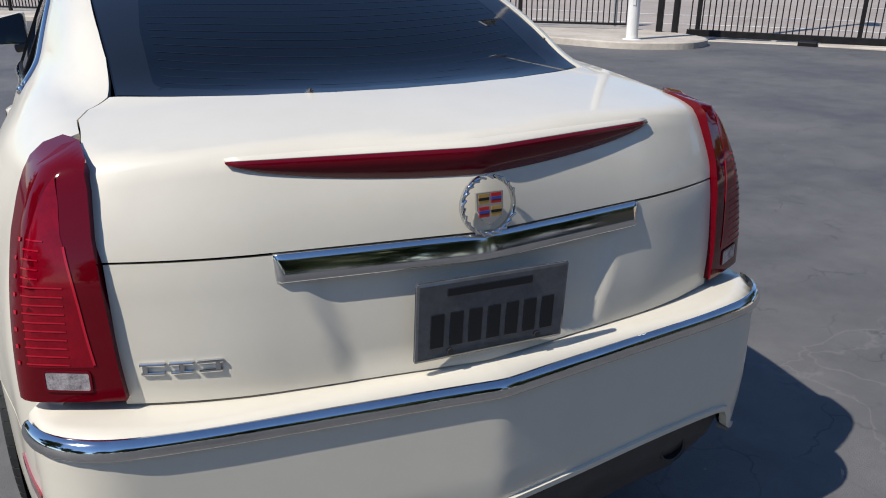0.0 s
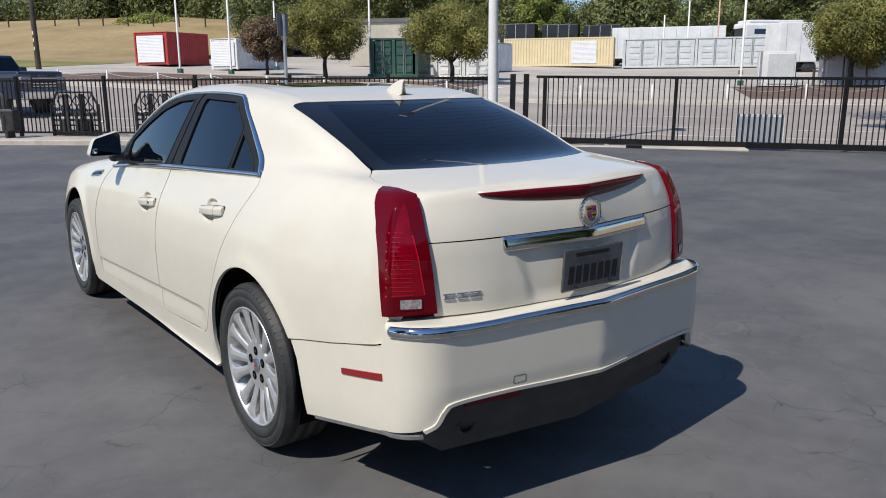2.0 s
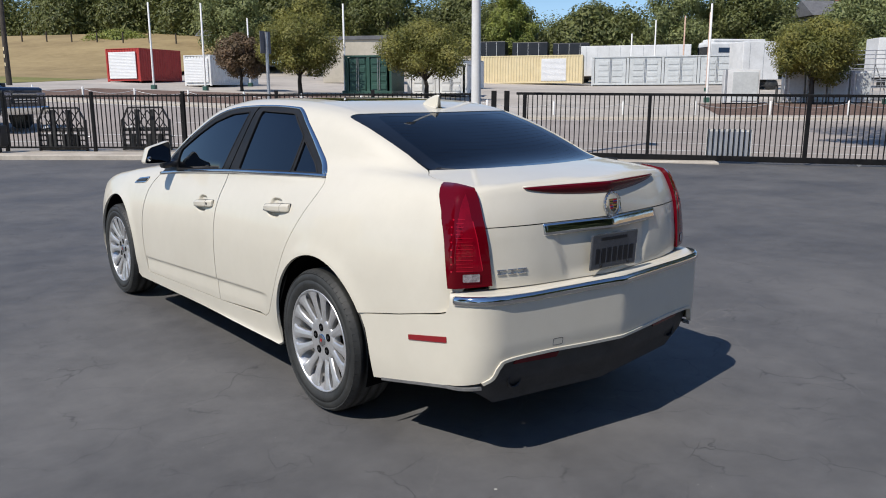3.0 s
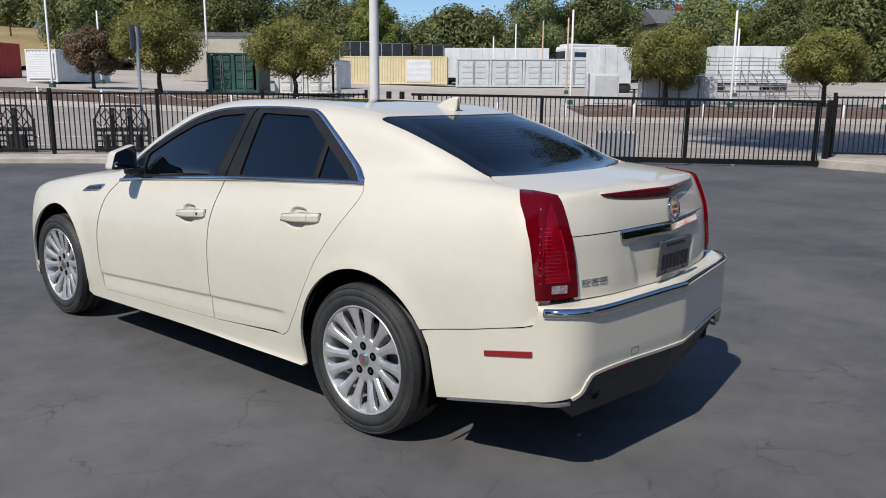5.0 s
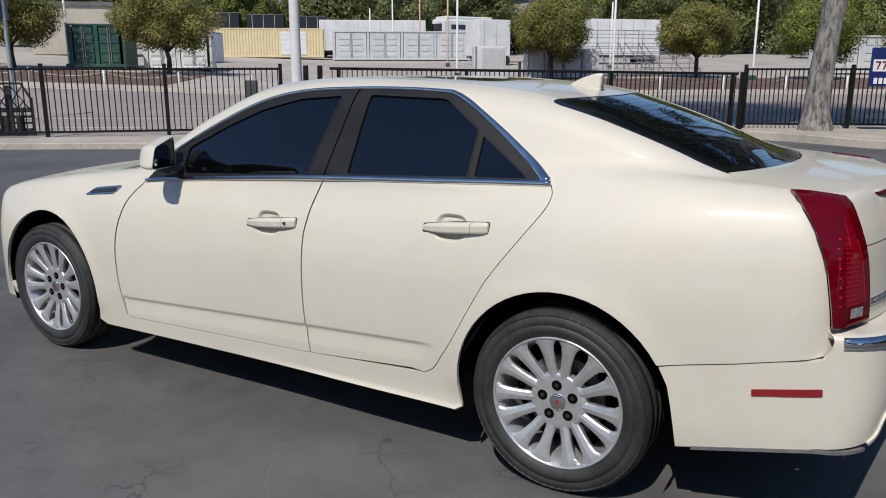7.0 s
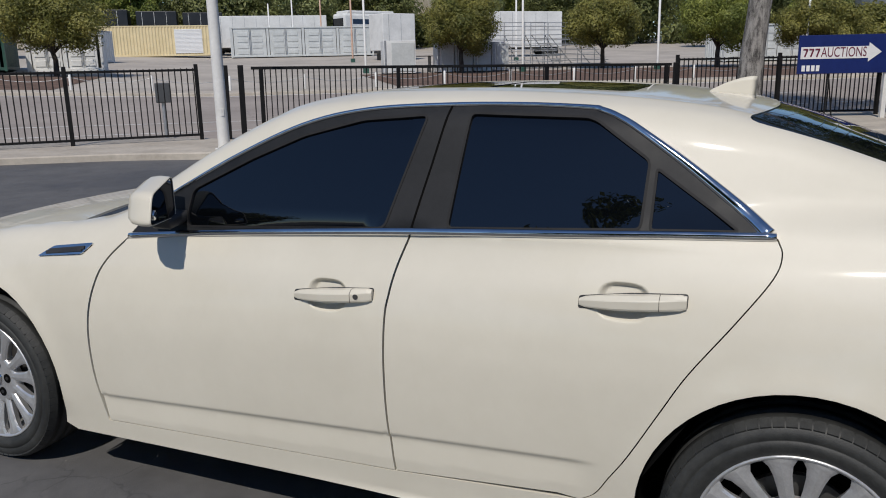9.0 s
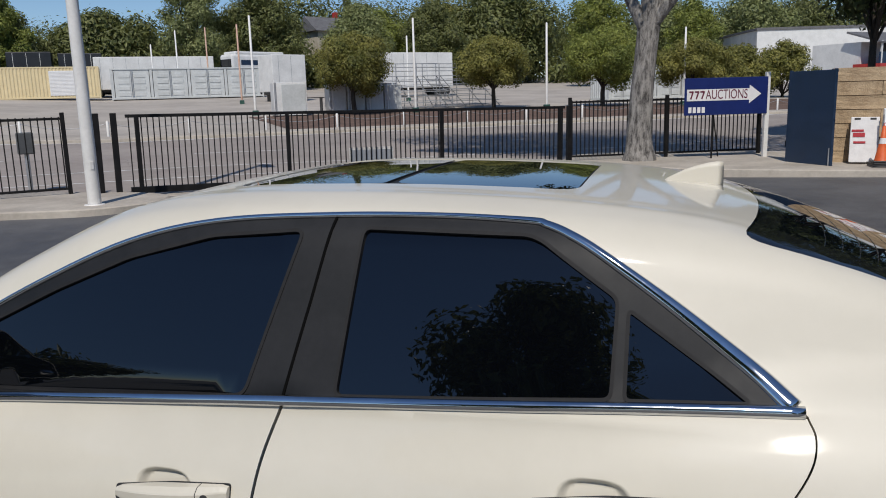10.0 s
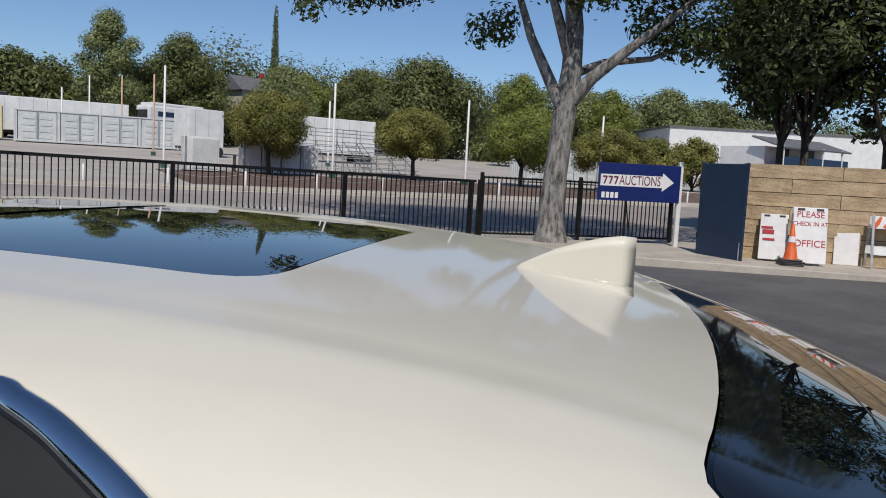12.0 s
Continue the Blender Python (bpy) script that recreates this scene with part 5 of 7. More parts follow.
for us in ([-36, -30, -24, -18, -12, -9.5], [4.6, 8, 12, 20, 28, 36, 45]):
    sheet("mulch_bed", us, [30.62, 33, 36, 39, 42, 45.0], MULCH, "brown bark mulch bed under street trees", "planting", 0.035)
for n, w in ((17.0, 0.11), (19.2, 0.11), (29.0, 0.25)):
    sheet("road_line", [u for u in LONG if -60 < u < 100], [n - w / 2, n + w / 2], LINE_WHITE, "long worn white road line", "road line", 0.018)
for k in range(14):
    u = -40 + k * 8.0
    sheet("lane_dash", [u, u + 1, u + 2, u + 3], [22.9, 23.02], LINE_WHITE, "short worn white lane dash", "road line", 0.018)


def kerb(name, us, n0, n1, h, label):
    bm = bmesh.new()
    rows = []
    for u in us:
        rows.append([bm.verts.new(street(u, n, z)) for n, z in ((n0, -0.02), (n0 + 0.02, h - 0.02), (n0 + 0.05, h), (n1, h), (n1, -0.02))])
    for a, b in zip(rows, rows[1:]):
        for i in range(4):
            bm.faces.new((a[i], a[i + 1], b[i + 1], b[i]))
    bmesh.ops.recalc_face_normals(bm, faces=bm.faces)
    return tagged(part(name, bm, CONCRETE), label, "kerb", kind="structure")


kerb("far_kerb", LONG, 29.2, 30.6, 0.14, "pale concrete kerb and walk across the street")


def slab(name, outline, h, material, label, category="kerb", z=0.0):
    """A raised slab with a rounded edge from a plan outline."""
    bm = bmesh.new()
    area = sum(a[0] * b[1] - b[0] * a[1] for a, b in zip(outline, outline[1:] + outline[:1]))
    pts = outline if area > 0 else outline[::-1]
    rings = [[bm.verts.new((x, y, zz)) for x, y in ring] for ring, zz in ((pts, z - 0.16), (inset(pts, 0.015), z + h - 0.02), (inset(pts, 0.045), z + h))]
    for a, b in zip(rings, rings[1:]):
        for i in range(len(pts)):
            bm.faces.new((a[i], a[(i + 1) % len(pts)], b[(i + 1) % len(pts)], b[i]))
    bm.faces.new(rings[-1])
    bmesh.ops.recalc_face_normals(bm, faces=bm.faces)
    return tagged(part(name, bm, material), label, category, kind="structure")


FENCE_A, FENCE_B = Vector((-9.0, 29.5, 0)), Vector((9.55, 11.1, 0))
GATE_A, GATE_B = Vector((10.15, 10.25, 0)), Vector((15.95, 2.95, 0))
slab("kerb_left", rounded([(-12.0, 29.0), (1.0, 17.9), (4.4, 14.7), (7.1, 10.7), (7.75, 9.05), (8.85, 8.55), (9.7, 9.0), (9.95, 9.9), (9.75, 12.2), (-10.5, 32.5)], 0.5, 6), 0.12, CONCRETE, "concrete kerb island along the fence")
slab("kerb_right", rounded([(15.85, 3.05), (15.45, 1.6), (14.55, 0.1), (14.3, -2.6), (14.15, -4.4), (14.2, -14), (19.5, -14), (19.5, 2.4), (18.2, 3.2)], 0.45, 6), 0.11, CONCRETE, "concrete sidewalk beneath the big tree")
slab("gate_threshold", [(10.0, 9.75), (10.45, 10.15), (13.1, 6.85), (12.65, 6.45)], 0.015, CONCRETE, "pale concrete strip under the sliding gate", "threshold")

# ---- fences and gate ----
IRON = varied(node_material("black_iron", rough=0.5, Specular_IOR_Level=0.25), (0.005, 0.005, 0.0055), (0.011, 0.0105, 0.011), scale=6, rough=(0.4, 0.65))
GALV = varied(node_material("galvanised_steel", rough=0.45, metal=0.6), (0.32, 0.33, 0.34), (0.52, 0.53, 0.54), scale=5)
WHITE_POLE = varied(node_material("white_painted_pole", rough=0.5), (0.66, 0.65, 0.62), (0.80, 0.79, 0.76), scale=2)


def fence(name, a, b, label, height=1.42, base=0.12, bay=2.4, step=0.105, kind="thing", lower=0.10):
    """An iron picket fence: posts, two rails and square pickets."""
    d = b - a
    length = d.length
    d.normalize()
    f = thing(name, label, "fence", Matrix.Translation((a.x, a.y, base)) @ pose(0, 0, 0, 0, 0, math.degrees(math.atan2(d.y, d.x))))
    n = max(1, round(length / bay))
    post = boxes(((0.075, 0.075, height + 0.06), (0, 0, (height + 0.06) / 2)), bevel=0.006)
    me = bpy.data.meshes.new("post")
    post.to_mesh(me)
    post.free()
    me.materials.append(IRON)
    for i in range(n + 1):
        o = new("post", me)
        o.parent = f
        o.matrix_local = pose(i * length / n, 0, 0)
    for z, h in ((lower, 0.045), (height - 0.05, 0.045)):
        part("rail", boxes(((length, 0.045, h), (length / 2, 0, z)), bevel=0.004), IRON, f)
    pk = boxes(((0.021, 0.021, height - lower - 0.03), (0, 0, (height + lower) / 2)))
    mp = bpy.data.meshes.new("picket")
    pk.to_mesh(mp)
    pk.free()
    mp.materials.append(IRON)
    k = int(length / step)
    for i in range(k):
        o = new("picket", mp)
        o.parent = f
        o.matrix_local = pose((i + 0.5) * length / k, 0, 0)
    return f


fence("picket_fence", FENCE_A, FENCE_B, "black iron picket fence on a concrete kerb", step=0.115)
fence("picket_fence", Vector((16.6, 2.9, 0)), Vector((18.75, -1.45, 0)), "short black iron picket fence behind the big tree", base=0.11)


def sliding_gate():
    d = GATE_B - GATE_A
    length = d.length
    d.normalize()
    g = thing("sliding_gate", "long black iron sliding gate with a grey sign panel", "gate", Matrix.Translation((GATE_A.x, GATE_A.y, 0.02)) @ pose(0, 0, 0, 0, 0.72, math.degrees(math.atan2(d.y, d.x))))
    h = 1.50
    for x in (0.2, 3.0, 6.3, 9.2):
        part("gate_upright", boxes(((0.075, 0.06, h - 0.04), (x, 0, h / 2 + 0.02)), bevel=0.005), IRON, g)
    part("top_rail", boxes(((length, 0.055, 0.06), (length / 2, 0, h - 0.02)), bevel=0.006), IRON, g)
    part("bottom_rail", boxes(((length, 0.065, 0.12), (length / 2, 0, 0.10)), bevel=0.006), IRON, g)
    pk = boxes(((0.021, 0.021, h - 0.15), (0, 0, h / 2 + 0.05)))
    mp = bpy.data.meshes.new("picket")
    pk.to_mesh(mp)
    pk.free()
    mp.materials.append(IRON)
    k = int(length / 0.108)
    for i in range(k):
        o = new("picket", mp)
        o.parent = g
        o.matrix_local = pose((i + 0.5) * length / k, 0, 0)
    sign = part("sign_panel", boxes(((0.86, 0.014, 0.60), (4.74, 0.045, 0.39)), bevel=0.003), varied(node_material("dull_grey_panel", rough=0.5), (0.27, 0.29, 0.32), (0.34, 0.36, 0.39), scale=3), g, "dull grey back of a sign panel")
    part("panel_edge", boxes(((0.96, 0.010, 0.70), (4.74, 0.056, 0.39)), bevel=0.003), LINE_WHITE, sign, "pale edge of the panel")
    for x in (-0.5, -0.2):
        part("guide_post", boxes(((0.11, 0.11, 1.56), (x, -0.16, 0.76)), bevel=0.008), IRON, g, "stout gate guide post")
    part("end_post", boxes(((0.10, 0.10, 1.54), (length + 0.12, 0.0, 0.75)), bevel=0.008), IRON, g, "stout black end post")
    for x in (1.6, 7.4):
        bm = bmesh.new()
        rod(bm, (x, -0.03, 0.05), (x, 0.03, 0.05), 0.05, n=16)
        part("gate_wheel", bm, GALV, g, "small steel gate wheel")
    part("motor_box", boxes(((0.32, 0.26, 0.10), (2.2, -0.35, 0.03)), bevel=0.02), IRON, g, "low black track stop")
    return g


sliding_gate()


def light_pole():
    p = thing("light_pole", "tall white painted steel light pole on the kerb", "light pole", pose(8.25, 9.45, 0.10))
    part("pole", lathe([(0.0, 0.105), (1.0, 0.102), (5.0, 0.085), (9.5, 0.065)], 24, "z"), WHITE_POLE, p, smooth=True)
    part("base_flange", lathe([(0.0, 0.16), (0.03, 0.16), (0.035, 0.11)], 24, "z"), WHITE_POLE, p, smooth=True)
    bm = boxes(((0.06, 0.012, 0.13), (-0.066, -0.083, 0.66), pose(0, 0, 0, 0, 0, -38)), bevel=0.006)
    part("hand_hole_cover", bm, WHITE_POLE, p, "oval hand-hole cover")
    part("luminaire", boxes(((0.7, 0.3, 0.14), (-0.3, -0.25, 9.5), pose(0, 0, 0, 0, 0, 40)), bevel=0.03), GALV, p, "grey lamp head")


light_pole()


# ---- trees ----
BARK = varied(node_material("grey_bark", rough=0.95), (0.055, 0.050, 0.047), (0.33, 0.31, 0.285), scale=3.2, detail=12, low=0.38, high=0.56, bump=1.0, bump_scale=14, stretch=(3, 3, 0.9))
BARK_DARK = varied(node_material("dark_bark", rough=0.95), (0.030, 0.024, 0.020), (0.085, 0.07, 0.055), scale=3, bump=0.9, bump_scale=16, stretch=(3, 3, 0.7))


def leaf_material(name, dark, light, vary=(0.7, 1.32)):
    """Leaves that let part of the light through."""
    m = varied(node_material(name, rough=0.55), dark, light, scale=0.8, island=vary)
    t = m.node_tree
    b = t.nodes["Principled BSDF"]
    thin = t.nodes.new("ShaderNodeBsdfTranslucent")
    t.links.new(b.inputs["Base Color"].links[0].from_socket, thin.inputs["Color"])
    mix = t.nodes.new("ShaderNodeMixShader")
    mix.inputs["Fac"].default_value = 0.32
    t.links.new(b.outputs["BSDF"], mix.inputs[1])
    t.links.new(thin.outputs["BSDF"], mix.inputs[2])
    t.links.new(mix.outputs["Shader"], t.nodes["Material Output"].inputs["Surface"])
    return m


LEAF_OLIVE = leaf_material("olive_leaves", (0.104, 0.120, 0.023), (0.325, 0.299, 0.075))
LEAF_OAK = leaf_material("dark_oak_leaves", (0.068, 0.088, 0.026), (0.221, 0.234, 0.073))
LEAF_LIGHT = leaf_material("light_green_leaves", (0.108, 0.144, 0.026), (0.324, 0.348, 0.074))
LEAF_GREY = leaf_material("grey_green_leaves", (0.120, 0.150, 0.050), (0.312, 0.336, 0.132))
LEAF_RUST = leaf_material("rusty_leaves", (0.10, 0.075, 0.035), (0.26, 0.17, 0.10))
LEAF_SYC = leaf_material("sycamore_leaves", (0.03, 0.05, 0.014), (0.115, 0.142, 0.04))

LEAF_SHADE = leaf_material("dark_shade_leaves", (0.026, 0.038, 0.012), (0.11, 0.135, 0.042), (0.5, 1.6))


def leaf_cloud(name, blobs, count, size, seed, material, parent, label="", droop=0.0, core=0.0):
    """Many small bent leaves, thick towards the outside of overlapping blobs (x, y, z, rx, ry, rz)."""
    rng = np.random.default_rng(seed)
    blobs = np.array(blobs, float)
    vol = blobs[:, 3] * blobs[:, 4] * blobs[:, 5]
    pick = rng.choice(len(blobs), count, p=vol ** 0.6 / (vol ** 0.6).sum())
    d = rng.normal(size=(count, 3))
    d /= np.linalg.norm(d, axis=1, keepdims=True)
    r = rng.uniform(0.25, 1.0, count) ** 0.45 * (1 + 0.025 * rng.normal(size=count))
    inner = rng.uniform(size=count) < core
    r = np.where(inner, rng.uniform(0.0, 0.72, count), r)
    c = blobs[pick, :3] + d * r[:, None] * blobs[pick, 3:]
    c[:, 2] -= droop * rng.uniform(0, 1, count)
    n = d + rng.normal(size=(count, 3)) * 0.38
    n[:, 2] += 0.35
    n /= np.linalg.norm(n, axis=1, keepdims=True)
    t = np.cross(n, rng.normal(size=(count, 3)))
    t /= np.linalg.norm(t, axis=1, keepdims=True)
    b = np.cross(n, t)
    s = size * (rng.uniform(0.5, 1.35, count) * np.where(inner, 1.7, 1.0))[:, None]
    verts = np.stack([c - t * s, c + b * s * 0.42 + n * s * 0.12, c + t * s * 0.9, c - b * s * 0.42 + n * s * 0.12], 1).reshape(-1, 3)
    me = bpy.data.meshes.new(name)
    me.vertices.add(count * 4)
    me.vertices.foreach_set("co", verts.ravel())
    me.loops.add(count * 4)
    me.loops.foreach_set("vertex_index", np.arange(count * 4))
    me.polygons.add(count)
    me.polygons.foreach_set("loop_start", np.arange(count) * 4)
    me.update(calc_edges=True)
    return attach(name, me, material, parent, label, smooth=False)


def limb(bm, points, r0, r1, n=9):
    """A tapered, slightly crooked limb through points."""
    pts = [Vector(p) for p in points]
    rings = []
    for i, p in enumerate(pts):
        d = (pts[min(i + 1, len(pts) - 1)] - pts[max(i - 1, 0)]).normalized()
        q = Vector((0, 0, 1)).rotation_difference(d)
        r = r0[i] if isinstance(r0, list) else r0 + (r1 - r0) * i / (len(pts) - 1)
        rings.append([bm.verts.new(p + q @ Vector((math.cos(2 * math.pi * j / n) * r * (1 + 0.10 * math.sin(3 * j + i)), math.sin(2 * math.pi * j / n) * r, 0))) for j in range(n)])
    for a, b in zip(rings, rings[1:]):
        for j in range(n):
            bm.faces.new((a[j], a[(j + 1) % n], b[(j + 1) % n], b[j]))
    bm.faces.new(rings[-1])
    return bm


def tree(name, label, m, h, spread, trunk_h, seed, leaves, count=2600, leaf=0.16, bark=BARK_DARK, group="", thick=0.028):
    """A round-headed tree: trunk, forking limbs and a clumpy crown."""
    rng = random.Random(seed)
    tr = thing(name, label, "tree", m, group)
    bm = bmesh.new()
    r = thick * h
    limb(bm, [(0, 0, -0.15), (0.02, 0.01, 0.15), (rng.uniform(-0.05, 0.05), rng.uniform(-0.05, 0.05), trunk_h * 0.6), (rng.uniform(-0.1, 0.1), 0, trunk_h)], r * 1.25, r * 0.8)
    blobs = []
    k = 18
    tall = h - trunk_h
    for i in range(k):
        a = 2 * math.pi * i * 0.382 + rng.uniform(-0.25, 0.25)
        up = (i + 0.5) / k
        belly = math.sin(math.pi * min(1, 0.20 + 0.78 * up)) ** 0.6
        s = spread * rng.uniform(0.26, 0.40)
        rad = max(0, spread * belly * rng.uniform(0.80, 1.05) - s)
        z = trunk_h + tall * (0.10 + 0.80 * up) + rng.uniform(-0.05, 0.05) * tall
        sz = min(s * 0.85, tall * 0.24)
        z = min(z, h - sz * 0.9)
        x, y = rad * math.cos(a), rad * math.sin(a)
        blobs.append((x, y, z, s, s, sz))
        if i % 2 == 0:
            limb(bm, [(0, 0, trunk_h * 0.85), (x * 0.4, y * 0.4, trunk_h + (z - trunk_h) * 0.5), (x * 0.85, y * 0.85, z)], r * 0.5, r * 0.12, 6)
    blobs.append((0, 0, trunk_h + tall * 0.5, spread * 0.55, spread * 0.55, tall * 0.34))
    bmesh.ops.recalc_face_normals(bm, faces=bm.faces)
    part("trunk", bm, bark, tr, "forked trunk and limbs", smooth=True)
    leaf_cloud("crown", blobs, count, leaf, seed, leaves, tr, "uneven crown of small leaves", core=0.25)
    return tr


STREET_TREES = [(-20.9, 46.0, 5.4, 2.9, 1, LEAF_OLIVE), (-11.9, 45.0, 5.1, 3.0, 2, LEAF_OLIVE), (10.6, 44.0, 4.9, 2.6, 3, LEAF_OLIVE), (20.6, 46.0, 4.9, 2.6, 4, LEAF_OLIVE), (27.2, 43.3, 5.3, 2.7, 5, LEAF_LIGHT), (33.0, 41.5, 4.5, 2.6, 6, LEAF_OLIVE)]
for u, n, h, s, seed, lm in STREET_TREES:
    tree("street_tree", "round olive-green street tree in a mulch strip", placed(u, n), h - 0.2, s * 1.2, 1.45, seed, lm, 30000, 0.080, group="street trees")
tree("flowering_tree", "small rusty pink flowering street tree", placed(-26.5, 48.5), 4.1, 2.3, 1.2, 11, LEAF_RUST, 14000, 0.10)
tree("round_bush", "dark round bush behind the sign board", placed(47.0, 48.0), 4.6, 2.9, 0.3, 12, LEAF_OLIVE, 12000, 0.12)
tree("round_bush", "dark round bush behind the sign board", placed(41.0, 46.0), 4.1, 2.8, 0.3, 13, LEAF_OLIVE, 12000, 0.12)

FAR_TREES = [(-49, 90, 11.5, 5.5, LEAF_GREY), (-37, 86, 9.5, 4.8, LEAF_OLIVE), (-44, 104, 17.5, 8, LEAF_OAK), (-58, 112, 16.5, 8.5, LEAF_OAK), (-4.0, 100, 9.5, 8.0, LEAF_OAK), (-16, 98, 10, 6, LEAF_OAK), (5.5, 95, 15.2, 4.6, LEAF_GREY), (13.6, 97, 13.2, 5.6, LEAF_OAK), (24.8, 94, 10.6, 5.2, LEAF_GREY), (39, 105, 12.0, 5.5, LEAF_OAK), (52, 110, 15.5, 9.5, LEAF_OAK), (45, 118, 13, 8, LEAF_OLIVE), (53.3, 85, 12.0, 5.0, LEAF_LIGHT), (63.6, 80, 10.8, 4.4, LEAF_LIGHT), (78, 104, 12.5, 7.5, LEAF_GREY), (95, 104, 14.5, 8.5, LEAF_GREY), (-30, 95, 14.5, 6.2, LEAF_OAK), (-14, 94, 11.5, 3.6, LEAF_LIGHT), (-22, 104, 11.5, 6.5, LEAF_OAK), (-40, 96, 14, 6.5, LEAF_OAK), (-52, 102, 18.5, 8.5, LEAF_GREY), (-66, 116, 17.5, 9.5, LEAF_OAK), (-82, 124, 17.5, 10.5, LEAF_OAK), (-100, 128, 18.5, 11.5, LEAF_OAK), (33, 112, 11, 6, LEAF_LIGHT), (-75, 104, 5.5, 6.5, LEAF_LIGHT), (15, 106, 11, 7, LEAF_GREY), (112, 110, 14, 9, LEAF_OAK)]
for i, (u, n, h, s, lm) in enumerate(FAR_TREES):
    tree("far_tree", "broad dark evergreen tree on the far hillside", placed(u, n), h, s * 1.08, h * 0.10, 40 + i, lm, 19000, max(0.17, 0.036 * s), group="far trees")
cyp = thing("cypress_tree", "tall narrow dark cypress tree", "tree", placed(25.6, 101))
bm = bmesh.new()
limb(bm, [(0, 0, -0.2), (0, 0, 8), (0, 0, 16)], 0.3, 0.05)
part("trunk", bm, BARK_DARK, cyp, "straight trunk", smooth=True)
leaf_cloud("crown", [(0, 0, 1.6 + i * 1.4, 1.15 - 0.078 * i, 1.15 - 0.078 * i, 1.5) for i in range(12)], 9000, 0.14, 77, LEAF_OAK, cyp, "dense narrow crown")

# woods on the far slope, too many to count
wood_rng = random.Random(5)
blobs = []
for i in range(240):
    u = -150 + 330 * i / 239 + wood_rng.uniform(-3, 3)
    n = wood_rng.uniform(114, 152)
    p = street(u, n)
    hh = wood_rng.uniform(9.0, 12.0) + (5.4 if u > 22 else 2.2 if u > 3 else 6.0 if u < -34 else 0)
    blobs.append((p.x, p.y, p.z + hh * 0.45, wood_rng.uniform(3.5, 6.5), wood_rng.uniform(3.5, 6.5), hh * 0.52))
for i in range(110):
    u = -30 + 200 * i / 109 + wood_rng.uniform(-2, 2)
    p = street(u, wood_rng.uniform(103, 112))
    hh = wood_rng.uniform(3.0, 5.5)
    blobs.append((p.x, p.y, p.z + hh * 0.4, 2.6, 2.6, hh * 0.6))
tagged(leaf_cloud("woods", blobs, 330000, 0.33, 9, LEAF_OAK, None, core=0.3), "continuous dark green woods on the hillside", "woods", kind="stuff")


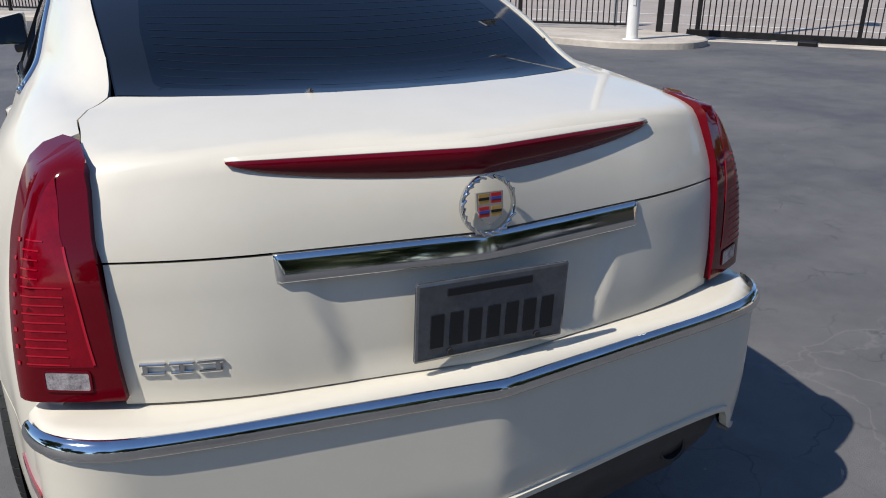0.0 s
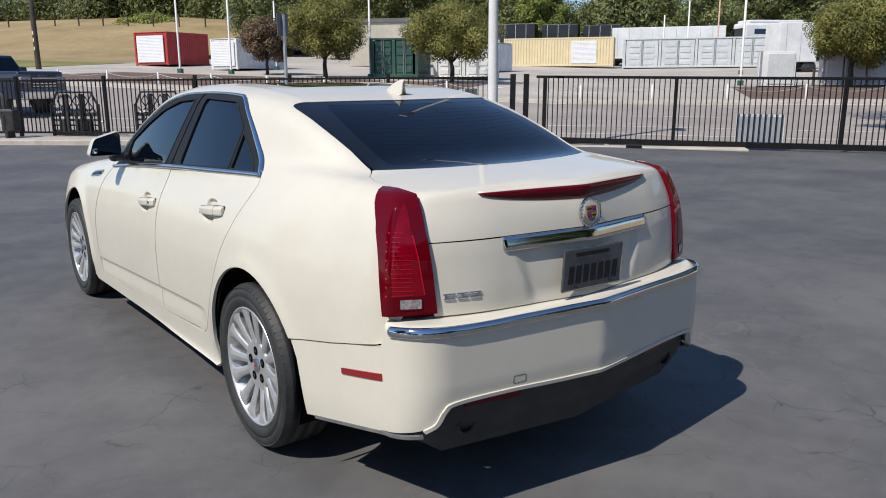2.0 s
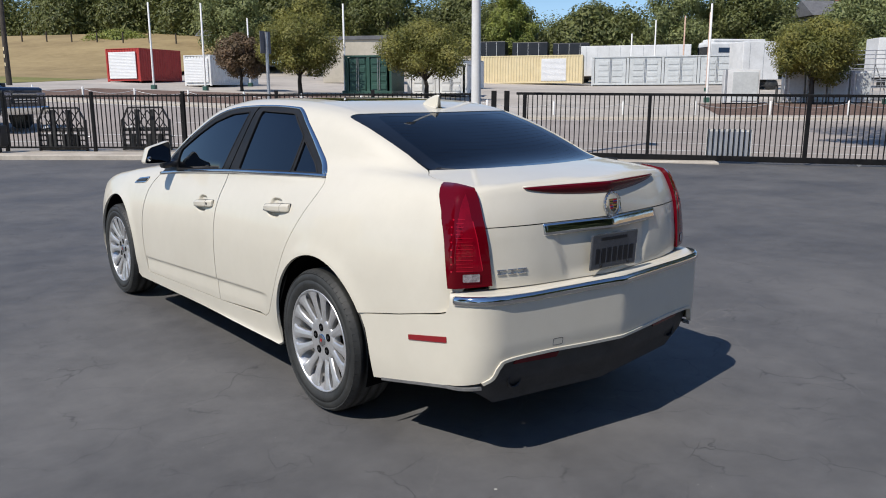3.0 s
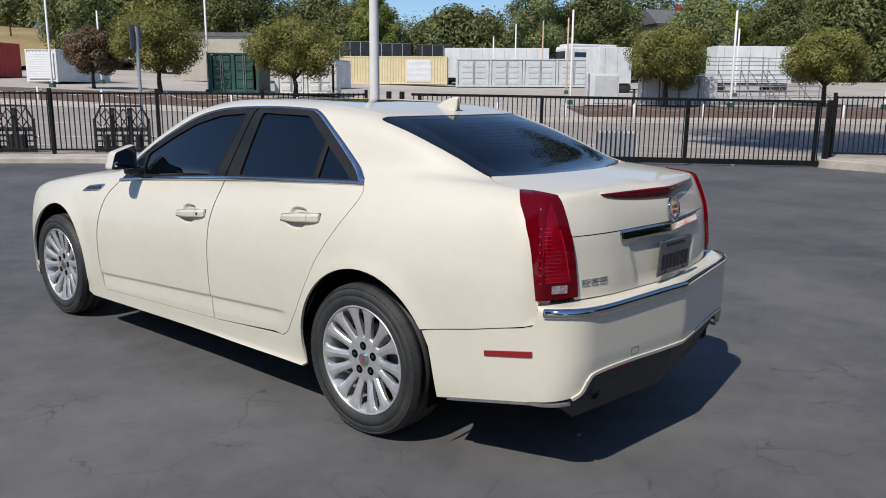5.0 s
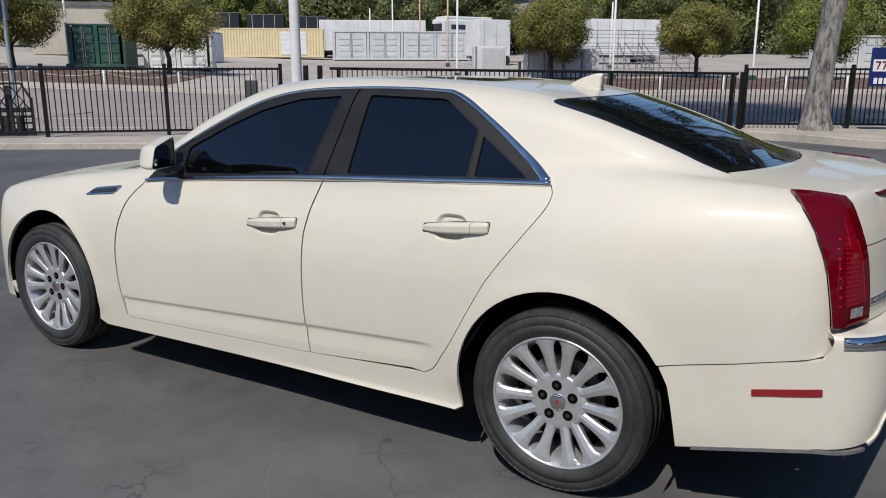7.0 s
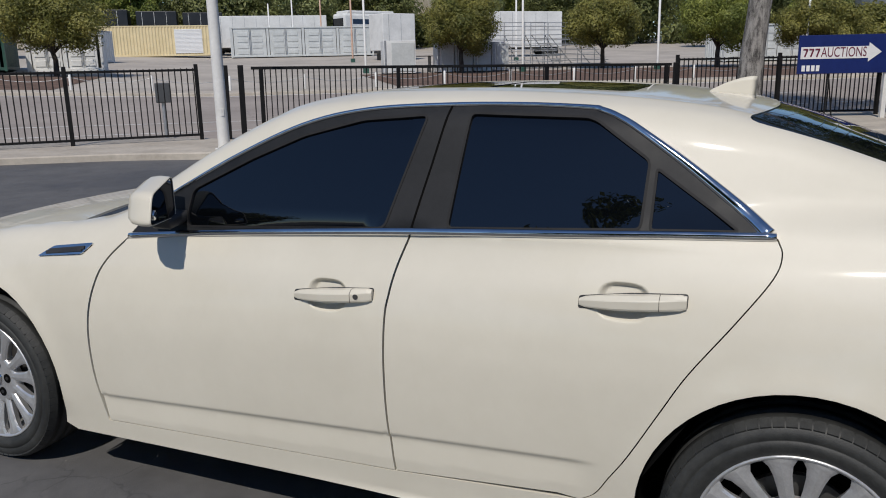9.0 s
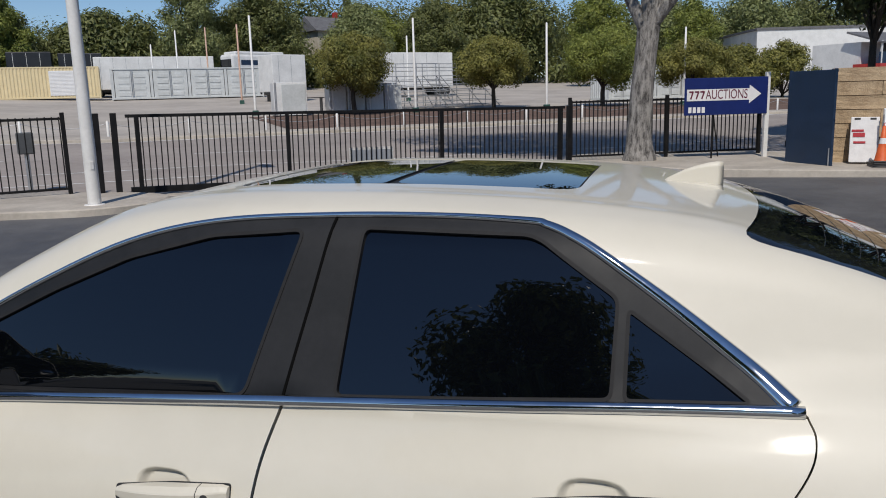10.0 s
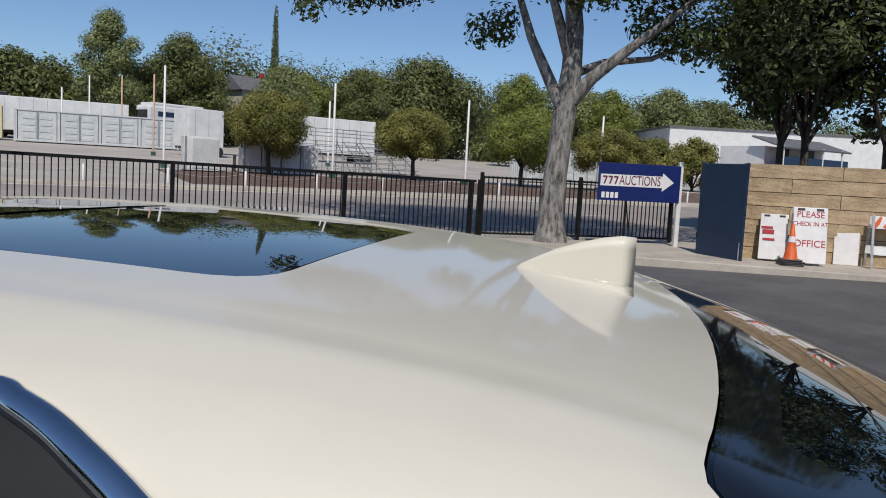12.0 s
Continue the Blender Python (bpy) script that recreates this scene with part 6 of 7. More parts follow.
def big_tree():
    """The mottled sycamore by the gate: a leaning trunk that forks, with hanging foliage."""
    tr = thing("sycamore_tree", "large sycamore with mottled grey bark beside the gate", "tree", pose(16.73, 1.30, 0.10) @ Matrix.Scale(0.914, 4))
    bm = bmesh.new()
    limb(bm, [(-0.02, 0.0, -0.15), (0.0, 0.0, 0.08), (0.0, 0.0, 0.25), (0.0, 0.02, 0.6), (0.04, -0.02, 1.6), (0.06, -0.10, 2.6), (0.05, -0.18, 3.5), (0.02, -0.25, 4.2), (0.1, -0.25, 5.2), (0.2, -0.1, 6.5), (0.4, 0.1, 8.0), (0.5, 0.0, 10.0)], [0.45, 0.42, 0.36, 0.315, 0.285, 0.27, 0.275, 0.245, 0.22, 0.17, 0.11, 0.05], 0, 16)
    limb(bm, [(0.0, -0.10, 3.2), (-0.1, 0.35, 4.1), (-0.2, 0.75, 4.9), (-0.2, 1.1, 5.9), (-0.4, 1.6, 7.6)], 0.17, 0.05, 9)
    limb(bm, [(0.0, -0.25, 3.4), (-0.1, -0.75, 4.0), (-0.3, -1.5, 4.6), (-0.5, -2.4, 5.3), (-0.6, -3.6, 6.3)], 0.19, 0.05, 9)
    limb(bm, [(0.1, -0.3, 4.1), (0.2, -1.0, 4.4), (0.1, -2.1, 4.5), (0.2, -2.9, 4.9)], 0.12, 0.04, 8)
    limb(bm, [(0.05, -0.2, 4.3), (-0.6, 0.1, 5.2), (-1.4, 0.4, 6.2), (-2.2, 0.8, 7.2)], 0.12, 0.04, 8)
    limb(bm, [(0.05, -0.2, 4.4), (0.9, 0.1, 5.4), (1.9, 0.5, 6.6), (2.6, 0.8, 7.6)], 0.12, 0.04, 8)
    bmesh.ops.recalc_face_normals(bm, faces=bm.faces)
    part("trunk", bm, BARK, tr, "mottled leaning trunk with forking limbs", smooth=True)
    blobs = [(0.4, 0.0, 9.0, 2.2, 2.2, 1.5), (-0.4, 1.7, 7.6, 1.5, 1.4, 1.0), (-0.3, 3.4, 6.9, 1.3, 1.5, 0.7), (-0.4, 5.2, 6.6, 1.0, 1.2, 0.5), (-0.6, -3.6, 6.6, 1.6, 1.7, 1.0), (-0.3, -1.9, 6.6, 1.2, 1.3, 0.8), (-2.2, 0.8, 7.4, 1.5, 1.5, 0.9), (2.5, 0.8, 7.6, 1.5, 1.5, 0.9), (0.1, -2.8, 5.3, 0.8, 0.9, 0.5), (-0.5, -0.6, 6.3, 0.7, 0.9, 0.5), (-0.3, 0.5, 6.6, 0.6, 0.7, 0.4), (0.0, 1.5, 5.5, 0.5, 0.45, 0.45), (-0.2, 2.0, 5.3, 0.4, 0.4, 0.3), (0.2, -5.0, 7.2, 1.4, 1.5, 1.0), (-1.2, 4.2, 8.5, 2.0, 2.2, 1.0), (-1.0, -2.2, 8.6, 2.0, 2.2, 1.1), (0.0, -4.4, 5.5, 0.7, 0.9, 0.5), (1.5, -1.5, 9.6, 3.0, 3.0, 1.6), (-1.5, 2.6, 9.8, 3.0, 3.0, 1.5), (2.5, 3.2, 9.4, 2.6, 2.6, 1.3), (0.2, -2.2, 5.5, 0.7, 0.8, 0.5), (-0.2, -3.2, 5.1, 0.7, 0.8, 0.5), (0.3, -3.9, 5.4, 0.8, 0.8, 0.6), (0.0, -4.8, 6.0, 0.9, 1.0, 0.7), (-0.4, 5.2, 6.15, 0.8, 0.9, 0.35), (-0.3, 4.2, 6.2, 0.7, 0.8, 0.3), (-0.3, 6.4, 5.9, 0.4, 0.5, 0.3)]
    blobs += [(0.5, -2.5, 10.2, 3.2, 3.2, 1.4), (0.5, 2.8, 10.6, 3.4, 3.4, 1.4), (3.0, 0.0, 10.4, 3.0, 3.2, 1.4), (-2.6, 0.0, 10.6, 3.0, 3.0, 1.3), (1.5, -6.0, 9.4, 2.4, 2.4, 1.2), (1.0, 6.0, 9.6, 2.6, 2.6, 1.2)]
    leaf_cloud("crown", blobs, 74000, 0.090, 21, LEAF_SYC, tr, "open crown of broad drooping leaves", droop=0.5)


big_tree()
for x, y, h, seed, s in ((24.0, -4.9, 9.0, 61, 2.7), (23.9, -5.55, 10.0, 62, 3.0), (25.2, -8.2, 10.5, 63, 3.6), (28.5, -12.5, 11.0, 64, 4.0)):
    t = tree("shade_tree", "tall dark shade tree behind the block wall", pose(x, y, 0.2), h, s, 3.1, seed, LEAF_SHADE, 8200, 0.135, group="shade trees", thick=0.0125)

# trees and a fence line behind the walk, seen in the car's windows
for x, y, h, s, seed, lm in ((-23, 1.5, 18.5, 8.0, 81, LEAF_OAK), (-25, -9.5, 11.0, 5.6, 82, LEAF_OAK), (-17, 20.0, 9.0, 5.0, 83, LEAF_OAK), (-16, -22, 8.0, 5.0, 88, LEAF_OAK), (-2.5, -24, 9.5, 5.2, 89, LEAF_SYC), (16, -20, 9.0, 5.4, 90, LEAF_OAK), (22, -17, 10, 5.4, 91, LEAF_SYC), (-21, -13, 7.5, 4.4, 84, LEAF_OAK), (-8, -22, 8.5, 4.6, 85, LEAF_SYC), (3, -19, 9.0, 4.8, 86, LEAF_SYC), (11, -15, 9.5, 5.0, 87, LEAF_SYC)):
    tree("yard_tree", "broad dark tree mirrored in the car's glass", pose(x, y, 0), h, s, h * 0.12, seed, lm, 15000 if x < -20 and y > 0 else 6500, 0.30, group="yard trees")
# made-up hedge row out of view, there to fill the chrome's reflections
for i in range(9):
    tree("hedge_tree", "dense unseen hedge tree added for the car's chrome to mirror", pose(-9.0 + 5.2 * i, -27.5 - 1.6 * (i % 3), 0), 6.2 + 0.5 * (i % 4), 2.8, 0.9, 120 + i, LEAF_OLIVE, 4200, 0.26, group="hedge trees")


# ---- beside the gate ----
NAVY = varied(node_material("navy_painted_steel", rough=0.45), (0.008, 0.026, 0.060), (0.014, 0.036, 0.080), scale=2.5, rough=(0.35, 0.6))
SIGN_BLUE = varied(node_material("royal_blue_board", rough=0.4), (0.006, 0.016, 0.105), (0.009, 0.022, 0.13), scale=3)
WHITE_SIGN = varied(node_material("white_sign_plastic", rough=0.45), (0.68, 0.67, 0.66), (0.80, 0.79, 0.78), scale=5)
RED_INK = node_material("red_lettering", (0.42, 0.02, 0.03), 0.5)
DARK_RED_INK = node_material("maroon_lettering", (0.13, 0.015, 0.04), 0.5)
ORANGE = varied(node_material("orange_cone_rubber", rough=0.5), (0.62, 0.10, 0.02), (0.75, 0.15, 0.04), scale=8)
BLOCK = varied(node_material("tan_block", rough=0.9), (0.36, 0.255, 0.155), (0.53, 0.40, 0.255), scale=2.5, detail=9, bump=0.9, bump_scale=24)


def lettering(name, text, size, material, parent, m, label, squeeze=1.0):
    me = text_mesh(text, size)
    ob = attach(name, me, material, parent, label, smooth=False)
    ob.matrix_local = m @ Matrix.Diagonal((squeeze, 1, 1, 1))
    return ob


def auction_sign():
    """A blue board on posts, an arrow stripe with the one readable word."""
    a, b = Vector((16.9, 0.33, 0)), Vector((17.6, -1.5, 0))
    d = b - a
    s = thing("direction_sign", "royal blue sign board with a white arrow stripe", "sign", Matrix.Translation((a.x, a.y, 0.11)) @ pose(0, 0, 0, 0, 0, math.degrees(math.atan2(d.y, d.x))))
    w = d.length
    part("board", boxes(((w, 0.03, 0.84), (w / 2, 0, 1.42)), bevel=0.006), SIGN_BLUE, s, "royal blue board")
    bm = bmesh.new()
    pts = [(0.05, 1.325), (1.52, 1.325), (1.52, 1.245), (1.80, 1.455), (1.52, 1.665), (1.52, 1.585), (0.05, 1.585)]
    ring = [bm.verts.new((x, -0.018, z)) for x, z in pts]
    ext = bmesh.ops.extrude_face_region(bm, geom=[bm.faces.new(ring)])
    bmesh.ops.translate(bm, vec=(0, -0.004, 0), verts=[v for v in ext["geom"] if isinstance(v, bmesh.types.BMVert)])
    bmesh.ops.recalc_face_normals(bm, faces=bm.faces)
    arrow = part("arrow_stripe", bm, WHITE_SIGN, s, "white arrow pointing along the wall")
    lettering("word", "AUCTIONS", 0.30, DARK_RED_INK, arrow, pose(0.985, -0.026, 1.455, 90, 0, 0), "maroon capital letters", 0.66)
    for i in range(3):
        bm = boxes(((0.10, 0.004, 0.035), (0.15 + i * 0.13, -0.026, 1.53)), ((0.034, 0.004, 0.17), (0.165 + i * 0.13, -0.026, 1.45), pose(0, 0, 0, 0, 18, 0)))
        part("name_bar", bm, DARK_RED_INK, arrow, "plain maroon shape")
    for i in range(4):
        part("number_bar", boxes(((0.075, 0.004, 0.13), (0.13 + i * 0.105, -0.019, 1.12)), bevel=0.001), WHITE_SIGN, s, "plain pale bar in place of a number")
    part("post", boxes(((0.10, 0.10, 2.02), (w + 0.02, 0.06, 0.93)), bevel=0.008), WHITE_POLE, s, "chipped white post")
    bm = bmesh.new()
    rod(bm, (0.7, 0.05, 0.0), (0.7, 0.05, 1.1), 0.02)
    rod(bm, (0.72, 0.05, 1.0), (1.05, 0.5, 0.0), 0.015)
    part("brace", bm, IRON, s, "dark brace behind the board")


auction_sign()


def blue_gate():
    a, b = Vector((16.25, -1.80, 0)), Vector((15.15, -2.52, 0))
    d = b - a
    g = thing("blue_gate_leaf", "open navy blue steel gate leaf", "gate", Matrix.Translation((a.x, a.y, 0.02)) @ pose(0, 0, 0, 0, 0, math.degrees(math.atan2(d.y, d.x))))
    w = d.length
    part("sheet", boxes(((w, 0.02, 1.92), (w / 2, 0, 1.02)), bevel=0.004), NAVY, g, "flat navy sheet")
    for x in (0.03, w - 0.03):
        part("stile", boxes(((0.06, 0.05, 1.98), (x, 0.02, 1.02)), bevel=0.006), NAVY, g)
    for z in (0.08, 1.0, 1.96):
        part("rail", boxes(((w, 0.05, 0.06), (w / 2, 0.025, z)), bevel=0.006), NAVY, g)
    bm = bmesh.new()
    rod(bm, (w - 0.04, -0.03, 0.05), (w - 0.04, -0.03, 0.45), 0.012)
    part("drop_bolt", bm, GALV, g, "steel drop bolt")
    for z in (0.4, 1.6):
        bm = bmesh.new()
        rod(bm, (-0.03, 0.02, z), (-0.03, 0.02, z + 0.14), 0.02)
        part("hinge", bm, IRON, g, "black barrel hinge")


blue_gate()


def block_wall():
    """A garden wall of split-faced blocks in courses, each block a piece."""
    w = thing("block_wall", "tan split-faced block wall beside the entrance", "wall", pose(16.25, -2.62, 0.06, 0, 0, -94), kind="structure")
    length, courses, bh, bl, depth = 11.0, 7, 0.285, 1.85, 0.42
    part("core", boxes(((length, depth - 0.06, courses * bh - 0.02), (length / 2, 0.0, courses * bh / 2)), bevel=0.01), MULCH, w, "dark mortar core")
    rng = random.Random(3)
    shapes = []
    for v in range(6):
        bm = bmesh.new()
        box(bm, (bl - 0.012, depth, bh - 0.014))
        bmesh.ops.subdivide_edges(bm, edges=bm.edges[:], cuts=3, use_grid_fill=True)
        for vert in bm.verts:
            if abs(vert.co.y) > depth / 2 - 0.01:
                edge = abs(vert.co.x) > bl / 2 - 0.05 or abs(vert.co.z) > bh / 2 - 0.04
                vert.co.y += math.copysign(rng.uniform(-0.006, 0.010) - (0.014 if edge else 0), vert.co.y)
        me = bpy.data.meshes.new("block")
        bm.to_mesh(me)
        bm.free()
        me.materials.append(BLOCK)
        shapes.append(me)
    for c in range(courses):
        k = 0
        x = -bl / 2 * (c % 2)
        while x < length:
            o = new("block", shapes[(c * 5 + k * 3) % 6])
            o.parent = w
            o.matrix_local = pose(max(x + bl / 2, bl / 2 + 0.0), rng.uniform(-0.006, 0.006), (c + 0.5) * bh) if not (c % 2 and k == 0) else pose(bl / 4, 0, (c + 0.5) * bh) @ Matrix.Diagonal((0.5, 1, 1, 1))
            x += bl
            k += 1


block_wall()


def a_frame(m, label, plates):
    s = thing("a_frame_sign", label, "sign", m)
    leaf = part("front_leaf", boxes(((0.62, 0.025, 1.10), (0, -0.16, 0.58), pose(0, 0, 0, -12, 0, 0)), bevel=0.012), WHITE_SIGN, s, "white plastic sign leaf")
    part("back_leaf", boxes(((0.62, 0.025, 1.10), (0, 0.16, 0.58), pose(0, 0, 0, 12, 0, 0)), bevel=0.012), WHITE_SIGN, s, "white plastic back leaf")
    for x in (-0.17, 0.17):
        part("carry_slot", boxes(((0.14, 0.03, 0.06), (x, -0.055, 1.075), pose(0, 0, 0, -12, 0, 0)), bevel=0.01), BLACK_TRIM, leaf, "dark carrying slot")
    part("leg_opening", boxes(((0.40, 0.012, 0.14), (0.0, -0.262, 0.09), pose(0, 0, 0, -12, 0, 0)), bevel=0.01), BLACK_TRIM, leaf, "dark opening above the feet")
    for text, size, z, squeeze in plates:
        y = -0.176 + 0.2126 * (z - 0.58)
        lettering("word", text, size, RED_INK, leaf, pose(0, y - 0.003, z, 78, 0, 0), "red printed letters", squeeze)
    return s


a_frame(pose(15.42, -3.78, 0.11, 0, 0, -93), "white sandwich board with red lettering beside the wall", [("PLEASE", 0.17, 0.98, 0.95), ("CHECK IN AT", 0.115, 0.80, 0.90), ("OFFICE", 0.19, 0.42, 0.95)])
back = a_frame(pose(15.80, -3.22, 0.11, 0, 0, -100) @ Matrix.Scale(0.84, 4), "second white sandwich board half hidden by the cone", [])
for x, z, h in ((-0.15, 0.80, 0.05), (-0.12, 0.70, 0.10), (-0.10, 0.52, 0.05)):
    part("red_bar", boxes(((0.26, 0.01, h), (x, -0.185 + 0.2126 * (z - 0.58), z), pose(0, 0, 0, -12, 0, 0))), RED_INK, back, "red bars of hidden lettering")


def cone(m, label="orange traffic cone with a white collar on a black base"):
    c = thing("traffic_cone", label, "traffic cone", m)
    part("base", boxes(((0.37, 0.37, 0.035), (0, 0, 0.018)), bevel=0.01), BLACK_TRIM, c, "square black rubber base")
    part("body", lathe([(0.03, 0.145), (0.06, 0.128), (0.40, 0.066), (0.70, 0.026), (0.705, 0.0)], 24, "z"), ORANGE, c, smooth=True)
    part("collar", lathe([(0.36, 0.0755), (0.50, 0.0515)], 24, "z"), WHITE_SIGN, c, "white reflective collar", smooth=True)
    return c


cone(pose(15.0, -3.40, 0.20))
stack = thing("cone_base_stack", "stack of black rubber cone bases", "cone base", pose(15.0, -3.40, 0.11))
for i in range(3):
    part("rubber_base", boxes(((0.42, 0.42, 0.028), (0, 0, 0.014 + i * 0.03), pose(0, 0, 0, 0, 0, i * 4)), bevel=0.008), BLACK_TRIM, stack)


def barricade(m):
    b = thing("folding_barricade", "folding barricade with orange and white striped boards", "barricade", m)
    for y, t in ((-0.16, -10), (0.16, 10)):
        for x in (-0.28, 0.28):
            part("leg", boxes(((0.045, 0.03, 1.05), (x, y, 0.52), pose(0, 0, 0, t, 0, 0)), bevel=0.004), GALV, b)
        board = part("board", boxes(((0.62, 0.02, 0.24), (0, y * 0.52, 0.90), pose(0, 0, 0, t, 0, 0)), bevel=0.004), WHITE_SIGN, b, "white striped board")
        for k in range(3):
            part("stripe", boxes(((0.085, 0.004, 0.25), (-0.2 + k * 0.2, y * 0.52 + (-0.0125 if y < 0 else 0.0125), 0.90), pose(0, 0, 0, t, 38, 0)), bevel=0.001), ORANGE, board, "slanting orange stripe")
        part("lower_board", boxes(((0.62, 0.02, 0.16), (0, y * 1.1, 0.35), pose(0, 0, 0, t, 0, 0)), bevel=0.004), WHITE_SIGN, b)


barricade(pose(15.6, -5.25, 0.11, 0, 0, -92))
lean = thing("leaning_panel", "plain white panel leaning on the wall", "panel", pose(15.8, -4.62, 0.11, 0, 0, -94))
part("sheet", boxes(((0.46, 0.02, 0.92), (0, 0.08, 0.46), pose(0, 0, 0, -8, 0, 0)), bevel=0.006), WHITE_SIGN, lean)

# ---- along the left fence ----
FORK_BLACK = varied(node_material("scuffed_black_steel", rough=0.5), (0.012, 0.012, 0.013), (0.045, 0.044, 0.043), scale=7, rough=(0.35, 0.6))


def fork_frame(m, group):
    """A pallet-fork carriage for a loader: a mesh backrest over a stout plate frame."""
    f = thing("pallet_fork_frame", "black steel pallet fork frame standing on the kerb", "fork frame", m, group)
    w, h = 1.28, 1.08
    part("bottom_plate", boxes(((w, 0.05, 0.14), (0, 0, 0.09)), bevel=0.008), FORK_BLACK, f)
    part("middle_plate", boxes(((w, 0.05, 0.06), (0, 0, 0.52)), bevel=0.006), FORK_BLACK, f)
    for x in (-w / 2 + 0.03, w / 2 - 0.03):
        part("side_plate", boxes(((0.05, 0.10, 0.78), (x, 0, 0.40)), bevel=0.008), FORK_BLACK, f)
        s = math.copysign(1, x)
        part("shoulder", boxes(((0.04, 0.05, 0.36), (x - s * 0.085, 0, 0.92), pose(0, 0, 0, 0, -s * 27, 0)), bevel=0.006), FORK_BLACK, f)
    part("top_bar", boxes(((w - 0.38, 0.05, 0.045), (0, 0, h)), bevel=0.006), FORK_BLACK, f)
    for x in (-0.2, 0.2):
        part("mast_plate", boxes(((0.10, 0.09, 0.98), (x, -0.03, 0.55)), bevel=0.008), FORK_BLACK, f)
    for i in range(11):
        for k in range(3):
            x, z = -0.50 + i * 0.10, 0.64 + k * 0.15
            if abs(x) > 0.56 - (z - 0.60) * 0.45:
                continue
            part("mesh_bar", boxes(((0.022, 0.02, 0.19), (x, 0.01, z), pose(0, 0, 0, 0, 36 if (i + k) % 2 else -36, 0))), FORK_BLACK, f)
    for z, hgt in ((0.57, 0.035), (0.40, 0.05), (0.27, 0.04)):
        part("cross_rail", boxes(((w - 0.06, 0.04, hgt), (0, -0.01, z)), bevel=0.004), FORK_BLACK, f)
    for x in (-0.33, 0.10, 0.36):
        part("fork_tine", boxes(((0.12, 0.06, 0.34), (x, -0.05, 0.26)), bevel=0.01), FORK_BLACK, f)
    for x in (-0.42, 0.0, 0.42):
        part("slat", boxes(((0.05, 0.03, 0.36), (x, 0, 0.32)), bevel=0.004), FORK_BLACK, f)
    part("tag", boxes(((0.16, 0.01, 0.05), (-0.42, -0.035, 0.60), pose(0, 0, 0, 0, -8, 0)), bevel=0.003), WHITE_SIGN, f, "white paper tag")
    bm = bmesh.new()
    rod(bm, (w / 2, 0, 0.36), (w / 2 + 0.10, 0, 0.36), 0.02)
    part("pin", bm, GALV, f, "steel pin")


for x, y in ((2.23, 18.5), (3.93, 17.28), (5.80, 15.44)):
    fork_frame(pose(x, y, 0.12, 0, 0, -42), "fork frames along the fence")


def pickup(m, label, paint):
    """A large parked pickup: cab, bed, bonnet, glass and four wheels."""
    t = thing("pickup_truck", label, "truck", m)
    part("lower_body", boxes(((5.6, 1.95, 0.62), (0, 0, 0.80)), bevel=0.09), paint, t)
    part("bonnet", boxes(((1.5, 1.85, 0.30), (-2.0, 0, 1.18)), bevel=0.10), paint, t)
    bm = boxes(((2.3, 1.80, 0.62), (-0.15, 0, 1.52)), bevel=0.05)
    for v in bm.verts:
        if v.co.z > 1.6:
            v.co.x = -0.15 + (v.co.x + 0.15) * 0.72
            v.co.y *= 0.86
    part("cab", bm, paint, t)
    for s in (-1, 1):
        part("side_window", boxes(((1.45, 0.02, 0.36), (-0.12, s * 0.885, 1.54), pose(0, 0, 0, s * 14, 0, 0)), bevel=0.02), GLASS, t, "dark side glass")
        part("mirror", boxes(((0.12, 0.22, 0.20), (-1.05, s * 1.08, 1.38)), bevel=0.04), BLACK_TRIM, t, "black mirror")
        part("headlight", boxes(((0.10, 0.40, 0.20), (-2.76, s * 0.72, 1.06)), bevel=0.03), CLEAR_LENS, t, "clear headlight")
    part("windscreen", boxes(((0.03, 1.45, 0.55), (-1.16, 0, 1.52), pose(0, 0, 0, 0, 32, 0)), bevel=0.01), GLASS, t, "dark windscreen")
    grille = part("grille", boxes(((0.06, 1.05, 0.34), (-2.79, 0, 1.0)), bevel=0.02), BLACK_TRIM, t, "black grille")
    for z in (0.88, 0.96, 1.04, 1.12):
        part("grille_bar", boxes(((0.02, 1.0, 0.03), (-2.825, 0, z)), bevel=0.004), CHROME, grille, "chrome grille bar")
    part("bumper", boxes(((0.20, 1.90, 0.26), (-2.80, 0, 0.62)), bevel=0.05), CHROME, t, "chrome front bumper")
    for x in (-1.85, 1.85):
        for s in (-1, 1):
            w = part("wheel", lathe([(-0.12, 0.2), (-0.13, 0.34), (-0.09, 0.40), (0.09, 0.40), (0.13, 0.34), (0.12, 0.2)], 28, "y"), RUBBER, t, "black tyre", smooth=True)
            w.matrix_local = pose(x, s * 0.86, 0.40)
            part("rim", lathe([(-0.125, 0.0), (-0.12, 0.2), (0.12, 0.2), (0.125, 0.0)], 24, "y"), ALLOY_IN, w, "grey rim")


pickup(placed(-22.9, 19.6, 0.02, 180) @ Matrix.Scale(1.13, 4), "dark blue pickup parked on the street beyond the fence", varied(node_material("dark_blue_paint", rough=0.25, Coat_Weight=1.0), (0.005, 0.010, 0.026), (0.008, 0.015, 0.036), scale=2))
hitch = thing("loader_attachment", "low black steel loader attachment on the kerb", "attachment", pose(0.35, 19.4, 0.12, 0, 0, -42))
part("beam", boxes(((1.5, 0.14, 0.16), (0, 0, 0.62)), bevel=0.02), FORK_BLACK, hitch)
part("end_block", boxes(((0.34, 0.30, 0.52), (0.66, 0, 0.42)), bevel=0.03), FORK_BLACK, hitch)
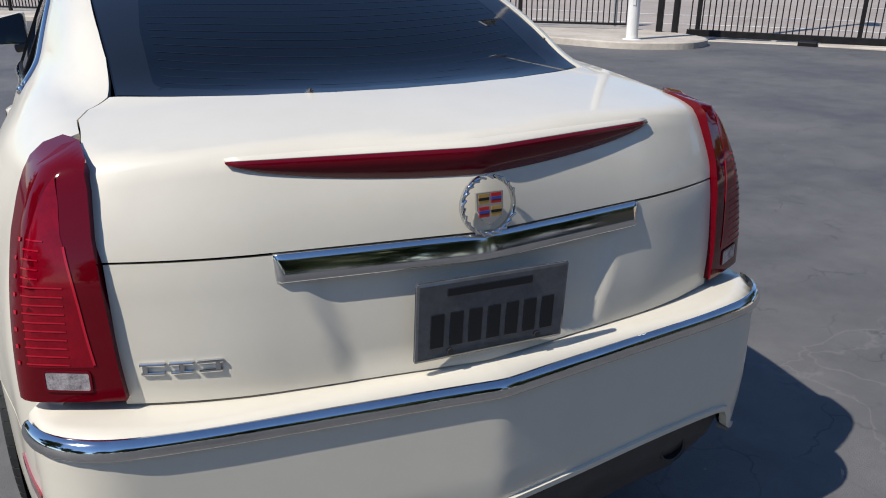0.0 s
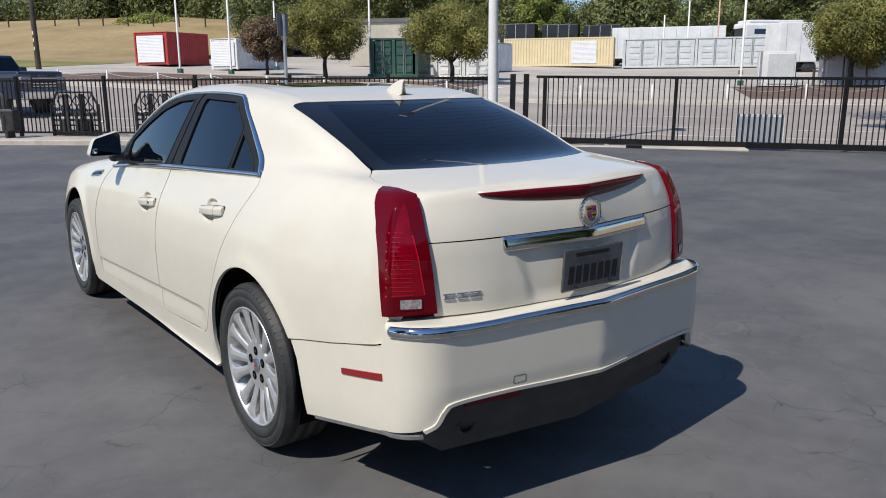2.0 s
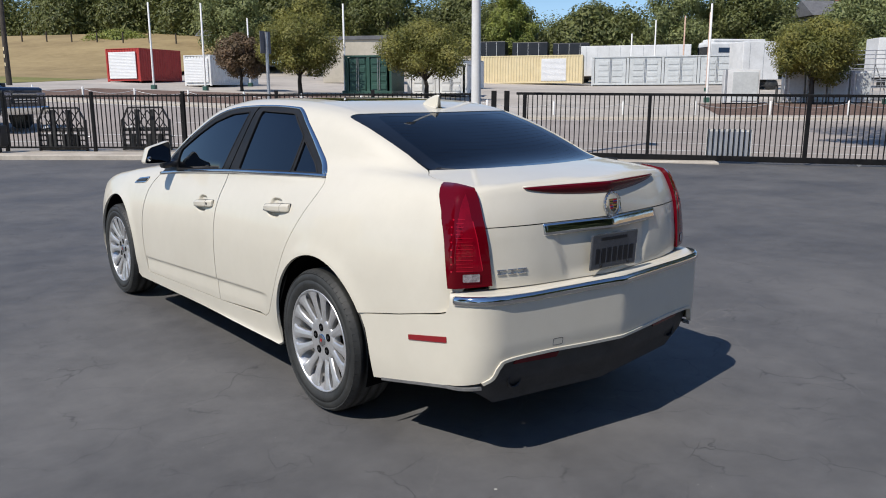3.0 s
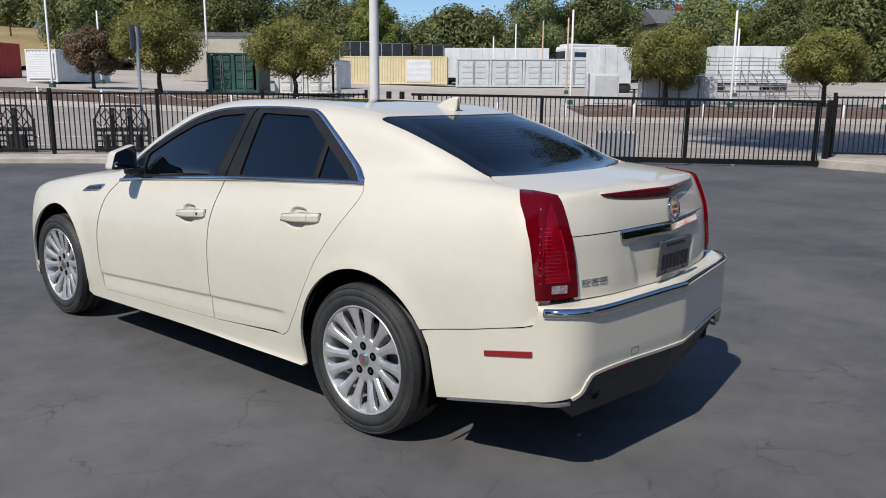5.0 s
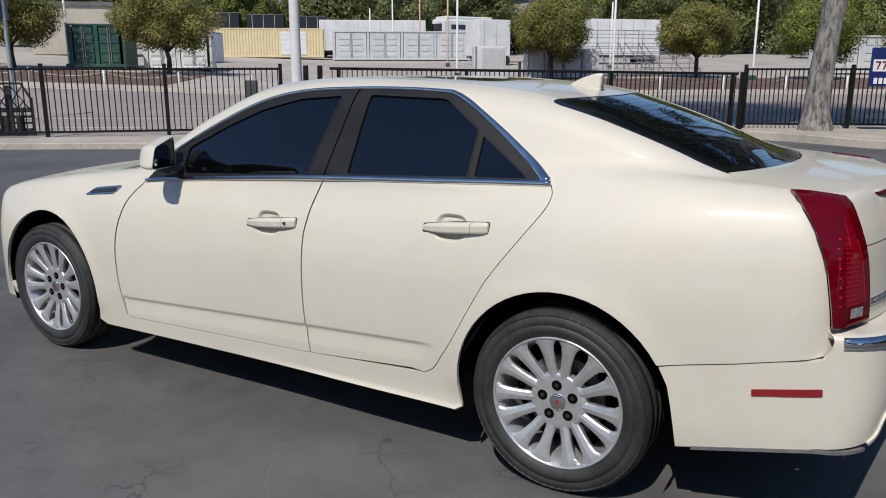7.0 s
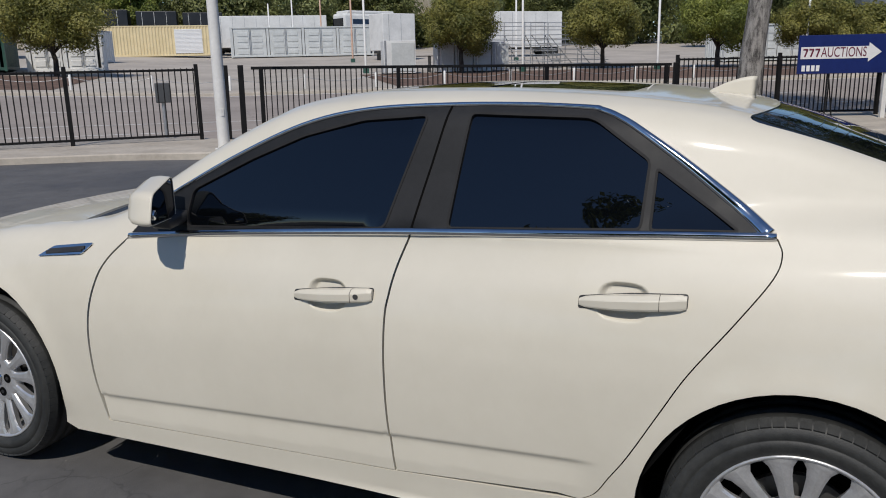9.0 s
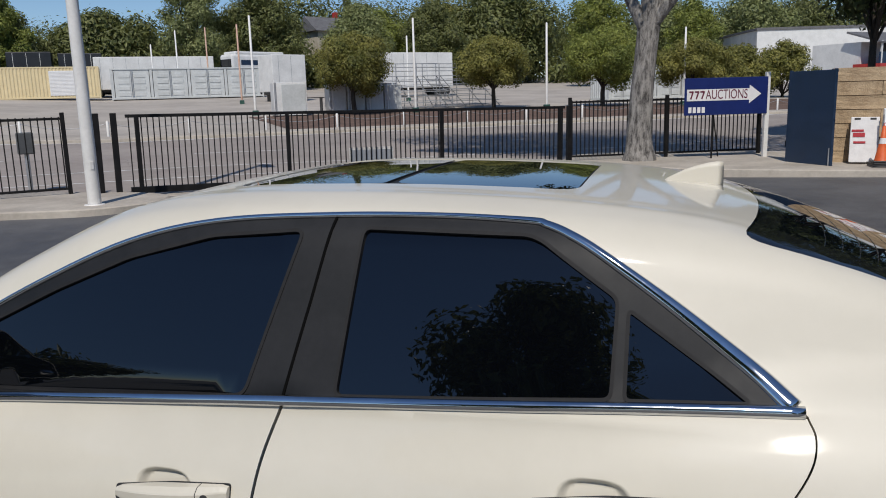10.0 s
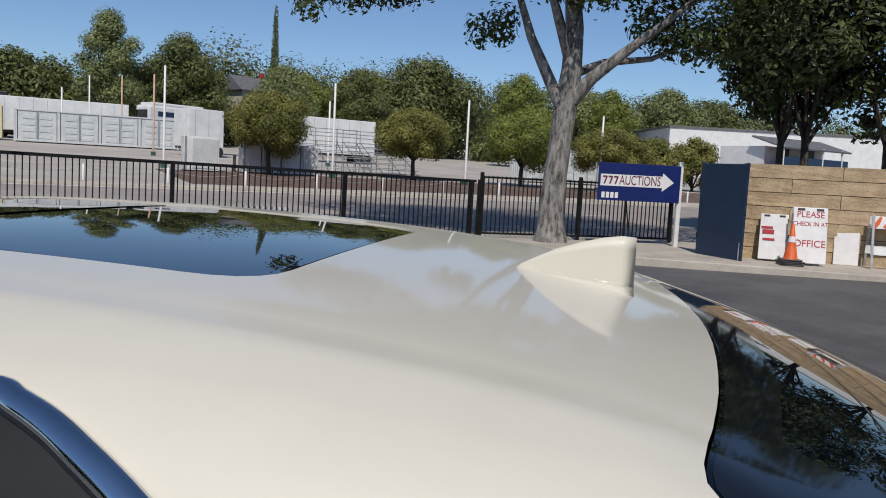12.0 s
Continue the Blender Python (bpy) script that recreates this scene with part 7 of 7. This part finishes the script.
for x in (-0.55, 0.1, 0.6):
    part("foot", boxes(((0.08, 0.30, 0.56), (x, 0, 0.28)), bevel=0.015), FORK_BLACK, hitch)

# ---- across the street ----
def corrugated(length, height, pitch=0.28, depth=0.05):
    """A corrugated wall in the x-z plane, facing -y."""
    bm = bmesh.new()
    n = max(2, int(length / pitch))
    rows = []
    for i in range(n):
        for f, y in ((0.0, 0), (0.30, 0), (0.5, -depth), (0.80, -depth)):
            x = (i + f) * length / n
            rows.append((bm.verts.new((x, y, 0)), bm.verts.new((x, y, height))))
    rows.append((bm.verts.new((length, 0, 0)), bm.verts.new((length, 0, height))))
    for a, b in zip(rows, rows[1:]):
        bm.faces.new((a[0], b[0], b[1], a[1]))
    return bm


def container(m, length, depth, height, paint, label, front="plain", side_doors=0):
    """A shipping container, its long front along x facing -y."""
    c = thing("shipping_container", label, "container", m)
    part("floor_frame", boxes(((length, depth, 0.16), (0, 0, 0.14)), bevel=0.01), paint, c)
    part("roof_sheet", boxes(((length - 0.05, depth - 0.05, 0.06), (0, 0, height - 0.03)), bevel=0.01), paint, c)
    for x in (-length / 2 + 0.07, length / 2 - 0.07):
        for y in (-depth / 2 + 0.07, depth / 2 - 0.07):
            part("corner_post", boxes(((0.15, 0.15, height), (x, y, height / 2)), bevel=0.01), paint, c)
    for y in (-depth / 2 + 0.05, depth / 2 - 0.05):
        part("top_rail", boxes(((length, 0.10, 0.12), (0, y, height - 0.06)), bevel=0.01), paint, c)
    if side_doors:
        dw = (length - 0.3) / side_doors
        for i in range(side_doors):
            x = -length / 2 + 0.15 + (i + 0.5) * dw
            d = part("side_door", boxes(((dw - 0.34, 0.05, height - 0.34), (x, -depth / 2 + 0.10, height / 2 + 0.04)), bevel=0.008), paint, c)
            part("front_post", boxes(((0.24, 0.10, height - 0.3), (x - dw / 2, -depth / 2 + 0.06, height / 2)), bevel=0.02), paint, c)
            for k in range(4):
                for s in (-1, 1):
                    part("door_panel", boxes(((dw * 0.29, 0.05, 0.34), (x + s * dw * 0.20, -depth / 2 + 0.06, 0.52 + k * 0.56)), bevel=0.012), paint, d)
            for s in (-0.06, 0.06):
                bm = bmesh.new()
                rod(bm, (x + s, -depth / 2 - 0.01, 0.26), (x + s, -depth / 2 - 0.01, height - 0.16), 0.022, n=8)
                part("lock_bar", bm, GALV, d, "steel lock bar")
    else:
        w = part("front_wall", corrugated(length - 0.2, height - 0.3), paint, c)
        w.matrix_local = pose(-length / 2 + 0.1, -depth / 2 + 0.06, 0.2)
    w = part("back_wall", corrugated(length - 0.2, height - 0.3), paint, c)
    w.matrix_local = pose(length / 2 - 0.1, depth / 2 - 0.06, 0.2, 0, 0, 180)
    for sx in (-1, 1):
        w = part("end_wall", corrugated(depth - 0.2, height - 0.3), paint, c)
        w.matrix_local = pose(sx * (length / 2 - 0.06), sx * (-depth / 2 + 0.1), 0.2, 0, 0, 90 * sx)
    return c


ROLLER_WHITE = varied(node_material("white_roller_slats", rough=0.5), (0.70, 0.70, 0.69), (0.78, 0.78, 0.77), scale=0.8)


def roller_door(parent, x, y, z, w, h, turn=0):
    d = part("roller_door", boxes(((w, 0.04, h), (0, 0, h / 2)), bevel=0.005), ROLLER_WHITE, parent, "white roll-up door")
    d.matrix_local = pose(x, y, z, 0, 0, turn)
    for i in range(int(h / 0.12)):
        part("slat", boxes(((w - 0.03, 0.02, 0.07), (0, -0.024, 0.06 + i * 0.12)), bevel=0.006), ROLLER_WHITE, d)


C_GREY = varied(node_material("pale_grey_steel", rough=0.5), (0.47, 0.49, 0.48), (0.60, 0.62, 0.61), scale=1.2)
C_YELLOW = varied(node_material("cream_yellow_steel", rough=0.5), (0.64, 0.53, 0.31), (0.74, 0.62, 0.38), scale=1.0)
C_RED = varied(node_material("bright_red_steel", rough=0.5), (0.36, 0.03, 0.025), (0.46, 0.045, 0.035), scale=1.0)
C_GREEN = varied(node_material("dark_green_steel", rough=0.5), (0.020, 0.065, 0.050), (0.035, 0.10, 0.075), scale=1.2)
C_WHITE = varied(node_material("off_white_steel", rough=0.5), (0.62, 0.62, 0.60), (0.76, 0.76, 0.74), scale=1.0)
BEIGE = varied(node_material("beige_stucco", rough=0.9), (0.42, 0.38, 0.30), (0.52, 0.47, 0.38), scale=0.8)
C_BLACK = varied(node_material("black_trailer_skin", rough=0.4), (0.010, 0.011, 0.014), (0.02, 0.022, 0.026), scale=1.0)

container(placed(3.7, 79), 13.8, 2.6, 2.85, C_GREY, "long pale grey container with double side doors", side_doors=4)
y = container(placed(-9.6, 79), 11.0, 2.6, 2.85, C_YELLOW, "cream yellow corrugated container with a roll-up door")
roller_door(y, 2.6, -1.30, 0.3, 2.5, 2.2)
r = container(placed(-40.9, 58.5, 0, 82), 5.2, 3.6, 2.75, C_RED, "bright red corrugated container with a white roll-up door")
roller_door(r, -2.66, 0.0, 0.25, 2.9, 2.2, -90)
w = container(placed(-31.8, 55.5, 0, 80), 6.0, 2.6, 2.35, C_WHITE, "white steel storage shed with a roll-up door")
roller_door(w, -3.06, 0.0, 0.25, 2.2, 1.85, -90)
container(placed(-17.0, 50.5, 0, 8), 3.2, 6.0, 2.6, C_GREEN, "dark green container with barred end doors", side_doors=2)
container(placed(-12.4, 51.0, 0, 4), 4.2, 2.6, 2.2, C_WHITE, "white steel box with double doors", side_doors=2)
container(placed(-13.7, 63.0, 0, -20), 2.4, 4.6, 2.4, C_WHITE, "pale corrugated container end")
container(placed(36.0, 52.0, 0, 0), 7.0, 2.6, 2.7, C_GREY, "pale grey container behind the sign board", side_doors=3)


def trailer(m, length, height, paint, label):
    t = thing("box_trailer", label, "trailer", m)
    part("box", boxes(((length, 2.4, height - 0.8), (0, 0, 0.8 + (height - 0.8) / 2)), bevel=0.05), paint, t)
    part("chassis", boxes(((length, 1.0, 0.2), (0, 0, 0.68)), bevel=0.02), BLACK_TRIM, t)
    for x in (length * 0.30, length * 0.40):
        for s in (-1, 1):
            wl = part("wheel", lathe([(-0.12, 0.0), (-0.13, 0.38), (-0.09, 0.42), (0.09, 0.42), (0.13, 0.38), (0.12, 0.0)], 20, "y"), RUBBER, t, "black tyre", smooth=True)
            wl.matrix_local = pose(x, s * 0.95, 0.42)
    for k in range(int(length / 1.2)):
        part("side_seam", boxes(((0.03, 0.01, height - 0.95), (-length / 2 + 0.6 + k * 1.2, -1.205, 0.85 + (height - 0.95) / 2))), C_WHITE if paint is not C_WHITE else GALV, t)
    part("landing_leg", boxes(((0.12, 1.4, 0.75), (-length * 0.36, 0, 0.38)), bevel=0.02), BLACK_TRIM, t)


trailer(placed(1.0, 86), 11.5, 4.0, C_WHITE, "long white box trailer behind the containers")
trailer(placed(-6.0, 88), 4.0, 4.3, C_BLACK, "black box trailer behind the containers")
trailer(placed(-10.6, 88), 4.0, 4.3, C_BLACK, "black box trailer behind the containers")
trailer(placed(-15.4, 88), 4.0, 4.3, C_BLACK, "black box trailer behind the containers")
trailer(placed(10.6, 67, 0, 20), 3.2, 3.85, C_WHITE, "white box truck body parked in the lot")
trailer(placed(23.6, 70, 0, 8), 7.0, 4.0, C_WHITE, "white box trailer behind the bleachers")


def motorhome(m):
    t = thing("motorhome", "white motorhome with a dark windscreen", "motorhome", m)
    part("body", boxes(((6.5, 2.4, 3.2), (0, 0, 2.55)), bevel=0.25), C_WHITE, t)
    part("roof_pod", boxes(((6.0, 2.2, 0.35), (0.2, 0, 4.25)), bevel=0.12), C_WHITE, t)
    part("windscreen", boxes(((0.08, 2.0, 1.1), (-3.26, 0, 3.1)), bevel=0.04), GLASS, t, "dark windscreen")
    part("stripe", boxes(((5.0, 0.02, 0.5), (0.3, -1.205, 3.3))), NAVY, t, "dark side stripe")
    for x in (-2.0, 2.0):
        for s in (-1, 1):
            wl = part("wheel", lathe([(-0.12, 0.0), (-0.12, 0.42), (0.12, 0.42), (0.12, 0.0)], 20, "y"), RUBBER, t, "black tyre", smooth=True)
            wl.matrix_local = pose(x, s * 1.0, 0.42)
    part("skirt", boxes(((6.3, 2.3, 0.5), (0, 0, 0.8)), bevel=0.05), C_WHITE, t)


motorhome(placed(10.8, 85, 0, 25))


def cabinet(m, w, h, label):
    c = thing("storage_cabinet", label, "cabinet", m)
    part("body", boxes(((w, 1.1, h), (0, 0, h / 2 + 0.08)), bevel=0.02), C_WHITE, c)
    part("door", boxes(((w * 0.72, 0.04, h * 0.88), (w * 0.10, -0.57, h / 2 + 0.08)), bevel=0.01), C_GREY, c, "pale grey door")
    part("plinth", boxes(((w - 0.1, 1.0, 0.10), (0, 0, 0.05))), BLACK_TRIM, c)
    part("end_trim", boxes(((0.12, 1.14, h), (-w / 2 + 0.1, 0, h / 2 + 0.08)), bevel=0.01), GALV, c)


cabinet(placed(6.9, 44.6), 1.9, 1.85, "white steel cabinet in the lot")
for i in range(4):
    cabinet(placed(9.8 + i * 1.15, 45.2), 1.05, 1.7, "white steel cabinet in a row")
table = thing("folding_table", "dark folding table between the cabinets", "table", placed(8.6, 46.0))
part("top", boxes(((1.3, 0.7, 0.05), (0, 0, 1.0)), bevel=0.01), BLACK_TRIM, table)
for x in (-0.5, 0.5):
    part("leg", boxes(((0.05, 0.6, 1.0), (x, 0, 0.5))), BLACK_TRIM, table)


def bleacher(m, label):
    b = thing("bleacher", label, "bleacher", m)
    for i in range(6):
        part("seat_plank", boxes(((4.6, 0.26, 0.045), (0, i * 0.55, 0.45 + i * 0.36)), bevel=0.006), GALV, b)
        part("foot_plank", boxes(((4.6, 0.26, 0.04), (0, i * 0.55 - 0.28, 0.20 + i * 0.36)), bevel=0.006), GALV, b)
    for x in (-2.2, -0.75, 0.75, 2.2):
        bm = bmesh.new()
        rod(bm, (x, -0.3, 0.05), (x, 3.0, 2.3), 0.03, n=6)
        rod(bm, (x, 3.0, 0.0), (x, 3.0, 3.1), 0.03, n=6)
        rod(bm, (x, -0.3, 0.03), (x, 3.0, 0.03), 0.03, n=6)
        rod(bm, (x, 1.4, 0.03), (x, 1.4, 1.3), 0.025, n=6)
        part("frame", bm, GALV, b)
    for z in (2.6, 2.85, 3.1):
        bm = bmesh.new()
        rod(bm, (-2.3, 3.0, z), (2.3, 3.0, z), 0.025, n=6)
        part("back_rail", bm, GALV, b)


bleacher(placed(16.3, 48.0), "galvanised steel bleacher in the lot")
bleacher(placed(20.8, 50.0, 0, 12), "low galvanised bleacher in the lot")


def thin_pole(u, n, h, label="slim white flag pole in the lot", r=0.075, mat=None):
    p = thing("flag_pole", label, "pole", placed(u, n), "slim poles")
    part("shaft", lathe([(0.0, r), (h, r * 0.8), (h + 0.04, 0.0)], 12, "z"), mat or WHITE_POLE, p, smooth=True)
    part("foot", boxes(((0.34, 0.34, 0.34), (0, 0, 0.15)), bevel=0.04), C_GREEN, p, "dark painted footing")


for u, n, h in ((5.3, 47.0, 5.8), (14.3, 43.6, 5.5), (22.4, 42.1, 5.2), (31.5, 40.5, 4.9), (-32.6, 47.0, 6.0), (-28.85, 47.6, 6.0), (-29.6, 56.0, 5.4), (-18.2, 47.4, 6.0)):
    thin_pole(u, n, h)
RUST = varied(node_material("rusty_pink_pole", rough=0.7), (0.45, 0.26, 0.18), (0.62, 0.44, 0.34), scale=3)
for u, n, h in ((6.7, 64, 6.2), (5.7, 80, 6.7), (2.9, 80, 6.4), (19.5, 60, 5.2), (0.6, 80, 5.1)):
    thin_pole(u, n, h, "slim rusty pole in the lot", 0.08, RUST if 5 < u < 7 else WHITE_POLE)

# low bollards with a chain along the mulch
for i in range(22):
    u = -30 + i * 3.05
    b = thing("low_bollard", "short white bollard beside the mulch", "bollard", placed(u, 32.0, 0.02), "low bollards")
    part("stake", lathe([(0.0, 0.05), (0.62, 0.05), (0.66, 0.0)], 10, "z"), WHITE_POLE, b, smooth=True)
for i in range(21):
    u = -30 + i * 3.05
    cu = bpy.data.curves.new("chain", "CURVE")
    cu.dimensions, cu.bevel_depth = "3D", 0.012
    sp = cu.splines.new("POLY")
    sp.points.add(8)
    for j in range(9):
        t = j / 8
        p = street(u + 3.05 * t, 32.0, 0.56 - 0.8 * t * (1 - t))
        sp.points[j].co = (*p, 1)
    cu.materials.append(GALV)
    tagged(new("bollard_chain", cu), "slack pale chain between the bollards", "chain", "bollard chains")

# street sign, utility pole, walls and buildings
s = thing("street_sign", "street sign on a grey post, seen from behind", "sign", pose(8.45, 19.5, 0.12, 0, 0, 22))
part("post", boxes(((0.07, 0.07, 3.3), (0, 0, 1.6))), GALV, s)
part("plate", boxes(((0.46, 0.02, 0.66), (0, 0.05, 2.95)), bevel=0.004), varied(node_material("dull_sign_back", rough=0.5), (0.10, 0.10, 0.11), (0.15, 0.15, 0.16), scale=2), s, "dull back of the sign plate")
s = thing("street_sign", "small sign box on a post behind the fence", "sign", pose(10.17, 12.62, 0.0))
part("post", boxes(((0.06, 0.06, 0.9), (0, 0, 0.45))), GALV, s)
part("box", boxes(((0.30, 0.14, 0.42), (0, 0, 1.02), pose(0, 0, 0, 0, 0, -40)), bevel=0.02), varied(node_material("grey_meter_box", rough=0.5), (0.07, 0.075, 0.08), (0.10, 0.105, 0.11), scale=3), s, "grey box")
up = thing("utility_pole", "dark wooden utility pole beside the field", "utility pole", placed(-43.5, 45.5))
bm = bmesh.new()
limb(bm, [(0, 0, -0.2), (0.0, 0, 4), (0.05, 0, 9.5)], 0.20, 0.15, 12)
part("shaft", bm, BARK_DARK, up, smooth=True)
for z in (1.5, 2.1, 2.6):
    part("tag", boxes(((0.10, 0.02, 0.25), (0, -0.20, z))), C_YELLOW, up, "small yellow tag")


def grass_rise(u, n):
    k = min(1, max(0, (n - 66) / 50))
    e = min(1, max(0, (-u - 34) / 20))
    return 5.2 * k * k * (3 - 2 * k) * e


sheet("dry_field", [-160, -130, -110, -95, -85, -75, -65, -58, -52, -48], [60, 66, 72, 78, 84, 90, 98, 106, 116, 130], DRY_GRASS, "golden dry grass field on a slope", "field", 0.03, grass_rise)
sheet("grass_edge", [-160, -130, -110, -95, -85, -75, -65, -58, -52, -47], [48, 52, 56, 60.2], GREEN_GRASS, "greener grass at the field's foot", "field", 0.03)
for i in range(12):
    u = -95 + i * 4.2
    f = thing("field_post", "weathered wooden post in the dry field", "post", placed(u, 97, grass_rise(u, 97)), "field posts")
    part("stake", boxes(((0.16, 0.16, 1.5), (0, 0, 0.7)), bevel=0.02), BARK_DARK, f)


def building(name, m, size, wall, roof, label, windows=(), overhang=0.3):
    b = thing(name, label, "building", m)
    w, d, h = size
    part("wall", boxes(((w, d, h), (0, 0, h / 2))), wall, b)
    part("roof", boxes(((w + overhang, d + overhang, 0.35), (0, 0, h + 0.15)), bevel=0.03), roof, b, "flat dark roof edge")
    for x, z, ww, hh in windows:
        o = part("window", boxes(((ww, 0.06, hh), (x, -d / 2 - 0.01, z)), bevel=0.01), C_WHITE, b, "window frame")
        part("pane", boxes(((ww - 0.16, 0.04, hh - 0.16), (x, -d / 2 - 0.04, z))), GLASS, o, "dark pane")
    return b


SLATE = varied(node_material("grey_roofing", rough=0.8), (0.10, 0.10, 0.105), (0.16, 0.16, 0.165), scale=2)
building("warehouse", placed(111, 86, -1.2, -24), (56, 20, 8.4), C_WHITE, SLATE, "long white warehouse behind the trees")
building("stucco_building", placed(-24.6, 70, 0, 6), (6.5, 6, 3.9), BEIGE, SLATE, "low beige stucco building behind the lot")
building("retaining_wall", placed(-30.0, 92, 0, 0), (26, 0.6, 2.0), BEIGE, BEIGE, "low beige boundary wall behind the trailers", overhang=0.05)


def porch_building(m):
    b = thing("porch_building", "small building with a blue railed porch beyond the wall", "building", m)
    part("wall", boxes(((9, 5, 3.0), (0, 2.5, 2.5))), C_WHITE, b, "pale wall")
    part("deck", boxes(((10, 2.6, 0.3), (0, -1.0, 1.95))), C_RED, b, "red-edged deck")
    part("railing", boxes(((10, 0.08, 0.95), (0, -2.2, 2.58))), NAVY, b, "solid blue railing")
    bm = boxes(((10.3, 3.6, 0.16), (0, -0.7, 4.35), pose(0, 0, 0, 17, 0, 0)), bevel=0.02)
    part("roof", bm, SLATE, b, "grey pitched porch roof")
    for x in (-4.8, -2.0, 1.0, 4.0):
        part("porch_post", boxes(((0.14, 0.14, 3.0), (x, -2.2, 2.5))), C_WHITE, b)
    for x in (-1.5, 2.4):
        part("doorway", boxes(((0.95, 0.06, 2.1), (x, -0.03, 3.05))), BLACK_TRIM, b, "dark doorway")


porch_building(placed(62.7, 51.0, 0.4, 4))


def house(m, label):
    b = thing("house", label, "house", m)
    part("wall", boxes(((6, 5, 3.2), (0, 0, 1.6))), BEIGE, b)
    bm = bmesh.new()
    vs = [bm.verts.new(p) for p in ((-3.5, -3, 3.1), (3.5, -3, 3.1), (3.5, 3, 3.1), (-3.5, 3, 3.1), (-3.5, 0, 5.2), (3.5, 0, 5.2))]
    for f in ((0, 1, 5, 4), (2, 3, 4, 5), (1, 2, 5), (3, 0, 4), (3, 2, 1, 0)):
        bm.faces.new([vs[i] for i in f])
    bmesh.ops.recalc_face_normals(bm, faces=bm.faces)
    roof = part("roof", bm, SLATE, b, "grey gabled roof")
    part("chimney", boxes(((0.6, 0.6, 1.6), (2.0, 0.5, 5.2))), C_RED, roof, "brick-red chimney")
    for x in (-1.5, 1.2):
        o = part("window", boxes(((1.2, 0.08, 1.2), (x, -2.52, 1.8))), C_WHITE, b, "white window frame")
        part("pane", boxes(((1.0, 0.06, 1.0), (x, -2.56, 1.8))), GLASS, o, "dark pane")


house(placed(25.0, 111, 4.4, 20), "small grey-roofed house among the hillside trees")
house(placed(-55.0, 100, 1.5, 0), "pale house among the trees above the lot")
